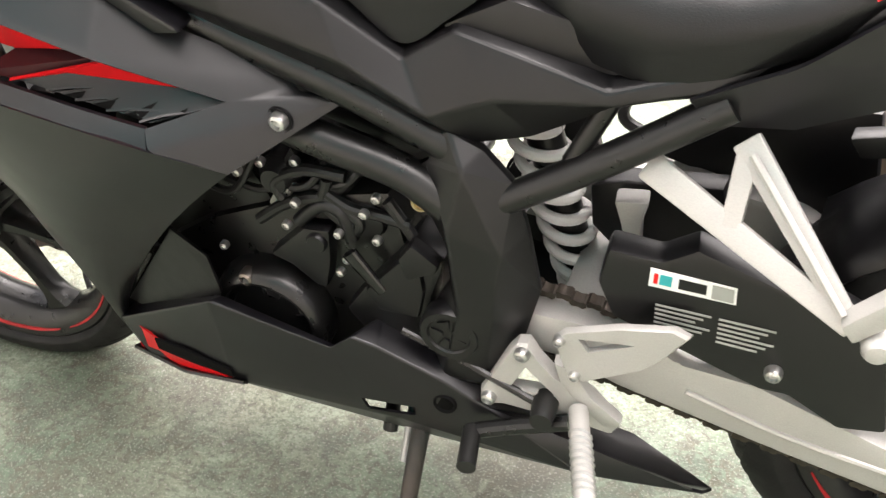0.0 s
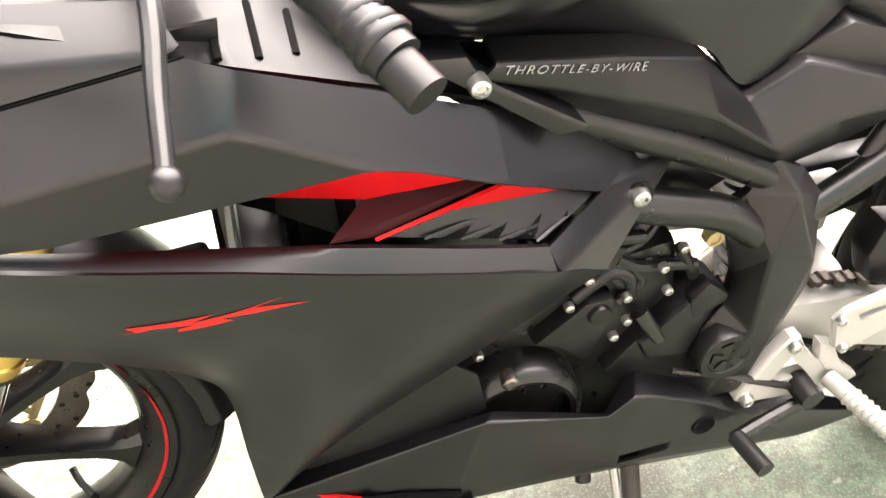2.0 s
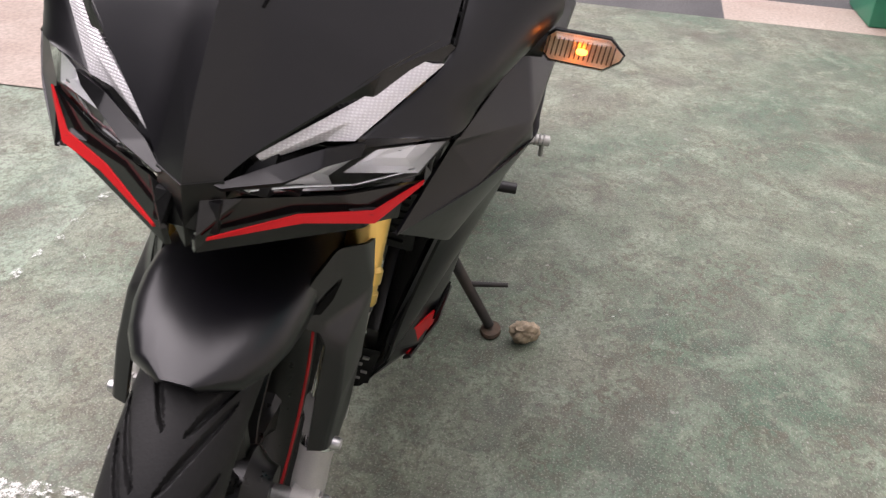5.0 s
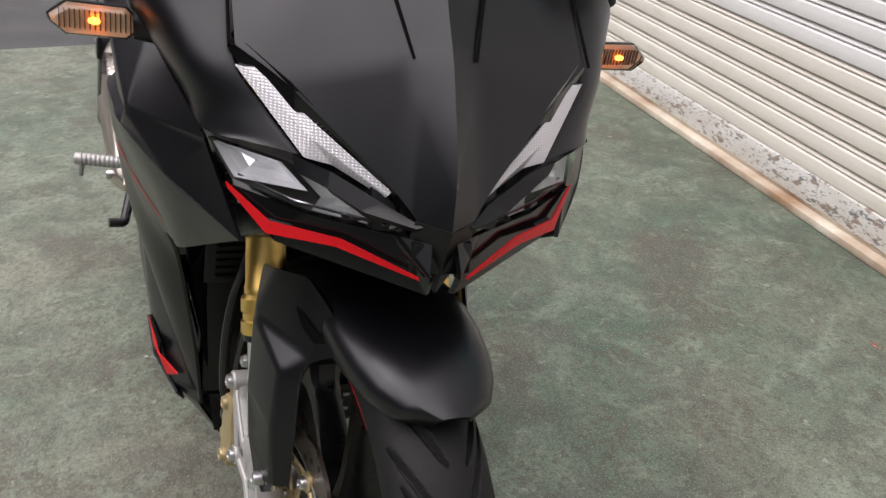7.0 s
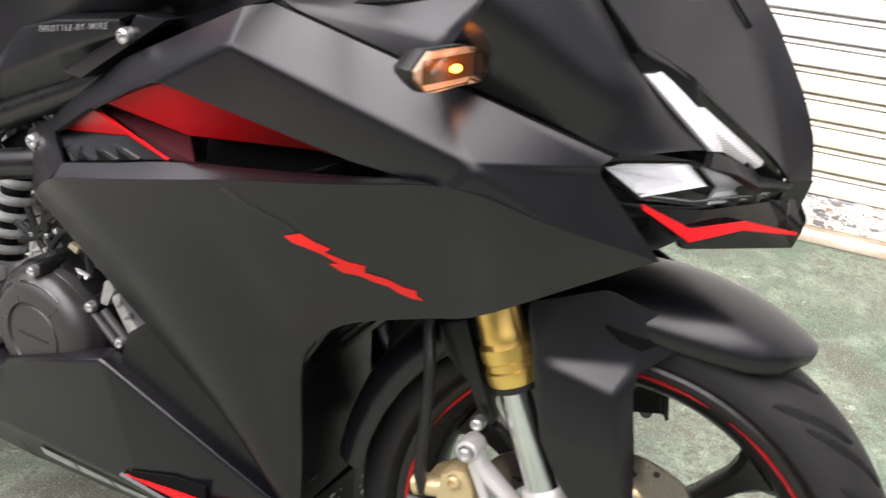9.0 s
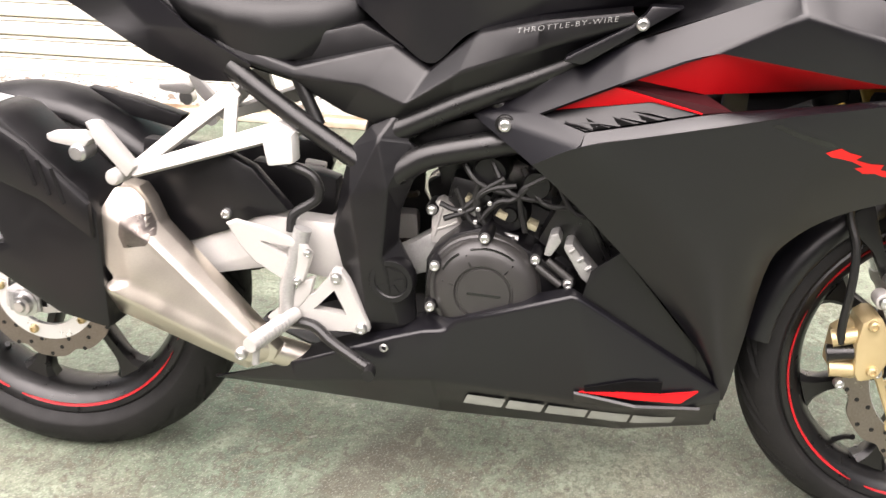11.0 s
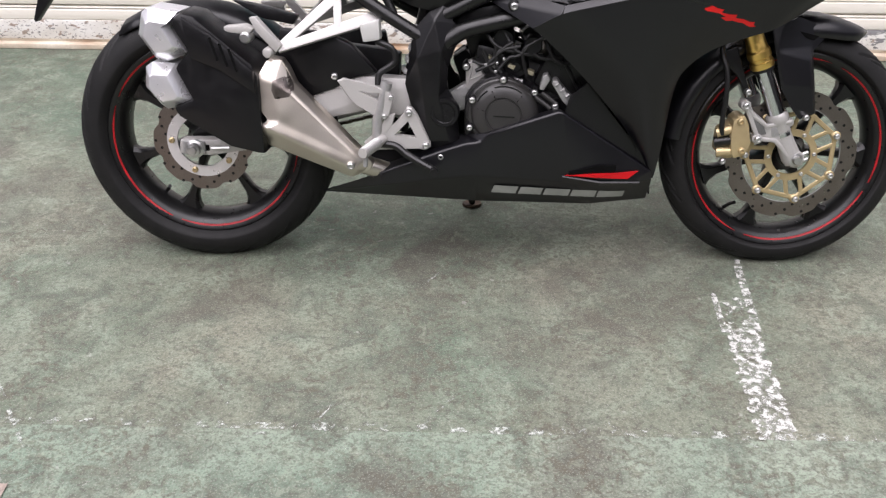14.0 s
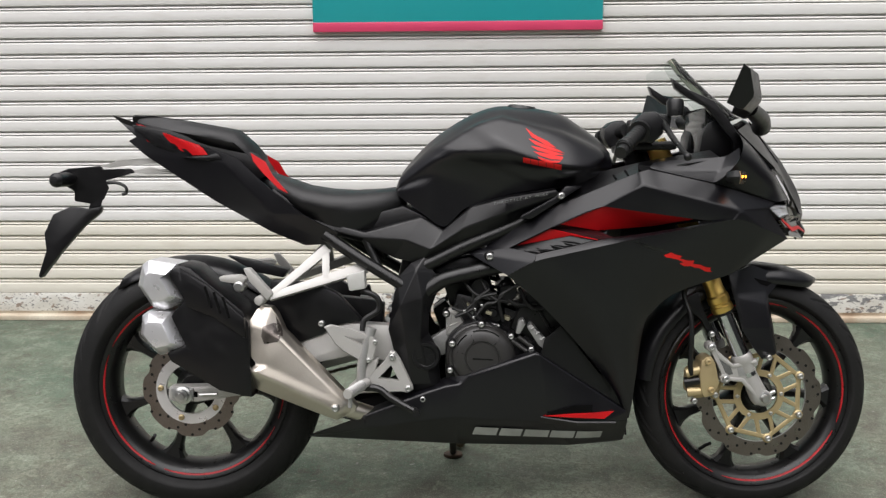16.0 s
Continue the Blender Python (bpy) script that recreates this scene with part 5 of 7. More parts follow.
    lampv = {"a": (1.373, 0.173, 0.738), "b": (1.388, 0.171, 0.744), "c": (1.430, 0.119, 0.741), "d": (1.452, 0.084, 0.728), "e": (1.484, 0.028, 0.708), "f": (1.476, 0.034, 0.700), "g": (1.438, 0.101, 0.702), "h": (1.403, 0.157, 0.714), "k": (1.444, 0.095, 0.718)}
    bucket = {k: (x - 0.003, w - 0.002, z) for k, (x, w, z) in lampv.items()}
    bucket.update({k.upper(): (1.352 + (x - 1.362) * 0.52, 0.085 + (w - 0.090) * 0.80, 0.728 + (z - 0.728) * 0.75) for k, (x, w, z) in lampv.items()})
    ring_keys = "abcdefgh"
    lamp = part("headlamp", shell(bucket, ["%s %s %s %s" % (p, q, q.upper(), p.upper()) for p, q in zip(ring_keys, ring_keys[1:] + "a")] + ["A B C K H", "C D K", "D E F K", "F G K", "G H K"], s, 0.0, 0.0), DARK_ALLOY, bike, "clear headlamp with twin chrome reflectors")
    part("lens", shell(lampv, ["a b c k h", "c d k", "d e f k", "f g k", "g h k"], s, 0.0, 0.003), LENS, lamp, "clear lens", smooth=60).visible_shadow = False
    # two faceted mirror bowls side by side behind the lens
    back = Vector((-0.75, -0.40 * s, -0.20))
    for keys, deep in (("abckh", 0.020), ("cdefgk", 0.016)):
        edge = [Vector((lampv[k][0], s * lampv[k][1], lampv[k][2])) for k in keys]
        mid = sum(edge, Vector()) / len(edge)
        rings = []
        for shrink, depth in ((0.86, 0.003), (0.66, 0.65 * deep), (0.34, deep), (0.03, deep * 1.04)):
            ring = [mid.lerp(p, shrink) + back * depth for p in edge]
            rings.append([ring[i].lerp(ring[(i + 1) % len(ring)], t) for i in range(len(ring)) for t in (0.0, 0.5)])
        part("reflector", loft(rings, cap=False), REFLECTOR, lamp, "chrome reflector bowl", smooth=0)
    part("bezel", tube([(1.398, 0.150 * s, 0.7165), (1.429, 0.110 * s, 0.7075), (1.456, 0.066 * s, 0.7065), (1.472, 0.040 * s, 0.7045)], 0.0014, 8, False), CHROME, lamp, "thin chrome bezel")
    part("lamp_floor", shell({"a": (1.372, 0.156, 0.708), "b": (1.440, 0.080, 0.699), "c": (1.448, 0.080, 0.684), "d": (1.385, 0.158, 0.690)}, ["a b c d"], s, 0.003, 0.0), GLOSS, bike)
    part("beak", shell({"a": (1.401, 0.161, 0.710), "b": (1.440, 0.103, 0.701), "c": (1.478, 0.034, 0.699), "d": (1.505, 0.014, 0.675), "e": (1.499, 0.012, 0.656), "f": (1.432, 0.125, 0.673), "f2": (1.428, 0.131, 0.682), "c2": (1.492, 0.011, 0.698)}, ["a b f f2", "b c d e f", "c c2 d"], s, 0.005, 0.003), GLOSS, bike, "black beak under the headlamp")
    part("beak_stripe", shell({"a": (1.405, 0.161, 0.713), "b": (1.4355, 0.1305, 0.6925), "c": (1.4670, 0.0785, 0.6915), "d": (1.5015, 0.022, 0.6735), "e": (1.501, 0.021, 0.6705), "f": (1.467, 0.083, 0.6850), "g": (1.4375, 0.133, 0.6825), "h": (1.406, 0.160, 0.7085)}, ["a b g h", "b c f g", "c d e f"], s, 0.002, 0.0), RED, bike, "red stripe on the beak")
    # inner cover beside the tank, its slots drawn as near-black lines of shade
    inner = part("inner_cover", shell({"a": (0.915, 0.165, 0.750), "b": (1.085, 0.208, 0.815), "c": (1.267, 0.175, 0.846), "d": (1.257, 0.120, 0.863), "e": (1.106, 0.130, 0.840), "f": (0.965, 0.125, 0.808)}, ["a b e f", "b c d e"], s, 0.004, 0.003), PLASTIC, bike)
    for low, high in (((1.0931, 0.2069, 0.8187), (1.0928, 0.1798, 0.8241)), ((1.0685, 0.1949, 0.8105), (1.0678, 0.1434, 0.8207)), ((1.0442, 0.18, 0.803), (1.0424, 0.1322, 0.812))):
        low, high = (Vector((x, s * y, z + 0.0008)) for x, y, z in (low, high))
        part("slot", tube([low, high], 0.0026, 8, False, flat=0.7), GAP_SHADE, inner)

part("chin_filler", prism([(1.350, 0.676), (1.450, 0.684), (1.458, 0.704), (1.350, 0.712)], -0.075, 0.075, 0.003), PLASTIC, bike)
part("beak_core", prism([(1.430, 0.664), (1.480, 0.664), (1.494, 0.672), (1.490, 0.698), (1.430, 0.700)], -0.026, 0.026, 0.003), PLASTIC, bike)
part("nose_wedge", shell({"a": (1.5025, 0.000, 0.713), "b": (1.487, 0.026, 0.716), "c": (1.478, 0.028, 0.684), "d": (1.489, 0.000, 0.652)}, ["a b c d"], -1, 0.004, 0.003, bm=shell({"a": (1.5025, 0.000, 0.713), "b": (1.487, 0.026, 0.716), "c": (1.478, 0.028, 0.684), "d": (1.489, 0.000, 0.652)}, ["a b c d"], 1, 0.004, 0.003)), PLASTIC, bike)
part("chin_block", prism([(1.300, 0.610), (1.360, 0.642), (1.415, 0.670), (1.440, 0.690), (1.300, 0.700)], -0.132, 0.132, 0.004), PLASTIC, bike)
for s in (-1, 1):
    part("seam_liner", shell({"a": (1.090, 0.190, 0.835), "b": (1.246, 0.185, 0.806), "c": (1.380, 0.150, 0.760), "d": (1.375, 0.150, 0.715), "e": (1.246, 0.190, 0.760), "f": (1.090, 0.190, 0.790)}, ["a b e f", "b c d e"], s, 0.004, 0.0), PLASTIC, bike)
part("headlamp_housing", prism([(1.290, 0.700), (1.440, 0.688), (1.472, 0.700), (1.452, 0.745), (1.375, 0.840), (1.300, 0.860)], -0.055, 0.055, 0.006), PLASTIC, bike)

# seams between the panels, and the notch beside the nose's spine, as shade-black lines
for s in (-1, 1):
    part("seam", tube([(1.111, s * 0.2085, 0.8245), (1.248, s * 0.2085, 0.7915), (1.386, s * 0.1785, 0.7490)], 0.0011, 6, False), GAP_SHADE, bike)
    part("seam", tube([(1.307, s * 0.1545, 0.9030), (1.388, s * 0.1595, 0.8205)], 0.0015, 6, False), GAP_SHADE, bike)
    part("groove", tube([(1.360, s * 0.0475, 0.9235), (1.398, s * 0.0365, 0.8765), (1.4335, s * 0.0255, 0.8318)], (0.0018, 0.0012), 6, False), GAP_SHADE, bike)

# windscreen
rings = []
for k in range(9):
    t = k / 8
    x, z = 1.352 - 0.156 * t, 0.934 + 0.140 * t - 0.010 * math.sin(math.pi * t)
    wide = 0.060 + 0.085 * math.sin(math.pi * min(1, 0.25 + 0.50 * t)) - 0.045 * max(0, t - 0.75) * 4 * 0.6
    rings.append([(x - 0.40 * wide * abs(v) ** 2.2, wide * v, z - 0.30 * wide * abs(v) ** 2) for v in (-1 + j / 6 for j in range(13))])
own = loft(rings, closed=False)
screen = part("windscreen", own, SMOKE, bike, "clear smoked windscreen", smooth=60)
screen.visible_shadow = False
for s in (-1, 1):
    frame_pts = [(1.162, 1.031), (1.200, 1.005), (1.257, 0.978), (1.282, 0.946), (1.320, 0.894), (1.329, 0.837), (1.314, 0.829), (1.305, 0.882), (1.270, 0.924), (1.238, 0.966), (1.194, 0.990), (1.170, 1.008)]
    frame_pts = [(x + 0.008 * k, z - 0.010 * k) for x, z, k in ((x, z, min(1.0, max(0.0, (z - 0.88) * 10))) for x, z in frame_pts)]
    part("screen_frame", prism(frame_pts, s * 0.108, s * 0.128, 0.003), PLASTIC, bike)
    part("dash_side", prism([(1.239, 0.862), (1.244, 0.895), (1.256, 0.921), (1.284, 0.933), (1.310, 0.889), (1.311, 0.843), (1.244, 0.841)], s * 0.03, s * 0.100, 0.005), PLASTIC, bike)
part("dashboard", prism([(1.251, 0.958), (1.287, 0.951), (1.324, 0.883), (1.252, 0.864)], -0.09, 0.09, 0.008), GLOSS, bike, "black instrument panel")

# mirrors
for s in (-1, 1):
    stalk = tube([(x, s * y, z) for (x, z), y in zip([(1.344, 0.908), (1.333, 0.922), (1.313, 0.932), (1.289, 0.941)], (0.205, 0.24, 0.28, 0.325))], (0.020, 0.015), 12)
    mirror = part("mirror", stalk, PLASTIC, bike, "black rear-view mirror on a short stalk")
    head = [(1.355 + (x - 1.365) * 0.9, z - 0.028) for x, z in [(1.281, 1.032), (1.295, 1.022), (1.307, 0.979), (1.306, 0.971), (1.288, 0.951), (1.280, 0.951), (1.253, 0.963)]]
    own = bmesh.new()
    f0 = [(x + 0.006, s * (0.305 + 0.30 * (z - 0.97)), z) for x, z in head]
    f1 = [(x - 0.030, s * (0.305 + 0.115 + 0.30 * (z - 0.97)), z + 0.014) for x, z in head]
    own = loft([[(x, y, z) for x, y, z in f0], [((a[0] + b[0]) / 2 + 0.012, (a[1] + b[1]) / 2, (a[2] + b[2]) / 2 + 0.002) for a, b in zip(f0, f1)], f1])
    softened(own, 0.004)
    part("mirror_head", own, PLASTIC, mirror)

# turn signals: dark stem, faceted amber lens, lit bulb
def signal(x, y0, y1, z, s):
    """A long hexagon facing ahead: black shell behind, clear ribbed lens in front, one lit bulb."""
    stem = part("turn_signal", tube([(x - 0.004, s * (y0 - 0.020), z), (x - 0.004, s * (y0 + 0.006), z)], (0.018, 0.014), 14, False), HOSE, bike, "lit amber turn signal on a black stem")
    ym, yh = (y0 + y1) / 2, (y1 - y0) / 2
    hexa = [(-1.0, 0.20), (-0.72, 0.95), (0.60, 1.0), (1.0, 0.15), (0.96, -0.25), (0.62, -1.0), (-0.72, -0.95), (-1.0, -0.30)]

    def ring(off, ky, kz):
        return [(x + off - 0.10 * yh * (u + 1), s * (ym + u * yh * ky), z + v * 0.0140 * kz) for u, v in hexa]

    shade = loft([ring(-0.022, 0.45, 0.40), ring(-0.016, 0.80, 0.78), ring(-0.007, 0.97, 0.98), ring(0.000, 1.0, 1.0), ring(0.0010, 0.93, 0.88)])
    part("housing", softened(shade, 0.0015, 1), HOSE, stem)
    lens = part("lens", softened(loft([ring(0.0005, 0.97, 0.95), ring(0.008, 0.96, 0.93), ring(0.0140, 0.84, 0.74)]), 0.001, 1), AMBER, stem, "clear amber-lit lens", smooth=30)
    lens.visible_shadow = False
    part("reflector", loft([ring(0.0015, 0.94, 0.92), ring(0.0024, 0.94, 0.92)]), AMBER_BACK, stem)
    for k in range(15):
        u = -0.78 + 0.108 * k
        yb = s * (ym + u * yh)
        xo = x + 0.0026 - 0.10 * yh * (u + 1)
        part("rib", box(xo, xo + 0.0022, yb - 0.0006, yb + 0.0006, z - 0.0080, z + 0.0080), AMBER_RIB, stem, smooth=0)
    part("bulb", lathe([(0.0, -0.005), (0.002, -0.004), (0.003, 0.0), (0.002, 0.004), (0.0, 0.005)], (x + 0.006, s * ym, z + 0.001), seg=14), FILAMENT, stem, "glowing bulb")


for s in (-1, 1):
    signal(1.288, 0.218, 0.292, 0.806, s)

# tank
def edge_distance(outline, x, z):
    """How far (x, z) lies within the outline; less than nothing outside."""
    best, inside = 1e9, False
    for (x0, z0), (x1, z1) in zip(outline, outline[1:] + outline[:1]):
        t = max(0.0, min(1.0, ((x - x0) * (x1 - x0) + (z - z0) * (z1 - z0)) / ((x1 - x0) ** 2 + (z1 - z0) ** 2)))
        best = min(best, math.hypot(x - x0 - t * (x1 - x0), z - z0 - t * (z1 - z0)))
        if (z0 > z) != (z1 > z) and x < x0 + (z - z0) / (z1 - z0) * (x1 - x0):
            inside = not inside
    return best if inside else -best


def ramp(v, lo, hi):
    t = max(0.0, min(1.0, (v - lo) / (hi - lo)))
    return t * t * (3 - 2 * t)


def tank():
    st = [  # x, top, shoulder w z, crease w z, waist w z, foot w z
        (0.540, 0.800, 0.045, 0.795, 0.066, 0.786, 0.072, 0.780, 0.070, 0.774),
        (0.556, 0.834, 0.060, 0.822, 0.086, 0.803, 0.092, 0.785, 0.090, 0.766),
        (0.609, 0.889, 0.072, 0.873, 0.112, 0.840, 0.112, 0.790, 0.106, 0.728),
        (0.655, 0.923, 0.080, 0.906, 0.133, 0.862, 0.116, 0.795, 0.110, 0.701),
        (0.704, 0.951, 0.088, 0.931, 0.150, 0.870, 0.120, 0.800, 0.115, 0.741),
        (0.752, 0.970, 0.094, 0.947, 0.162, 0.872, 0.128, 0.803, 0.118, 0.755),
        (0.790, 0.976, 0.097, 0.950, 0.170, 0.868, 0.136, 0.805, 0.122, 0.763),
        (0.835, 0.973, 0.098, 0.944, 0.174, 0.858, 0.146, 0.806, 0.128, 0.771),
        (0.880, 0.967, 0.096, 0.935, 0.174, 0.848, 0.155, 0.806, 0.135, 0.778),
        (0.935, 0.952, 0.090, 0.916, 0.168, 0.836, 0.160, 0.808, 0.140, 0.785),
        (0.975, 0.926, 0.080, 0.897, 0.152, 0.832, 0.150, 0.811, 0.132, 0.790),
        (1.020, 0.893, 0.064, 0.872, 0.122, 0.830, 0.124, 0.814, 0.110, 0.800),
        (1.045, 0.864, 0.050, 0.852, 0.088, 0.830, 0.092, 0.816, 0.085, 0.806),
    ]
    coarse = []
    for x, top, w1, z1, w2, z2, w3, z3, w4, z4 in st:
        half = [(0.0, top), (w1 * 0.55, top - (top - z1) * 0.25), (w1, z1), ((w1 * 1.1 + w2) / 2, (z1 + z2) / 2 + 0.006), (w2, z2), ((w2 + w3) / 2 - 0.003, (z2 + z3) / 2), (w3, z3), (w4, z4)]
        coarse.append(curve_points([(x, w, z) for w, z in half], 5))
    lines = [curve_points([ring[k] for ring in coarse], 7) for k in range(len(coarse[0]))]
    # raised cheek with its slanting fold, standing over the knee hollow
    cheek = [(0.635, 0.879), (0.713, 0.921), (0.750, 0.937), (0.795, 0.949), (0.850, 0.933), (0.933, 0.910), (0.990, 0.885), (1.023, 0.866), (1.036, 0.846), (0.994, 0.821), (0.931, 0.799), (0.894, 0.790), (0.857, 0.800), (0.784, 0.833), (0.716, 0.861)]
    rings = []
    for k in range(len(lines[0])):
        half = []
        for line in lines:
            x, w, z = line[k]
            out = 0.0
            if w > 0.02:
                fold = ((x - 0.732) * 0.103 + (z - 0.902) * 0.172) / 0.2005
                out = ramp(edge_distance(cheek, x, z), -0.004, 0.007) * (0.0045 + 0.0085 * ramp(fold, -0.006, 0.024))
            half.append((x, w + out, z + 0.3 * out))
        rings.append([(x, -w, z) for x, w, z in half[::-1]] + half[1:])
    t = part("fuel_tank", loft(rings), PAINT, bike, "matte black sculpted fuel tank", smooth=50)
    # wing mark and lettering, as plain red shapes on both cheeks
    cheeks = skin(t)
    feathers = (
        [(0.0, 0.0), (0.39, 0.33), (0.85, 0.57), (1.23, 0.88), (0.82, 0.75), (0.25, 0.40)], [(0.09, 0.45), (0.52, 0.63), (1.29, 0.95), (1.55, 1.10), (0.97, 0.97), (0.37, 0.71)],
        [(0.19, 0.76), (0.62, 0.86), (1.17, 1.04), (1.53, 1.17), (1.07, 1.17), (0.45, 0.95)], [(0.29, 0.99), (0.77, 1.09), (1.49, 1.25), (1.43, 1.37), (0.97, 1.33), (0.55, 1.17)],
        [(0.44, 1.20), (0.97, 1.39), (1.41, 1.41), (1.29, 1.48), (0.87, 1.48), (0.57, 1.35)],
    )
    for s in (-1, 1):
        rise = 0.022 if s > 0 else 0.0
        for feather in feathers:
            decal("wing_mark", cheeks, s, [(0.849 + 0.0545 * u, 0.921 - 0.0530 * w + rise) for u, w in feather], RED_MARK, t, "red wing mark", 0.0008)
        for k in range(5):
            u0, u1 = k / 5, k / 5 + 0.185
            bar = [(0.842 + 0.085 * u, 0.856 - 0.019 * u - dz + rise) for u, dz in ((u0, 0.0), (u1, 0.0), (u1, 0.0115), (u0, 0.0115))]
            decal("letter_bar", cheeks, s, bar, RED_MARK, t, "red lettering bar", 0.0010)
    part("filler_cap", lathe([(0.0, 0.014), (0.030, 0.014), (0.036, 0.008), (0.038, 0.0), (0.0, 0.0)], pose(0.84, 0, 0.962, 0, 8, 0), "z", 32), SATIN, t)
    return t


tank()

# cover under the tank with its printed words
for s in (-1, 1):
    tops, lows = [(0.344, 0.727), (0.470, 0.691), (0.604, 0.723), (0.653, 0.692), (0.721, 0.746)] + [(0.803, 0.767), (0.911, 0.783)], [(0.397, 0.681), (0.456, 0.667), (0.535, 0.629), (0.595, 0.615), (0.680, 0.656), (0.802, 0.706), (0.933, 0.765)]
    wide = ((0.108, 0.116), (0.126, 0.122), (0.118, 0.134), (0.118, 0.140), (0.134, 0.145), (0.158, 0.158), (0.178, 0.176))
    cage = {}
    for i, (a, b, w) in enumerate(zip(tops, lows, wide)):
        cage["t%d" % i], cage["b%d" % i], cage["m%d" % i] = (a[0], w[0], a[1]), (b[0], w[1] - 0.020, b[1]), ((a[0] + b[0]) / 2, max(w) + 0.002, (a[1] * 0.45 + b[1] * 0.55))
        cage["i%d" % i] = (a[0], w[0] - 0.03, a[1] + 0.004)
    own = shell(cage, [f for i in range(6) for f in ("i%d i%d t%d t%d" % (i, i + 1, i + 1, i), "t%d t%d m%d m%d" % (i, i + 1, i + 1, i), "m%d m%d b%d b%d" % (i, i + 1, i + 1, i))], s, 0.004, 0.004)
    c = part("side_cover", own, PLASTIC, bike, "dark grey side cover with pale printed words", smooth=14)
    part("cover_arm", prism([(0.933, 0.791), (0.971, 0.790), (0.857, 0.719), (0.832, 0.722), (0.836, 0.728), (0.909, 0.767), (0.925, 0.779)], s * 0.150, s * 0.178, 0.004), PAINT, c)
    bolt(0.924, s * 0.182, 0.770, 0.0085, c)
    txt = bpy.data.curves.new("words", "FONT")
    txt.body, txt.size, txt.extrude, txt.align_x, txt.shear, txt.space_character = "THROTTLE-BY-WIRE", 0.0112, 0.0003, "LEFT", 0.25, 1.25
    txt.offset = -0.00012
    tmp = new("words", txt)
    me = bpy.data.meshes.new_from_object(tmp.evaluated_get(bpy.context.evaluated_depsgraph_get()))
    bpy.data.objects.remove(tmp)
    me.materials.append(PALE_MARK)
    a, b = (Vector((q[0], s * (q[1] + 0.003), q[2])) for q in ((0.772, 0.149, 0.750), (0.897, 0.161, 0.772)))
    if s > 0:
        a, b = a + Vector((0.010, 0, 0.003)), b + Vector((0.010, 0, 0.003))
    p0, p1 = (a, b) if s < 0 else (b, a)
    xa = (p1 - p0).normalized()
    ya = Vector((0, s, 0.12)).normalized().cross(xa).normalized()
    k = (p1 - p0).length / max(v.co.x for v in me.vertices)
    face = skin(c)
    for v in me.vertices:
        q = p0 + xa * v.co.x * k + ya * v.co.y * k * 0.78
        spot = face.ray_cast(Vector((q.x, s * 0.6, q.z)), Vector((0, -s, 0)))[0] or q
        v.co = spot + Vector((0, s * (0.0008 + v.co.z), 0))
    words = new("lettering", me)
    words.parent = c
    words["label"] = "pale printed words"

# seats and tail
def seat(name, st, label):
    rings = []
    for x, top, w, low in st:
        half = [(0.0, top), (w * 0.55, top - 0.002), (w * 0.85, top - 0.010), (w, top - 0.028), (w * 0.98, (top + low) / 2 - 0.008), (w * 0.92, low)]
        rings.append([(x, -a, z) for a, z in half[::-1]] + [(x, a, z) for a, z in half[1:]])
    return part(name, loft(rings), VINYL, bike, label, smooth=70)


seat("rider_seat", [(0.205, 0.842, 0.060, 0.800), (0.245, 0.828, 0.095, 0.770), (0.323, 0.800, 0.122, 0.735), (0.380, 0.790, 0.130, 0.712), (0.436, 0.786, 0.128, 0.694), (0.500, 0.788, 0.112, 0.705), (0.545, 0.792, 0.090, 0.730), (0.560, 0.780, 0.070, 0.742)], "black vinyl rider seat")
seat("passenger_seat", [(-0.118, 0.988, 0.040, 0.972), (-0.070, 0.984, 0.062, 0.955), (0.000, 0.972, 0.078, 0.935), (0.090, 0.953, 0.085, 0.905), (0.150, 0.940, 0.085, 0.890), (0.185, 0.908, 0.080, 0.880), (0.212, 0.875, 0.070, 0.858)], "black vinyl passenger seat")
TAIL = {
    "p0": (-0.172, 0.018, 0.990), "p1": (-0.118, 0.046, 0.972), "p2": (0.000, 0.082, 0.932), "p3": (0.130, 0.096, 0.885), "p4": (0.165, 0.100, 0.872), "p5": (0.205, 0.104, 0.832), "p6": (0.250, 0.112, 0.792), "p7": (0.330, 0.128, 0.732), "p8": (0.405, 0.122, 0.690), "p9": (0.385, 0.112, 0.664),
    "q1": (-0.130, 0.048, 0.925), "q2": (-0.085, 0.056, 0.888), "q3": (0.005, 0.070, 0.830), "q4": (0.094, 0.078, 0.772), "q5": (0.235, 0.090, 0.694), "q6": (0.318, 0.095, 0.660),
    "r1": (0.085, 0.092, 0.870), "r2": (0.130, 0.098, 0.858), "r0": (-0.105, 0.052, 0.940), "r3": (0.25, 0.112, 0.735),
}
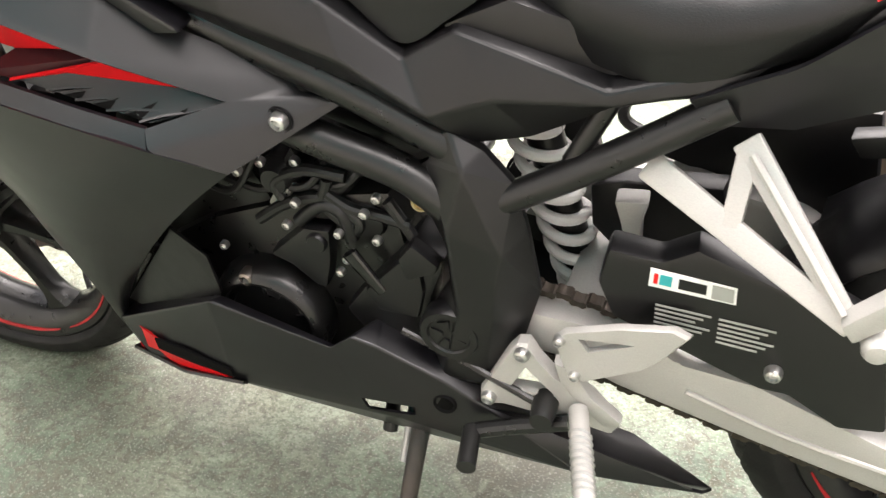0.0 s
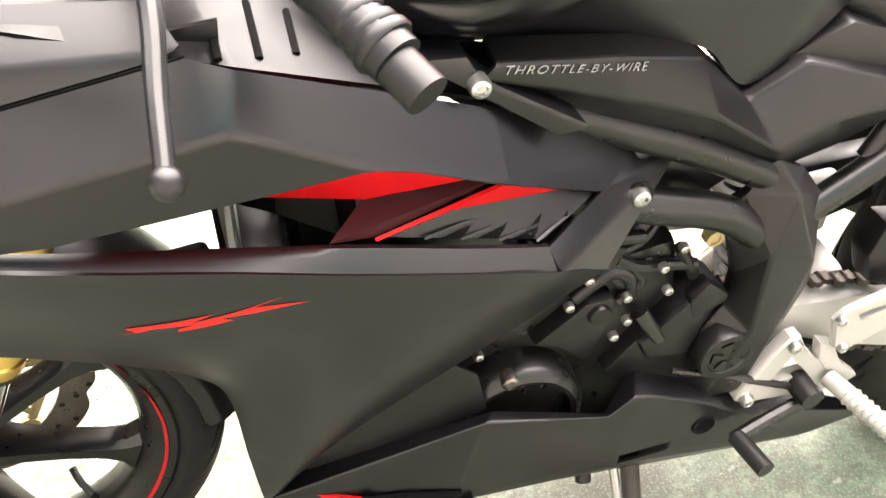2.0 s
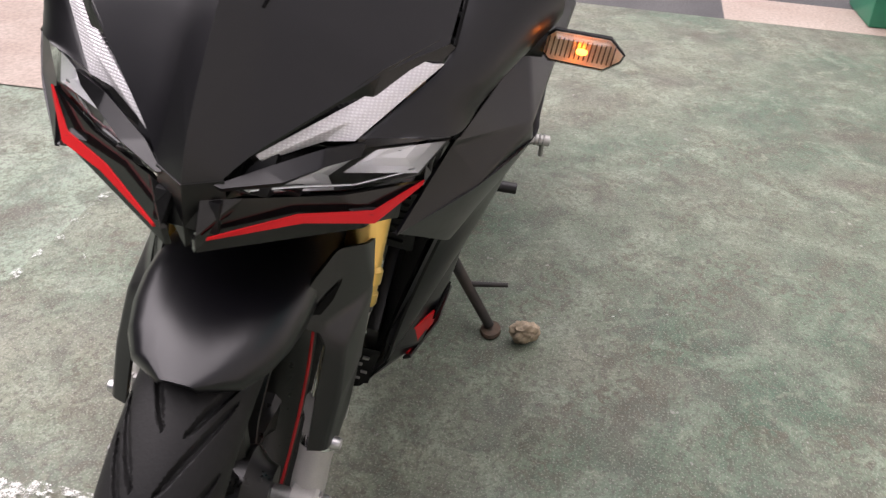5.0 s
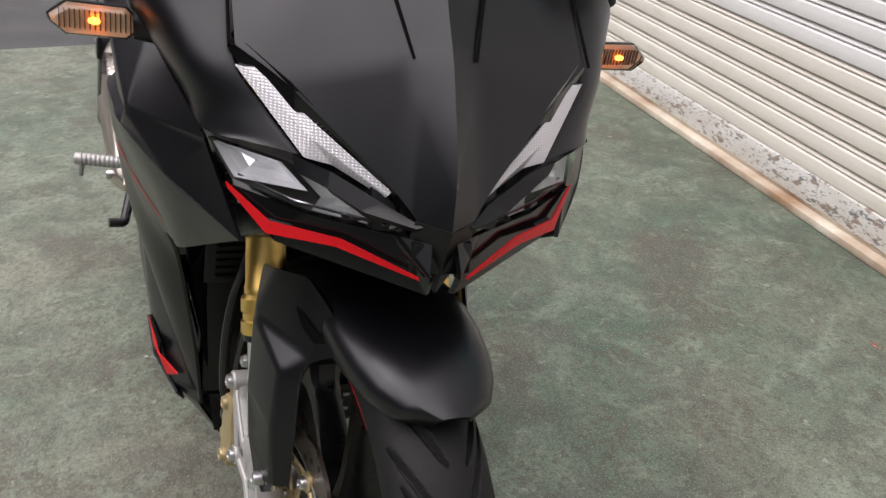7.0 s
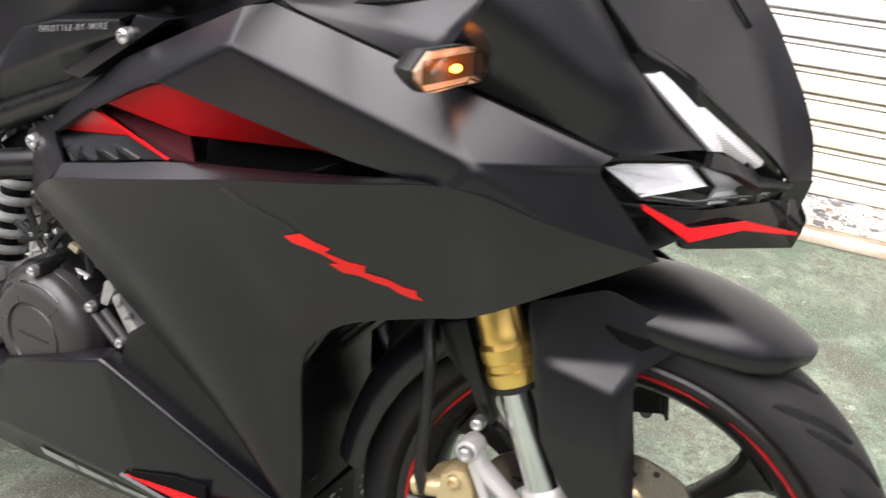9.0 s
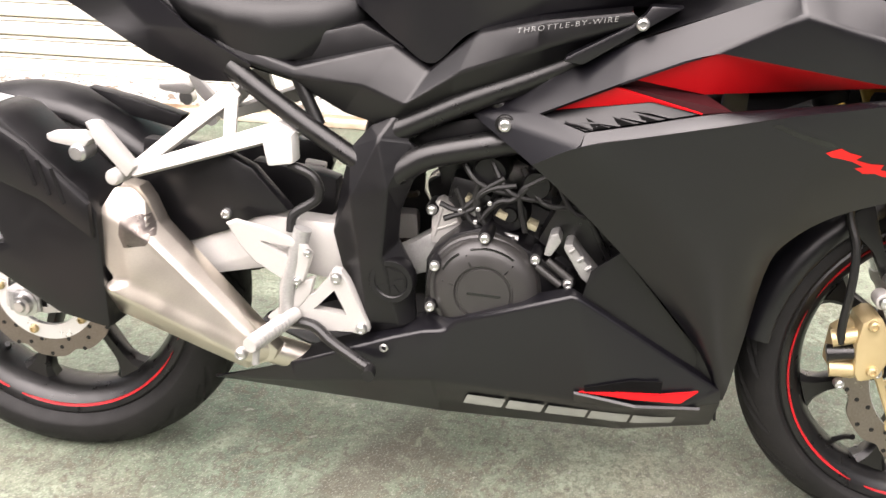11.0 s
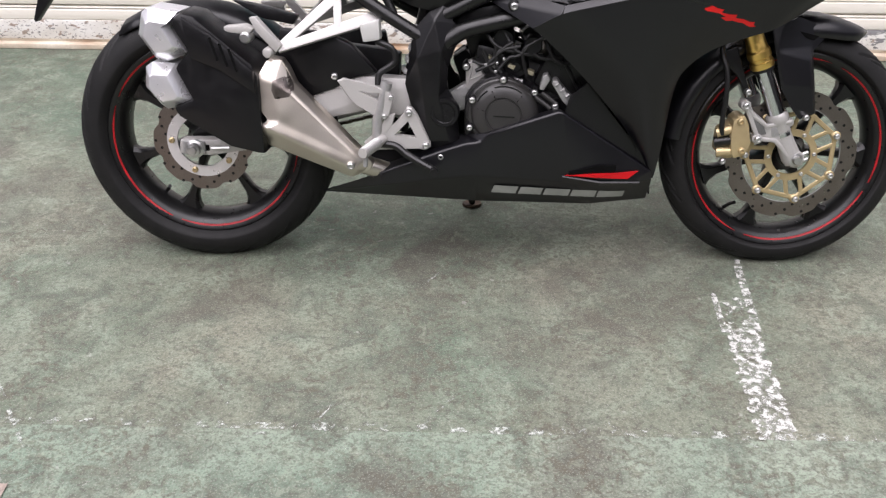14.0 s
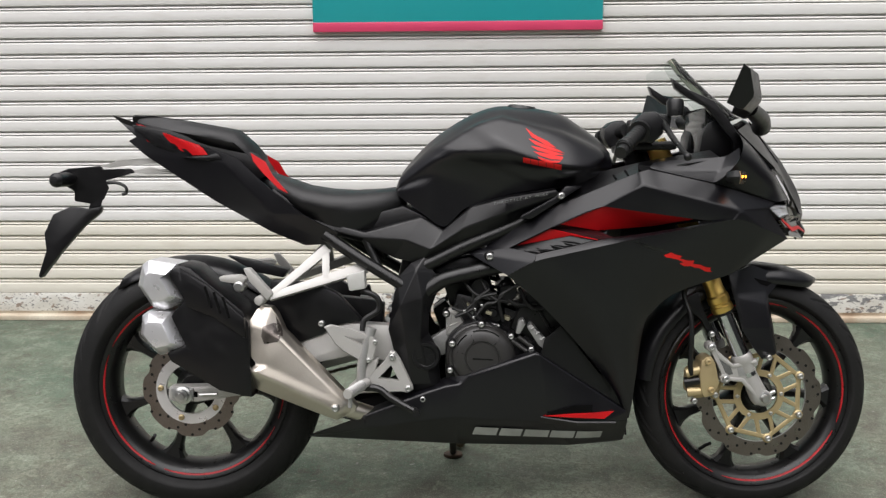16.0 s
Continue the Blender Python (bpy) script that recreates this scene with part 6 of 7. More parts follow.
for s in (-1, 1):
    own = shell(TAIL, ["p0 p1 r0", "p1 p2 r1 r0", "p2 p3 r2 r1", "p3 p4 p5 r2", "p5 p6 p7 r3 r2", "p7 p8 p9 r3", "r0 r1 q2 q1", "r1 r2 q3 q2", "r2 r3 q5 q4 q3", "r3 p9 q6 q5"], s, 0.004, 0.006)
    tail = part("tail_cowl", own, PAINT, bike, "matte black tail cowl with red lamp and trim", smooth=18)
    tail_skin = skin(tail)
    decal("tail_lamp", tail_skin, s, [(-0.122, 0.985), (-0.089, 0.975), (-0.081, 0.959), (-0.100, 0.960)], RED_LENS, tail, "red tail lamp lens", 0.004)
    decal("tail_lamp", tail_skin, s, [(-0.092, 0.954), (-0.060, 0.935), (-0.053, 0.912), (-0.074, 0.921)], RED_LENS, tail, "red tail lamp lens", 0.004)
    decal("red_flash", tail_skin, s, [(-0.058, 0.954), (-0.001, 0.935), (0.054, 0.916), (0.077, 0.901), (0.091, 0.883), (0.051, 0.883), (0.017, 0.896), (-0.023, 0.927)], RED, tail, "red flash under the seat", 0.0025)
    for quad in ([(-0.037, 0.931), (-0.024, 0.927), (-0.020, 0.919), (-0.032, 0.922)], [(-0.014, 0.915), (0.002, 0.912), (0.013, 0.902), (-0.004, 0.904)], [(0.019, 0.901), (0.033, 0.898), (0.049, 0.885), (0.032, 0.888)]):
        decal("dark_mark", tail_skin, s, quad, PLASTIC, tail, "", 0.0040)
    part("wing_fin", prism([(0.018, 0.880), (0.060, 0.881), (0.094, 0.882), (0.112, 0.887), (0.121, 0.886), (0.130, 0.871), (0.086, 0.868)], s * 0.070, s * 0.099, 0.003, 0.1), PLASTIC, tail, "dark grey fin under the flash")
    part("red_trim", shell({"a": (0.200, 0.105, 0.884), "b": (0.236, 0.110, 0.862), "c": (0.252, 0.114, 0.831), "d": (0.290, 0.122, 0.787), "e": (0.268, 0.118, 0.797), "f": (0.232, 0.113, 0.833), "g": (0.206, 0.107, 0.864)}, ["a b g", "b c f g", "c d e f"], s, 0.003, 0.0), RED, tail, "red trim beside the seat")
    part("under_tail", shell({"a": (-0.085, 0.056, 0.888), "b": (0.094, 0.076, 0.772), "c": (0.318, 0.092, 0.660), "d": (0.318, 0.0, 0.660), "e": (0.094, 0.0, 0.760), "f": (-0.085, 0.0, 0.880)}, ["a b e f", "b c d e"], s, 0.003, 0.003), PLASTIC, tail)
part("seat_pan", prism([(-0.110, 0.965), (0.000, 0.945), (0.150, 0.905), (0.205, 0.880), (0.235, 0.830), (0.200, 0.815), (0.100, 0.850), (-0.060, 0.915)], -0.076, 0.076, 0.006), PLASTIC, bike)
part("seat_base", prism([(0.220, 0.760), (0.330, 0.700), (0.450, 0.668), (0.560, 0.680), (0.620, 0.720), (0.560, 0.750), (0.450, 0.725), (0.380, 0.735), (0.300, 0.760), (0.250, 0.800)], -0.106, 0.106, 0.006), PLASTIC, bike)

# number-plate carrier
holder = part("plate_carrier", prism([(-0.331, 0.850), (-0.296, 0.862), (-0.212, 0.866), (-0.209, 0.857), (-0.134, 0.856), (-0.124, 0.846), (-0.205, 0.828), (-0.196, 0.810), (-0.213, 0.780), (-0.242, 0.770), (-0.289, 0.779), (-0.286, 0.805), (-0.311, 0.820), (-0.329, 0.832)], -0.032, 0.032, 0.006), PLASTIC, bike, "black plate carrier hanging behind the tail")
part("carrier_bracket", prism([(-0.213, 0.864), (-0.166, 0.878), (-0.047, 0.881), (-0.020, 0.866), (-0.100, 0.866), (-0.190, 0.860)], -0.028, 0.028, 0.003), SILVER, holder, "silver carrier bracket")
part("bracket_strut", prism([(-0.145, 0.849), (-0.087, 0.840), (0.012, 0.838), (-0.006, 0.848), (-0.060, 0.852), (-0.084, 0.858)], -0.026, 0.026, 0.003), SILVER, holder)
part("bracket_tie", prism([(-0.060, 0.880), (-0.046, 0.880), (0.012, 0.841), (-0.004, 0.841)], -0.027, 0.027, 0.002), SILVER, holder)
part("plate_stem", prism([(-0.232, 0.815), (-0.205, 0.812), (-0.232, 0.742), (-0.262, 0.745)], -0.020, 0.020, 0.004), PLASTIC, holder)
part("mud_flap", prism([(-0.345, 0.748), (-0.298, 0.766), (-0.253, 0.759), (-0.214, 0.763), (-0.219, 0.748), (-0.264, 0.716), (-0.324, 0.658), (-0.392, 0.584), (-0.398, 0.590), (-0.371, 0.655), (-0.373, 0.700)], -0.050, 0.050, 0.004), PLASTIC, holder)
for s in (-1, 1):
    part("rear_signal", lathe([(0.0, s * 0.05), (0.014, s * 0.055), (0.018, s * 0.075), (0.018, s * 0.125), (0.010, s * 0.135), (0.0, s * 0.136)], (-0.285, 0, 0.836), seg=16), PLASTIC, holder)
part("cable_hook", tube([(-0.210, -0.034, 0.822), (-0.175, -0.040, 0.822), (-0.152, -0.040, 0.812), (-0.149, -0.040, 0.797), (-0.160, -0.040, 0.792)], 0.0042, 8), HOSE, holder)

# frame: trellis rails, pivot plates, seat rails
for s in (-1, 1):
    w = 0.128
    rails = part("frame_rail", tube([(0.595, s * 0.120, 0.604), (0.70, s * 0.122, 0.653), (0.80, s * 0.126, 0.693), (0.90, s * 0.132, 0.738), (1.02, s * 0.11, 0.79)], 0.0165, 16), SATIN, bike, "black steel trellis frame rail")
    part("lower_rail", tube([(0.600, s * 0.132, 0.545), (0.628, s * 0.132, 0.566), (0.660, s * 0.130, 0.582), (0.738, s * 0.127, 0.600), (0.80, s * 0.118, 0.612), (0.95, s * 0.09, 0.648), (1.10, s * 0.05, 0.68)], 0.0180, 16), SATIN, rails)
    part("brace", tube([(0.735, s * 0.120, 0.664), (0.765, s * 0.118, 0.640), (0.80, s * 0.116, 0.616)], 0.011, 12), SATIN, rails)
    part("seat_rail", tube([(0.371, s * 0.112, 0.686), (0.462, s * 0.121, 0.624), (0.546, s * 0.128, 0.572), (0.575, s * 0.130, 0.556)], 0.0145, 16), SATIN, rails)
    part("rear_strut", tube([(0.497, s * 0.115, 0.610), (0.470, s * 0.11, 0.668), (0.462, s * 0.108, 0.690)], 0.0095, 12), SATIN, rails)
    pivot = {"p%d" % k: (x, 0.129, z) for k, (x, z) in enumerate([(0.545, 0.585), (0.575, 0.617), (0.607, 0.631), (0.630, 0.622), (0.626, 0.598), (0.655, 0.578), (0.630, 0.540), (0.612, 0.497), (0.609, 0.455), (0.628, 0.418), (0.633, 0.335), (0.616, 0.316), (0.560, 0.306), (0.528, 0.400), (0.515, 0.462), (0.530, 0.532)])}
    pivot.update({"r%d" % k: (x, w, z) for k, ((x, z), w) in enumerate(zip([(0.590, 0.606), (0.549, 0.524), (0.603, 0.540), (0.558, 0.442), (0.592, 0.440), (0.613, 0.336), (0.564, 0.335)], (0.150, 0.158, 0.160, 0.157, 0.160, 0.152, 0.148)))})
    p = part("pivot_plate", shell(pivot, ["p0 p1 r0 r1 p15", "p1 p2 r0", "p2 p3 p4 r0", "p4 p5 p6 r2 r0", "r0 r2 r1", "p6 p7 p8 r4 r2", "r1 r2 r4 r3", "p15 r1 r3 p13 p14", "p8 p9 p10 r5 r4", "r3 r4 r5 r6", "p13 r3 r6 p12", "p12 r6 r5 p11", "p11 r5 p10"], s, 0.006, 0.003), PLASTIC, bike, "black swingarm pivot plate", smooth=9)
    part("plate_core", prism([(x, z) for x, w, z in (pivot["p%d" % k] for k in range(16))], s * 0.118, s * 0.130, 0.003), PLASTIC, p)
    part("pivot_cap", lathe([(0.0, s * 0.1545), (0.022, s * 0.1545), (0.024, s * 0.157), (0.031, s * 0.157), (0.033, s * 0.153), (0.033, s * 0.135), (0.0, s * 0.135)], (0.604, 0, 0.403), seg=32), PLASTIC, p)
    for k in range(5):
        a = 2 * math.pi * k / 5
        part("cap_rib", slab3([(0.604 + r * math.cos(a + d), s * 0.1566, 0.403 + r * math.sin(a + d)) for r, d in ((0.007, -0.45), (0.020, -0.34), (0.020, 0.34), (0.007, 0.45))], 0.002, 0.0), PLASTIC, p, smooth=0)
    part("shock_mount", prism([(0.616, 0.591), (0.721, 0.615), (0.731, 0.590), (0.649, 0.557)], s * 0.03, s * 0.07, 0.004), SATIN, rails)
    part("air_box", prism([(0.624, 0.596), (0.665, 0.620), (0.733, 0.633), (0.749, 0.606), (0.651, 0.577)], s * 0.02, s * 0.10, 0.006), PLASTIC, rails)

# engine
block = part("engine", prism([(0.640, 0.320), (0.66, 0.26), (0.83, 0.245), (0.885, 0.335), (0.96, 0.42), (0.90, 0.46), (0.76, 0.52), (0.675, 0.54), (0.658, 0.46)], -0.072, 0.115, 0.012), SATIN, bike, "black parallel-twin engine with silver cases")
part("cylinder", prism([(0.80, 0.46), (0.94, 0.38), (1.02, 0.52), (0.98, 0.60), (0.88, 0.62)], -0.105, 0.105, 0.010), SATIN, block)
case = part("upper_case", prism([(0.646, 0.440), (0.648, 0.478), (0.647, 0.498), (0.661, 0.506), (0.679, 0.493), (0.689, 0.474), (0.700, 0.462), (0.690, 0.440)], -0.055, -0.088, 0.005), SILVER, block, "silver crankcase")
for a, b in zip([(0.652, 0.452), (0.656, 0.462)], [(0.664, 0.494), (0.686, 0.474)]):
    part("case_rib", tube([(a[0], -0.088, a[1]), (b[0], -0.088, b[1])], 0.0026, 8, False), SILVER, case)
part("rear_case", prism([(0.575, 0.412), (0.615, 0.434), (0.648, 0.455), (0.682, 0.448), (0.672, 0.400), (0.606, 0.380)], -0.045, -0.082, 0.006), ALLOY, block)
head = part("cylinder_side", prism([(0.841, 0.468), (0.844, 0.474), (0.853, 0.475), (0.868, 0.455), (0.892, 0.427), (0.884, 0.412), (0.866, 0.427)], -0.095, -0.143, 0.003), ALLOY, block, "silver ribbed cylinder side")
for a, b in (((0.850, 0.464), (0.857, 0.470)), ((0.861, 0.452), (0.869, 0.458)), ((0.872, 0.440), (0.880, 0.446))):
    part("rib", tube([(a[0], -0.1435, a[1]), (b[0], -0.1435, b[1])], 0.0028, 8, False), ALLOY, head)
part("head_bracket", prism([(0.814, 0.452), (0.816, 0.461), (0.822, 0.482), (0.833, 0.486), (0.838, 0.474), (0.824, 0.451)], -0.095, -0.134, 0.003), ALLOY, head)
part("head_joint", prism([(0.858, 0.520), (0.870, 0.512), (0.906, 0.446), (0.902, 0.436)], -0.085, -0.112, 0.003), SATIN, head)
for a, b in (((0.804, 0.436), (0.838, 0.411)), ((0.819, 0.445), (0.853, 0.419))):
    part("water_pipe", tube([(a[0], -0.133, a[1]), (b[0], -0.135, b[1])], 0.0055, 10, False), CASE_GREY, block)
part("selector_rod", tube([(0.734, -0.115, 0.475), (0.776, -0.112, 0.465)], 0.0048, 10, False), ALLOY, block, "bright steel rod")
for x, z, wide, m in ((0.752, 0.496, 0.009, KHAKI), (0.794, 0.483, 0.009, KHAKI), (0.704, 0.513, 0.005, KHAKI), (0.712, 0.498, 0.006, ALLOY), (0.756, 0.518, 0.006, HOSE), (0.731, 0.521, 0.006, HOSE)):
    part("connector", prism([(x - wide, z), (x - wide * 0.5, z + 0.007), (x + wide, z + 0.002), (x + wide * 0.6, z - 0.006)], -0.085, -0.112, 0.0015), m, block)
cc = (0.736, 0.399)
part("cover_step", lathe([(0.0, -0.146), (0.0735, -0.146), (0.076, -0.143), (0.0765, -0.138), (0.0795, -0.136), (0.081, -0.131), (0.081, -0.065), (0.0, -0.065)], (0.731, 0, 0.396), seg=56), CASE_GREY, block)
cover = part("clutch_cover", lathe([(0.0, -0.1625), (0.036, -0.1625), (0.0375, -0.160), (0.0400, -0.160), (0.0415, -0.1635), (0.056, -0.1625), (0.065, -0.1575), (0.0715, -0.152), (0.074, -0.144), (0.074, -0.09), (0.0, -0.09)], (cc[0], 0, cc[1]), seg=56), CASE_GREY, block, "dark grey round clutch cover")
# raised gloss-black lines drawn for the shade in the cover's grooves
for deg in (48, 114, 165, 235, 300):
    a = radians(deg)
    part("cover_groove", tube([(cc[0] + 0.043 * math.cos(a), -0.1630, cc[1] + 0.043 * math.sin(a)), (cc[0] + 0.060 * math.cos(a), -0.1600, cc[1] + 0.060 * math.sin(a))], 0.0013, 6, False), GLOSS, cover)
for a0, a1 in ((122, 155), (52, 108)):
    part("cover_groove", tube([(cc[0] + 0.0645 * math.cos(radians(a)), -0.1573, cc[1] + 0.0645 * math.sin(radians(a))) for a in range(a0, a1, 5)], 0.0019, 6), GLOSS, cover)
part("cover_print", prism([(0.713, 0.3975), (0.713, 0.4005), (0.760, 0.3985), (0.760, 0.3955)], -0.160, -0.1632, 0.0), GLOSS, cover)
part("cover_skirt", prism([(0.648, 0.430), (0.662, 0.450), (0.690, 0.472), (0.735, 0.486), (0.765, 0.470), (0.800, 0.452), (0.845, 0.424), (0.854, 0.407), (0.837, 0.383), (0.770, 0.315), (0.650, 0.315), (0.645, 0.356)], -0.065, -0.127, 0.006), PLASTIC, block)
for x, z, deep in ((0.650, 0.492, 0.091), (0.667, 0.433, 0.154), (0.659, 0.370, 0.151), (0.736, 0.478, 0.152), (0.803, 0.446, 0.134), (0.849, 0.416, 0.137)):
    part("bolt_boss", lathe([(0.0, -deep), (0.0085, -deep), (0.010, 0.004 - deep), (0.010, 0.035 - deep), (0.0, 0.035 - deep)], (x, 0, z), seg=16), PLASTIC, block)
    bolt(x, -deep - 0.003, z, 0.0074, block, -1)
sensor = [(0.762, 0.495)][0]
part("sensor_cover", lathe([(0.0, -0.103), (0.010, -0.103), (0.012, -0.099), (0.024, -0.097), (0.028, -0.090), (0.028, -0.06), (0.0, -0.06)], (sensor[0], 0, sensor[1]), seg=28), PLASTIC, block)
for pts in ([(0.667, 0.511), (0.696, 0.504), (0.733, 0.534), (0.773, 0.544)], [(0.673, 0.489), (0.717, 0.509), (0.722, 0.529), (0.757, 0.553)], [(0.720, 0.544), (0.717, 0.510), (0.743, 0.470), (0.772, 0.466)], [(0.789, 0.542), (0.768, 0.523), (0.747, 0.518), (0.722, 0.489)], [(0.839, 0.571), (0.800, 0.551), (0.778, 0.531), (0.786, 0.478)], [(0.690, 0.535), (0.700, 0.512), (0.708, 0.492), (0.726, 0.476)]):
    part("wiring", tube([(x, -0.118, z) for x, z in pts], 0.0042, 8), HOSE, block)
for px in ([(0.721, 0.507), (0.737, 0.516), (0.717, 0.488), (0.696, 0.503)]):
    bolt(px[0], -0.120, px[1], 0.0036, block, -1)
# throttle bodies, hoses and wiring above the cases
for k, (x, y, z, r) in enumerate(((0.735, -0.075, 0.555, 0.022), (0.735, 0.075, 0.555, 0.022), (0.80, -0.085, 0.545, 0.018), (0.80, 0.09, 0.535, 0.020), (0.70, 0.085, 0.50, 0.024))):
    part("throttle_body", lathe([(0.0, -0.035), (r, -0.035), (r * 1.15, -0.02), (r, 0.0), (r * 1.15, 0.02), (r * 0.7, 0.035), (0.0, 0.035)], (x, y, z), seg=18), PLASTIC, block)
for s in (-1, 1):
    for k in range(4):
        x = 0.69 + 0.045 * k
        part("wiring", tube([(x, s * 0.105, 0.585 - 0.01 * k), (x + 0.03, s * 0.118, 0.545 - 0.012 * k), (x + 0.085, s * 0.110, 0.525 - 0.004 * k)], 0.0045, 8), HOSE, block)
    for k, (x, z) in enumerate(((0.775, 0.560), (0.815, 0.552), (0.845, 0.535), (0.79, 0.525), (0.745, 0.53))):
        if s > 0:
            bolt(x, s * 0.118, z, 0.0055, block)
# added filler block that closes a bright view through the engine bay
part("battery_box", prism([(0.655, 0.500), (0.700, 0.500), (0.715, 0.560), (0.690, 0.605), (0.630, 0.600)], -0.035, 0.060, 0.006), PLASTIC, block)
# left cases
lc = (0.825, 0.352)
gen = part("generator_cover", lathe([(0.0, 0.143), (0.046, 0.143), (0.048, 0.141), (0.055, 0.141), (0.057, 0.151), (0.062, 0.153), (0.068, 0.150), (0.073, 0.141), (0.074, 0.125), (0.074, 0.09), (0.0, 0.09)], (lc[0], 0, lc[1]), seg=48), SATIN, block, "black generator cover")
for px in ([(0.841, 0.415)]):
    bolt(px[0], 0.146, px[1], 0.0100, gen, None, DISC)
for a0, a1 in ((95, 118), (122, 150), (64, 90), (154, 175)):
    seg_pts = [(lc[0] + r * math.cos(radians(a)), 0.1445, lc[1] + r * math.sin(radians(a))) for r, angles in ((0.040, range(a0, a1, 5)), (0.054, range(a1 - 3, a0 - 1, -5))) for a in angles]
    part("cover_segment", slab3(seg_pts, 0.004, 0.0), PLASTIC, gen, smooth=0)
part("sprocket_cover", prism([(0.666, 0.473), (0.647, 0.501), (0.615, 0.478), (0.617, 0.464), (0.628, 0.430), (0.631, 0.407), (0.633, 0.337), (0.683, 0.343), (0.714, 0.364), (0.731, 0.386), (0.707, 0.422)], 0.085, 0.134, 0.008), PLASTIC, block, "black sprocket cover")
part("sprocket_face", prism([(0.640, 0.500), (0.668, 0.470), (0.706, 0.425), (0.690, 0.398), (0.640, 0.398), (0.632, 0.440)], 0.120, 0.141, 0.005, 0.10), PLASTIC, block)
part("sprocket_boss", prism([(0.663, 0.480), (0.646, 0.504), (0.616, 0.481), (0.619, 0.470), (0.654, 0.451)], 0.125, 0.143, 0.006, 0.08), PLASTIC, block)
part("upper_cover", prism([(0.818, 0.443), (0.769, 0.491), (0.737, 0.494), (0.740, 0.450), (0.749, 0.409), (0.762, 0.410), (0.791, 0.434)], 0.08, 0.134, 0.006, 0.05), PLASTIC, block)
part("cover_boss", lathe([(0.0, 0.139), (0.010, 0.139), (0.012, 0.136), (0.012, 0.12), (0.0, 0.12)], (lambda p: (p[0], 0, p[1]))([(0.754, 0.475)][0]), seg=20), PLASTIC, block)
shaft = [(x, 0.140, z) for x, z in [(0.715, 0.475), (0.682, 0.430)]]
part("shift_arm", tube(shaft, (0.010, 0.007), 12, False, flat=0.6), GLOSS, block, "black shift shaft arm")
for px in ([(0.787, 0.490), (0.728, 0.491), (0.731, 0.439), (0.721, 0.459), (0.685, 0.492), (0.697, 0.523), (0.682, 0.545), (0.871, 0.443), (0.773, 0.521), (0.683, 0.427)]):
    bolt(px[0], 0.134, px[1], 0.0052, block, 1)
for px in ([(0.641, 0.539)]):
    part("gold_collar", lathe([(0.0, 0.120), (0.006, 0.120), (0.0065, 0.123), (0.009, 0.123), (0.009, 0.112), (0.0, 0.112)], (px[0], 0, px[1]), seg=20), BRASS, block)
for pts in ([(0.827, 0.479), (0.789, 0.508), (0.743, 0.523), (0.709, 0.500), (0.727, 0.474)], [(0.742, 0.530), (0.717, 0.516), (0.687, 0.514), (0.653, 0.509)], [(0.740, 0.548), (0.747, 0.519), (0.731, 0.500), (0.714, 0.496)], [(0.676, 0.534), (0.659, 0.508), (0.647, 0.489)], [(0.795, 0.514), (0.799, 0.535), (0.764, 0.554), (0.719, 0.554)]):
    part("hose", tube([(x, 0.120, z) for x, z in pts], 0.0065, 10), HOSE, block)
part("coolant_pipe", tube([(x, 0.122, z) for x, z in [(0.778, 0.489), (0.748, 0.516), (0.726, 0.509), (0.718, 0.478)]], 0.008, 12), PLASTIC, block)
part("bright_case", prism([(0.815, 0.500), (0.801, 0.523), (0.786, 0.536), (0.778, 0.531), (0.801, 0.491)], 0.09, 0.118, 0.004), ALLOY, block)
part("starter_tube", tube([(0.70, 0.10, 0.575), (0.735, 0.108, 0.53), (0.765, 0.10, 0.50)], 0.012, 12), PLASTIC, block)

# swingarm, shock, chain
arm = part("swingarm", prism([(0.600, 0.425), (0.512, 0.425), (0.414, 0.423), (0.372, 0.397), (0.295, 0.389), (0.165, 0.342), (0.03, 0.330), (-0.045, 0.325), (-0.050, 0.280), (0.02, 0.268), (0.148, 0.275), (0.245, 0.298), (0.427, 0.345), (0.485, 0.369), (0.60, 0.380)], 0.082, 0.122, 0.010), SILVER, bike, "silver aluminium swingarm")
part("right_arm", prism([(0.600, 0.425), (0.54, 0.470), (0.40, 0.478), (0.28, 0.455), (0.13, 0.360), (0.055, 0.322), (-0.040, 0.320), (-0.044, 0.284), (0.03, 0.280), (0.16, 0.300), (0.30, 0.370), (0.42, 0.395), (0.56, 0.375), (0.60, 0.380)], -0.122, -0.082, 0.010), SILVER, arm)
part("cross_member", prism([(0.50, 0.430), (0.42, 0.430), (0.40, 0.385), (0.50, 0.380)], -0.085, 0.085, 0.012), SILVER, arm)
part("link_plate", prism([(0.462, 0.517), (0.426, 0.522), (0.431, 0.496), (0.428, 0.451), (0.444, 0.448), (0.451, 0.485)], 0.012, 0.040, 0.006), SILVER, arm)
part("inner_guard", prism([(0.490, 0.507), (0.460, 0.516), (0.357, 0.529), (0.340, 0.458), (0.408, 0.430), (0.451, 0.422), (0.485, 0.455)], -0.030, 0.004, 0.004), PLASTIC, bike, "black inner guard ahead of the rear tyre")
part("arm_ridge", tube([(0.36, 0.1215, 0.362), (0.25, 0.1215, 0.328), (0.10, 0.1215, 0.300)], 0.004, 8), SILVER, arm)
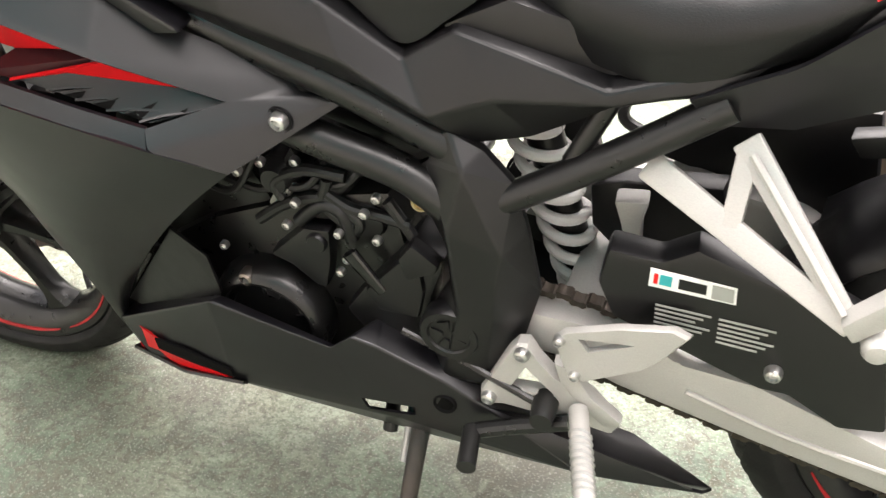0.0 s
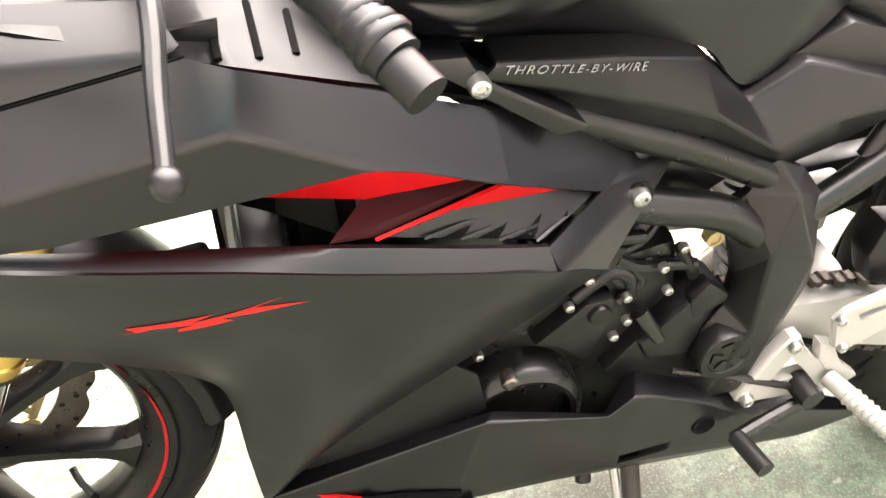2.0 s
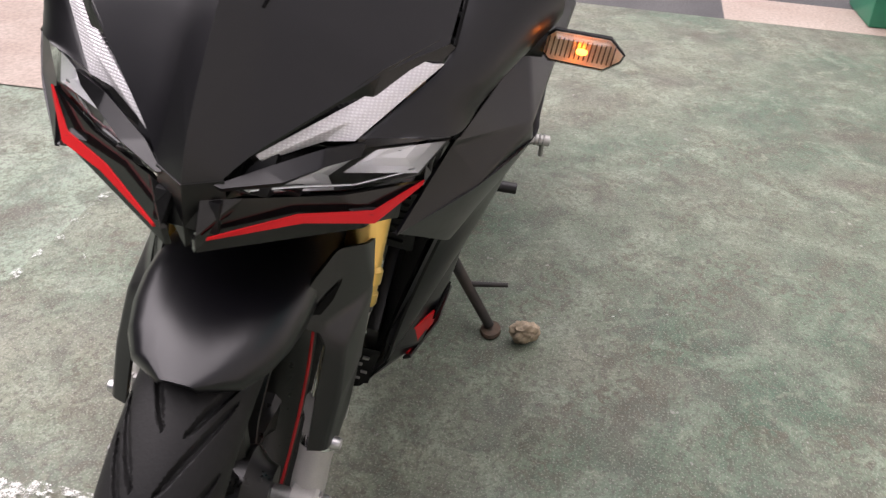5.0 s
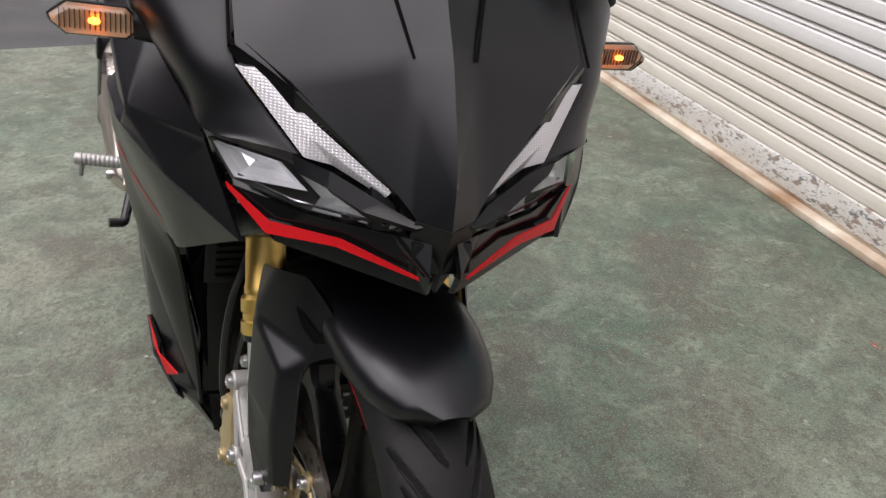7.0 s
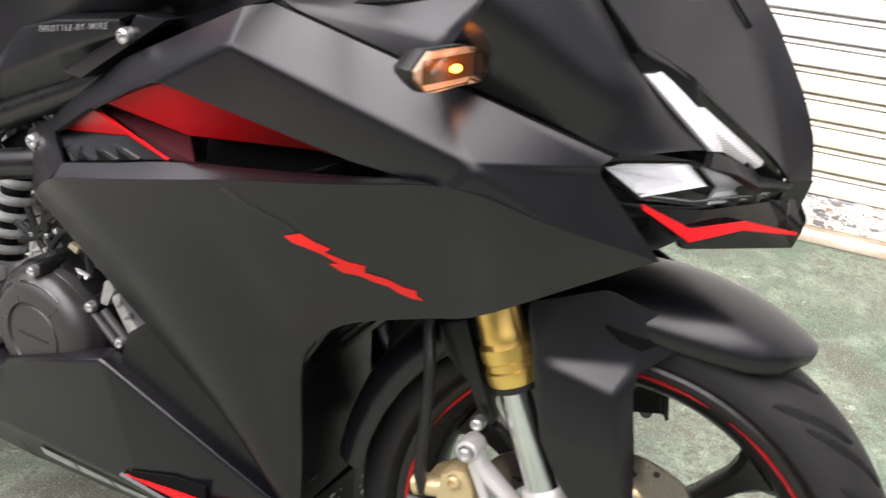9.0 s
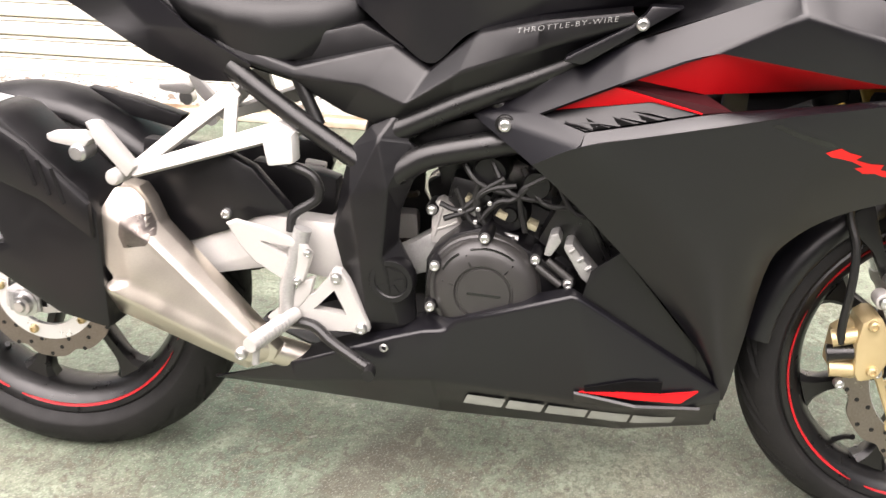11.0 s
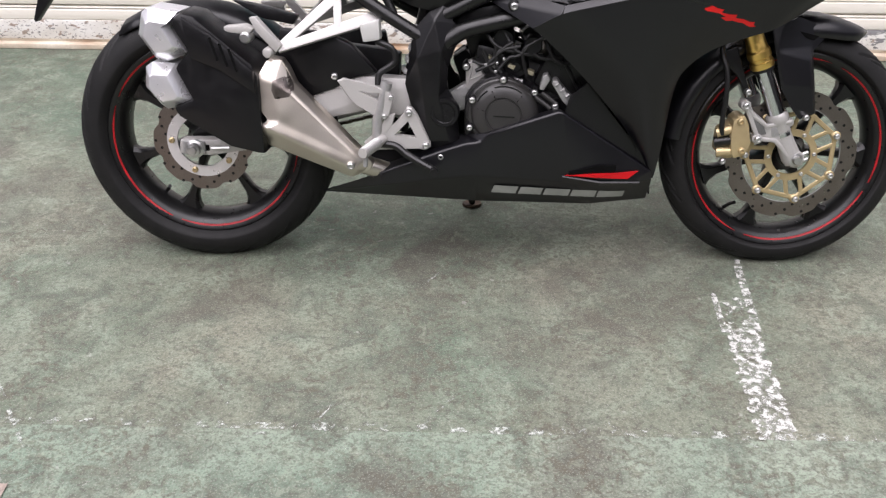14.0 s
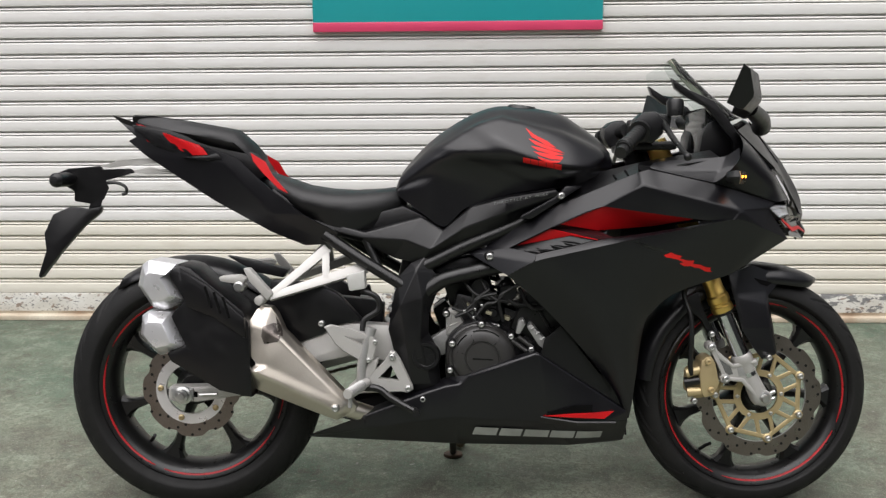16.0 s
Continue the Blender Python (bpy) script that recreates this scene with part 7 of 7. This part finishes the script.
for s in (-1, 1):
    part("adjuster_slot", prism([(-0.020, 0.294), (0.034, 0.294), (0.034, 0.308), (-0.020, 0.308)], s * 0.118, s * 0.1232, 0.001), GAP_SHADE, arm)
    part("adjuster_bolt", tube([(0.040, s * 0.124, 0.301), (0.085, s * 0.124, 0.303)], 0.004, 8, False), BOLT, arm)
    blk = part("axle_adjuster", prism([(-0.030, 0.284), (0.024, 0.285), (0.026, 0.317), (-0.030, 0.318)], s * 0.120, s * 0.128, 0.003), ALLOY, arm)
    part("axle_nut", lathe([(0.0, s * 0.146), (0.008, s * 0.146), (0.010, s * 0.142), (0.0155, s * 0.141), (0.0165, s * 0.132), (0.022, s * 0.130), (0.022, s * 0.12), (0.0, s * 0.12)], REAR, seg=18), BOLT, blk)
part("rear_axle", tube([(0, -0.12, 0.300), (0, 0.12, 0.300)], 0.012, 14, False), ALLOY, arm)
part("rear_caliper", prism([(0.045, 0.36), (0.095, 0.335), (0.115, 0.365), (0.080, 0.400), (0.050, 0.395)], -0.055, -0.105, 0.007), SATIN, bike, "black rear brake caliper")
guard = part("chain_guard", prism([(0.454, 0.539), (0.406, 0.534), (0.376, 0.555), (0.295, 0.526), (0.240, 0.514), (0.205, 0.497), (0.175, 0.379), (0.218, 0.372), (0.270, 0.402), (0.296, 0.402), (0.353, 0.423), (0.443, 0.458), (0.460, 0.497)], 0.105, 0.138, 0.006), PLASTIC, bike, "black rear hugger and chain guard with stickers")
label = [(0.414, 0.528), (0.337, 0.522), (0.335, 0.503), (0.414, 0.507)]
part("sticker", slab3([(x, 0.1395, z) for x, z in label], 0.001, 0.0), LABEL, guard, "white sticker", smooth=0)
for (u0, u1), mtl in (((0.05, 0.10), RED_MARK), ((0.12, 0.26), TEAL), ((0.34, 0.66), PLASTIC), ((0.72, 0.97), GREY_MARK)):
    a, b, c, d = (Vector((x, 0.1402, z)) for x, z in label)
    lo, hi = (0.22, 0.78) if mtl is not GREY_MARK else (0.1, 0.9)
    quad = [a.lerp(b, u).lerp(d.lerp(c, u), v) for u, v in ((u0, lo), (u1, lo), (u1, hi), (u0, hi))]
    part("print", slab3(quad, 0.0006, 0.0), mtl, guard, smooth=0)
small_print = [(0.407, 0.488), (0.293, 0.482), (0.291, 0.447), (0.405, 0.456)]
for r in range(6):
    for u0, u1 in ((0.02, 0.47), (0.53, 0.98)):
        a, b, c, d = (Vector((x, 0.1392, z)) for x, z in small_print)
        v0 = r / 6 + 0.04
        quad = [a.lerp(b, u).lerp(d.lerp(c, u), v) for u, v in ((u0, v0), (u1 - 0.06 * (r % 3), v0), (u1 - 0.06 * (r % 3), v0 + 0.07), (u0, v0 + 0.07))]
        part("print_bar", slab3(quad, 0.0006, 0.0), GREY_MARK, guard, smooth=0)
bolt(0.288, 0.142, 0.431, 0.0085, guard)
# rear hugger over the tyre
rings = []
for k in range(12):
    a = radians(38 + 82 * k / 11)
    rings.append([(0.334 * math.cos(a), 0.085 * v, 0.300 + (0.334 - 0.035 * abs(v) ** 3) * math.sin(a)) for v in (-1 + j / 4 for j in range(9))])
hug = part("rear_hugger", loft(rings, closed=False), PLASTIC, bike, "black rear tyre hugger")
m = hug.modifiers.new("thickness", "SOLIDIFY")
m.thickness = 0.004
part("hugger_side", prism([(0.237, 0.582), (0.346, 0.574), (0.399, 0.547), (0.452, 0.486), (0.397, 0.472), (0.353, 0.449), (0.286, 0.425), (0.259, 0.439), (0.220, 0.493)], -0.105, -0.130, 0.006), PLASTIC, hug)
part("hugger_fin", prism([(0.105, 0.633), (0.175, 0.619), (0.259, 0.596), (0.245, 0.576), (0.174, 0.591)], -0.05, -0.02, 0.003), PLASTIC, hug)
sw = [(0.356, 0.477)][0]
bolt(sw[0], -0.133, sw[1], 0.008, hug)
# shock absorber with white spring
s0, s1 = Vector((0.560, 0.0, 0.580)), Vector((0.475, 0.0, 0.340))
coil = []
for k in range(217):
    t = k / 216
    a = 2 * math.pi * 9.5 * t
    coil.append(s0.lerp(s1, t) + Vector((0.0262 * math.cos(a), 0.0262 * math.sin(a), 0)))
shock = part("shock_absorber", tube([s0 + Vector((0, 0, 0.04)), s1 - Vector((0, 0, 0.02))], 0.020, 16, False), SATIN, bike, "rear shock absorber with white spring")
part("spring", tube(coil, 0.0064, 10, False), WHITE, shock, "white coil spring")
# chain: two strands of links
links = part("chain", tube([(0.585, 0.098, 0.452), (0.02, 0.098, 0.372)], 0.004, 6, False), CHAIN, bike, "oily drive chain")
def link_row(p, q):
    p, q = Vector(p), Vector(q)
    n = int((q - p).length / 0.0159)
    first = None
    for k in range(n):
        c = p.lerp(q, (k + 0.5) / n)
        ang = math.atan2(q.z - p.z, q.x - p.x)
        m = Matrix.Translation(c + Vector((0, 0.004 * (k % 2), 0))) @ Matrix.Rotation(-ang, 4, "Y")
        if first is None and not link_mesh:
            own = prism([(-0.0088, -0.0022), (-0.0055, -0.0046), (0.0, -0.0030), (0.0055, -0.0046), (0.0088, -0.0022), (0.0088, 0.0022), (0.0055, 0.0046), (0.0, 0.0030), (-0.0055, 0.0046), (-0.0088, 0.0022)], -0.007, 0.007, 0.0)
            ob = part("link", own, CHAIN, links)
            ob.matrix_basis = m
            link_mesh.append(ob)
            first = ob
        else:
            again(link_mesh[0], m, links)
link_mesh = []
link_row((0.60, 0.098, 0.455), (0.02, 0.098, 0.372))
link_row((0.60, 0.098, 0.375), (0.02, 0.098, 0.228))
part("rear_sprocket", lathe([(0.050, 0.094), (0.072, 0.094), (0.074, 0.098), (0.072, 0.102), (0.050, 0.102)], REAR, seg=48, closed=True), DISC, rear_wheel)

# rear set brackets, pegs, levers
for s in (-1, 1):
    tri_pts = [(0.515, 0.407), (0.520, 0.414), (0.531, 0.412), (0.541, 0.397), (0.569, 0.335), (0.569, 0.322), (0.556, 0.315), (0.544, 0.318), (0.450, 0.314), (0.426, 0.310), (0.419, 0.325), (0.452, 0.361), (0.489, 0.375), (0.509, 0.397)]
    hole = [(0.521, 0.382), (0.538, 0.345), (0.488, 0.350)]
    br = part("foot_bracket", holed(tri_pts, hole, s * 0.140, s * 0.156), SILVER, bike, "silver cast foot-peg bracket")
    heel = [(0.368, 0.474), (0.382, 0.480), (0.431, 0.470), (0.484, 0.450), (0.494, 0.437), (0.479, 0.394), (0.462, 0.386), (0.407, 0.419), (0.390, 0.438)]
    part("heel_guard", holed(heel, [(0.416, 0.452), (0.470, 0.446), (0.459, 0.430)], s * 0.156, s * 0.164), SILVER, br, "silver heel guard plate")
    part("bracket_web", prism([(0.471, 0.392), (0.493, 0.400), (0.484, 0.372), (0.469, 0.353), (0.434, 0.320), (0.416, 0.331), (0.451, 0.360)], s * 0.142, s * 0.158, 0.004), SILVER, br)
    for px, py in ([(0.525, 0.402), (0.559, 0.327)]):
        bolt(px, s * 0.158, py, 0.0085, br)
    for px, py in ([(0.488, 0.439), (0.470, 0.396)]):
        bolt(px, s * 0.166, py, 0.006, br)
    peg = part("foot_peg", tube([(0.462, s * 0.160, 0.342), (0.449, s * 0.215, 0.341), (0.436, s * 0.268, 0.340)], 0.0105, 14, False), SILVER, br, "ribbed silver foot peg")
    for k in range(9):
        t = 0.30 + 0.075 * k
        p = Vector((0.462 - 0.026 * t, s * (0.160 + 0.108 * t), 0.342 - 0.002 * t))
        part("peg_ring", lathe([(0.0108, -0.0022), (0.0128, 0.0), (0.0108, 0.0022), (0.009, 0.0)], Matrix.Translation(p), "y", 14, closed=True), ALLOY, br)
    part("peg_feeler", tube([(0.441, s * 0.255, 0.336), (0.438, s * 0.258, 0.308)], 0.005, 10, False), ALLOY, br)
    # passenger peg hanger: two bars that meet at the peg, tied by a web
    shift = 0.0 if s < 0 else -0.021
    top, rear, low = Vector((0.377 + shift, s * 0.113, 0.656)), Vector((0.468 + 1.7 * shift, s * 0.117, 0.611 - 0.5 * shift)), Vector((0.252, s * 0.198, 0.553))
    facing = (top - low).cross(rear - low).normalized()

    def bar(p, q, wide_p, wide_q, thick):
        side = (q - p).cross(facing).normalized()
        return slab3([p + side * wide_p, q + side * wide_q, q - side * wide_q, p - side * wide_p], thick, 0.003)

    foot_v = Vector((0.232, s * 0.200, 0.545))
    up = part("peg_hanger", bar(top, low, 0.0125, 0.0085, 0.014), SILVER, bike, "silver triangular passenger peg hanger")
    part("lower_arm", bar(rear, low, 0.0135, 0.0090, 0.013), SILVER, up)
    part("arm_web", bar(top.lerp(low, 0.04), rear.lerp(low, 0.42), 0.0095, 0.0085, 0.011), SILVER, up)
    part("arm_rib", tube([top.lerp(low, 0.08) + facing * 0.007, top.lerp(low, 0.92) + facing * 0.006], 0.0035, 8, False), SILVER, up)
    part("hanger_lug", lathe([(0.0, s * 0.215), (0.009, s * 0.213), (0.0115, s * 0.209), (0.0115, s * 0.178), (0.0, s * 0.178)], (foot_v.x, 0, foot_v.z), seg=20), SILVER, up)
    part("passenger_peg", prism([(0.142, 0.603), (0.189, 0.606), (0.207, 0.597), (0.196, 0.584), (0.152, 0.590), (0.143, 0.593)], s * 0.188, s * 0.214, 0.004), SILVER, up)
    part("peg_arm", prism([(0.197, 0.620), (0.213, 0.621), (0.263, 0.560), (0.250, 0.544), (0.210, 0.590)], s * 0.186, s * 0.206, 0.004), SILVER, up)
    pp = (0.189, 0.579)
    part("peg_end", lathe([(0.0, s * 0.222), (0.009, s * 0.222), (0.0125, s * 0.218), (0.0125, s * 0.190), (0.0, s * 0.190)], (pp[0], 0, pp[1]), seg=20), BOLT, up)
# rear brake master cylinder, reservoir and pedal on the right; shift pedal on the left
part("brake_reservoir", prism([(0.423, 0.593), (0.467, 0.603), (0.468, 0.561), (0.429, 0.555)], -0.115, -0.146, 0.005), CLOUDY, bike, "translucent brake fluid reservoir")
part("reservoir_hose", tube([(0.455, -0.128, 0.555), (0.490, -0.130, 0.540), (0.495, -0.130, 0.510), (0.460, -0.135, 0.485), (0.455, -0.14, 0.46)], 0.007, 10), HOSE, bike)
part("master_cylinder", tube([(0.478, -0.150, 0.470), (0.452, -0.158, 0.385), (0.446, -0.158, 0.335)], (0.013, 0.010), 14, False), ALLOY, bike, "rear brake master cylinder")
part("brake_pedal", tube([(0.455, -0.160, 0.330), (0.490, -0.165, 0.328), (0.518, -0.172, 0.309), (0.563, -0.182, 0.286), (0.578, -0.188, 0.280), (0.582, -0.212, 0.281)], 0.0085, 10), SATIN, bike, "black brake pedal")
shift = part("shift_pedal", tube([(0.470, 0.165, 0.325), (0.53, 0.172, 0.305), (0.575, 0.180, 0.290)], 0.009, 10), SATIN, bike, "black shift pedal with rubber toe piece")
part("toe_rubber", tube([(0.572, 0.178, 0.292), (0.565, 0.228, 0.292)], 0.0105, 14, False), HOSE, shift)
part("shift_rod", tube([(0.500, 0.160, 0.335), (0.58, 0.150, 0.36), (0.66, 0.145, 0.385)], 0.0045, 8, False), SATIN, shift)
part("pivot_boot", lathe([(0.0, 0.185), (0.012, 0.185), (0.014, 0.165), (0.014, 0.15), (0.0, 0.15)], (0.497, 0, 0.338), seg=16), HOSE, shift)

# exhaust: brushed heat plate, black wrap, twin silver tips
muffler = part("exhaust", prism([(0.049, 0.636), (0.078, 0.627), (0.196, 0.524), (0.208, 0.495), (0.204, 0.316), (0.125, 0.334), (0.014, 0.403), (0.001, 0.427), (0.051, 0.442), (0.019, 0.514), (0.056, 0.549), (0.021, 0.614)], -0.120, -0.222, 0.014), PLASTIC, bike, "black exhaust silencer with brushed steel cover and twin silver tips")
part("wrap_ridge", prism([(0.054, 0.628), (0.118, 0.588), (0.201, 0.510), (0.201, 0.457), (0.128, 0.510), (0.063, 0.536)], -0.215, -0.230, 0.008), PLASTIC, muffler)
# gloss-black films laid on for the shade inside the wrap's slots
for k in range(3):
    a = [(0.111, 0.582), (0.131, 0.569), (0.151, 0.558)][k]
    part("slot", slab3([(a[0], -0.2305, a[1]), (a[0] + 0.006, -0.2305, a[1] + 0.001), (a[0] + 0.018, -0.2312, a[1] - 0.048), (a[0] + 0.013, -0.2312, a[1] - 0.050)], 0.001, 0.0), GLOSS, muffler, smooth=0)
for nm, shape in (("upper", [(-0.045, 0.632), (-0.028, 0.643), (0.040, 0.632), (0.014, 0.617), (0.051, 0.549), (0.036, 0.537), (0.000, 0.524), (-0.027, 0.531), (-0.059, 0.584)]), ("lower", [(-0.055, 0.512), (-0.038, 0.523), (0.000, 0.521), (0.015, 0.519), (0.046, 0.437), (0.031, 0.425), (-0.019, 0.416), (-0.032, 0.427), (-0.062, 0.467)])):
    tip = part(nm + "_tip", prism(shape, -0.128, -0.200, 0.002), SATIN_TIP, muffler, "silver %s exhaust tip" % nm)
    part("tip_face", prism(shape, -0.199, -0.228, 0.0020, 0.42), SATIN_TIP, tip)
plate_pts = [(0.226, 0.529), (0.251, 0.525), (0.263, 0.507), (0.277, 0.470), (0.439, 0.290), (0.432, 0.274), (0.388, 0.255), (0.203, 0.333), (0.194, 0.349), (0.194, 0.384), (0.219, 0.396), (0.197, 0.426), (0.199, 0.488)]
part("heat_plate_back", prism(plate_pts, -0.150, -0.180, 0.004), STEEL, muffler)
flat_pts = {"o%d" % (k + 1): (x, w, z) for k, ((x, z), w) in enumerate(zip(plate_pts, (0.196, 0.192, 0.188, 0.180, 0.168, 0.170, 0.178, 0.190, 0.200, 0.210, 0.216, 0.212, 0.208)))}
flat_pts.update({"i%d" % (k + 1): (x, w, z) for k, ((x, z), w) in enumerate(zip([(0.238, 0.484), (0.273, 0.463), (0.415, 0.301), (0.212, 0.384), (0.404, 0.278), (0.244, 0.395)], (0.218, 0.208, 0.192, 0.230, 0.202, 0.220)))})
steel = part("heat_plate", shell(flat_pts, ["o13 o1 i1", "o1 o2 i1", "o2 o3 o4 i2 i1", "i2 o4 o5 i3", "i1 i2 i3 i6", "o13 i1 i6 o12", "o12 i6 o11", "o10 o11 i6 i4", "i4 i6 i3 i5", "i4 i5 o7 o8", "o10 i4 o8 o9", "i3 o5 o6 i5", "i5 o6 o7"], -1, 0.012, 0.006), STEEL, muffler, "brushed steel heat plate", smooth=16)
# flat film of darker steel, painted for the shade in the pressed recess
decal("plate_recess", skin(steel), -1, [(0.238, 0.486), (0.268, 0.494), (0.279, 0.461), (0.270, 0.449), (0.240, 0.446), (0.234, 0.464)], DISC, muffler, "darker film painted for the shade of a pressed recess", 0.0012)
ex = [(0.393, 0.291)][0]
bolt(ex[0], -0.204, ex[1], 0.0095, muffler)
part("header_pipe", tube([(0.40, -0.15, 0.28), (0.52, -0.10, 0.235), (0.75, -0.05, 0.225), (0.95, -0.04, 0.26), (1.01, -0.04, 0.40)], 0.022, 16), STEEL, bike, "steel exhaust header pipe")

# handlebars, levers, switches
for s in (-1, 1):
    bar = part("handlebar", tube([(1.120, s * 0.115, 0.918), (1.090, s * 0.175, 0.905), (1.030, s * 0.288, 0.862)], 0.0150, 16, False), HOSE, bike, "clip-on handlebar with black rubber grip")
    part("bar_end", lathe([(0.0, -0.016), (0.0085, -0.016), (0.0125, -0.011), (0.0125, 0.012), (0.0, 0.012)], look((1.026, s * 0.298, 0.857), (1.090, s * 0.175, 0.905)), "z", 20), HOSE, bar)
    for d in (0.10, 0.16, 0.24, 0.45, 0.55, 0.65, 0.75, 0.85):
        p = Vector((1.028, s * 0.288, 0.861)).lerp(Vector((1.090, s * 0.175, 0.905)), d)
        rr = 0.0180 if d < 0.12 else 0.0166 if d < 0.3 else 0.0158
        part("grip_ring", lathe([(0.0142, -0.0035), (rr - 0.001, -0.0035), (rr, -0.002), (rr, 0.002), (rr - 0.001, 0.0035), (0.0142, 0.0035)], look(p, (1.090, s * 0.175, 0.905)), "z", 18, closed=True), HOSE, bar)
    part("grip_flange", lathe([(0.015, -0.004), (0.024, -0.004), (0.024, 0.004), (0.015, 0.004)], look((1.084, s * 0.186, 0.901), (1.022, s * 0.298, 0.857)), "z", 20, closed=True), HOSE, bar)
    part("switch_box", prism([(1.070, 0.900), (1.082, 0.878), (1.112, 0.874), (1.138, 0.895), (1.140, 0.925), (1.122, 0.945), (1.090, 0.942), (1.072, 0.925)], s * 0.128, s * 0.178, 0.009), PLASTIC, bar)
    part("lever", tube([(1.142, s * 0.130, 0.925), (1.140, s * 0.18, 0.912), (1.140, s * 0.244, 0.886), (1.146, s * 0.290, 0.863), (1.150, s * 0.328, 0.845)], (0.0075, 0.0048), 10), SATIN, bar, "black lever with ball end")
    own = bmesh.new()
    bmesh.ops.create_uvsphere(own, u_segments=16, v_segments=10, radius=0.0085, matrix=Matrix.Translation((1.150, s * 0.333, 0.842)))
    part("lever_ball", own, SATIN, bar)
    part("lever_perch", prism([(1.118, 0.905), (1.160, 0.905), (1.166, 0.935), (1.130, 0.945)], s * 0.100, s * 0.136, 0.006), SATIN, bar)
part("brake_fluid_cup", lathe([(0.0, 0.0), (0.018, 0.0), (0.019, 0.030), (0.016, 0.036), (0.0, 0.036)], (1.172, -0.135, 0.935), "z", 24), SATIN, bike)
part("ignition", lathe([(0.0, 0.0), (0.018, 0.0), (0.018, 0.020), (0.0, 0.022)], (1.10, 0, 0.880), "z", 20), SATIN, bike)

# side stand
low_w = BIKE.inverted() @ Vector((0.645, 0.252, 0.004))
leg0 = Vector((0.640, 0.085, 0.255))
stand = part("side_stand", tube([leg0, leg0.lerp(low_w, 0.5), low_w + Vector((0, -0.004, 0.010))], (0.0125, 0.0095), 14, False), STAND, bike, "black side stand, its worn foot on the floor")
foot = lathe([(0.0, 0.0), (0.026, 0.0), (0.029, 0.003), (0.027, 0.009), (0.0, 0.011)], (0, 0, 0), "z", 24)
bmesh.ops.transform(foot, matrix=BIKE.inverted() @ pose(0.645, 0.252, 0.0005) @ Matrix.Diagonal((0.95, 0.68, 1, 1)), verts=foot.verts)
part("stand_foot", foot, RUST, stand, "rusty stand foot")
mid = leg0.lerp(low_w, 0.60)
part("stand_tab", tube([mid, mid + Vector((-0.025, 0.075, 0.004))], (0.0055, 0.0045), 10, False), STAND, stand)
part("stand_spring", tube([leg0 + Vector((0.02, -0.01, -0.01)), leg0.lerp(low_w, 0.45) + Vector((0.016, -0.006, 0))], 0.006, 10, False), ALLOY, stand)
part("stand_mount", prism([(0.60, 0.235), (0.68, 0.235), (0.68, 0.285), (0.60, 0.285)], 0.06, 0.10, 0.005), SATIN, stand)
part("stand_switch", tube([(0.70, 0.09, 0.20), (0.70, 0.11, 0.165)], 0.010, 12, False), HOSE, bike)

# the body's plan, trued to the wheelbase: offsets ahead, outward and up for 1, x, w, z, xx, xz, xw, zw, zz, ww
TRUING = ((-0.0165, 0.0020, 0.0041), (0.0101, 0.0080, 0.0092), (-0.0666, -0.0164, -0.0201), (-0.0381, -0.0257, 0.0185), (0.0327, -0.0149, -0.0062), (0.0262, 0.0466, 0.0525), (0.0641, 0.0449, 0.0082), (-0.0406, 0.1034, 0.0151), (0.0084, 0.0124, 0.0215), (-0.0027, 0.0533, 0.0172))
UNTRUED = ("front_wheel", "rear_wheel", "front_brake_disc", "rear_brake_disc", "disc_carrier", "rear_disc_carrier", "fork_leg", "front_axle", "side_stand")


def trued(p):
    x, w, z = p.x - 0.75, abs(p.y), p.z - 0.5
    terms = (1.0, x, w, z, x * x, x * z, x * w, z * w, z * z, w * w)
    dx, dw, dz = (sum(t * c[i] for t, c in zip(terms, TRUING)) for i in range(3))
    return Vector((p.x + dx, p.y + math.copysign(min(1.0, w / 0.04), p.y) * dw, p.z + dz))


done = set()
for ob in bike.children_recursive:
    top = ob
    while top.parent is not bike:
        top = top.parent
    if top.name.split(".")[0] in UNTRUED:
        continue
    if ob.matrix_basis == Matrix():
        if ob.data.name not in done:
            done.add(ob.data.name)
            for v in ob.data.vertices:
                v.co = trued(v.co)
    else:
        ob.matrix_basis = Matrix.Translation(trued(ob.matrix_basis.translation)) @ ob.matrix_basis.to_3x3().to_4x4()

# the steered parts turn together
STEERED = ("front_wheel", "front_brake_disc", "disc_carrier", "fork_leg", "front_axle", "lower_clamp", "upper_clamp", "caliper_bracket", "brake_caliper", "hose_bracket", "brake_hose", "front_mudguard", "handlebar", "brake_fluid_cup", "ignition")
for ob in list(bike.children):
    if ob.name.split(".")[0] in STEERED:
        ob.matrix_basis = STEER @ ob.matrix_basis
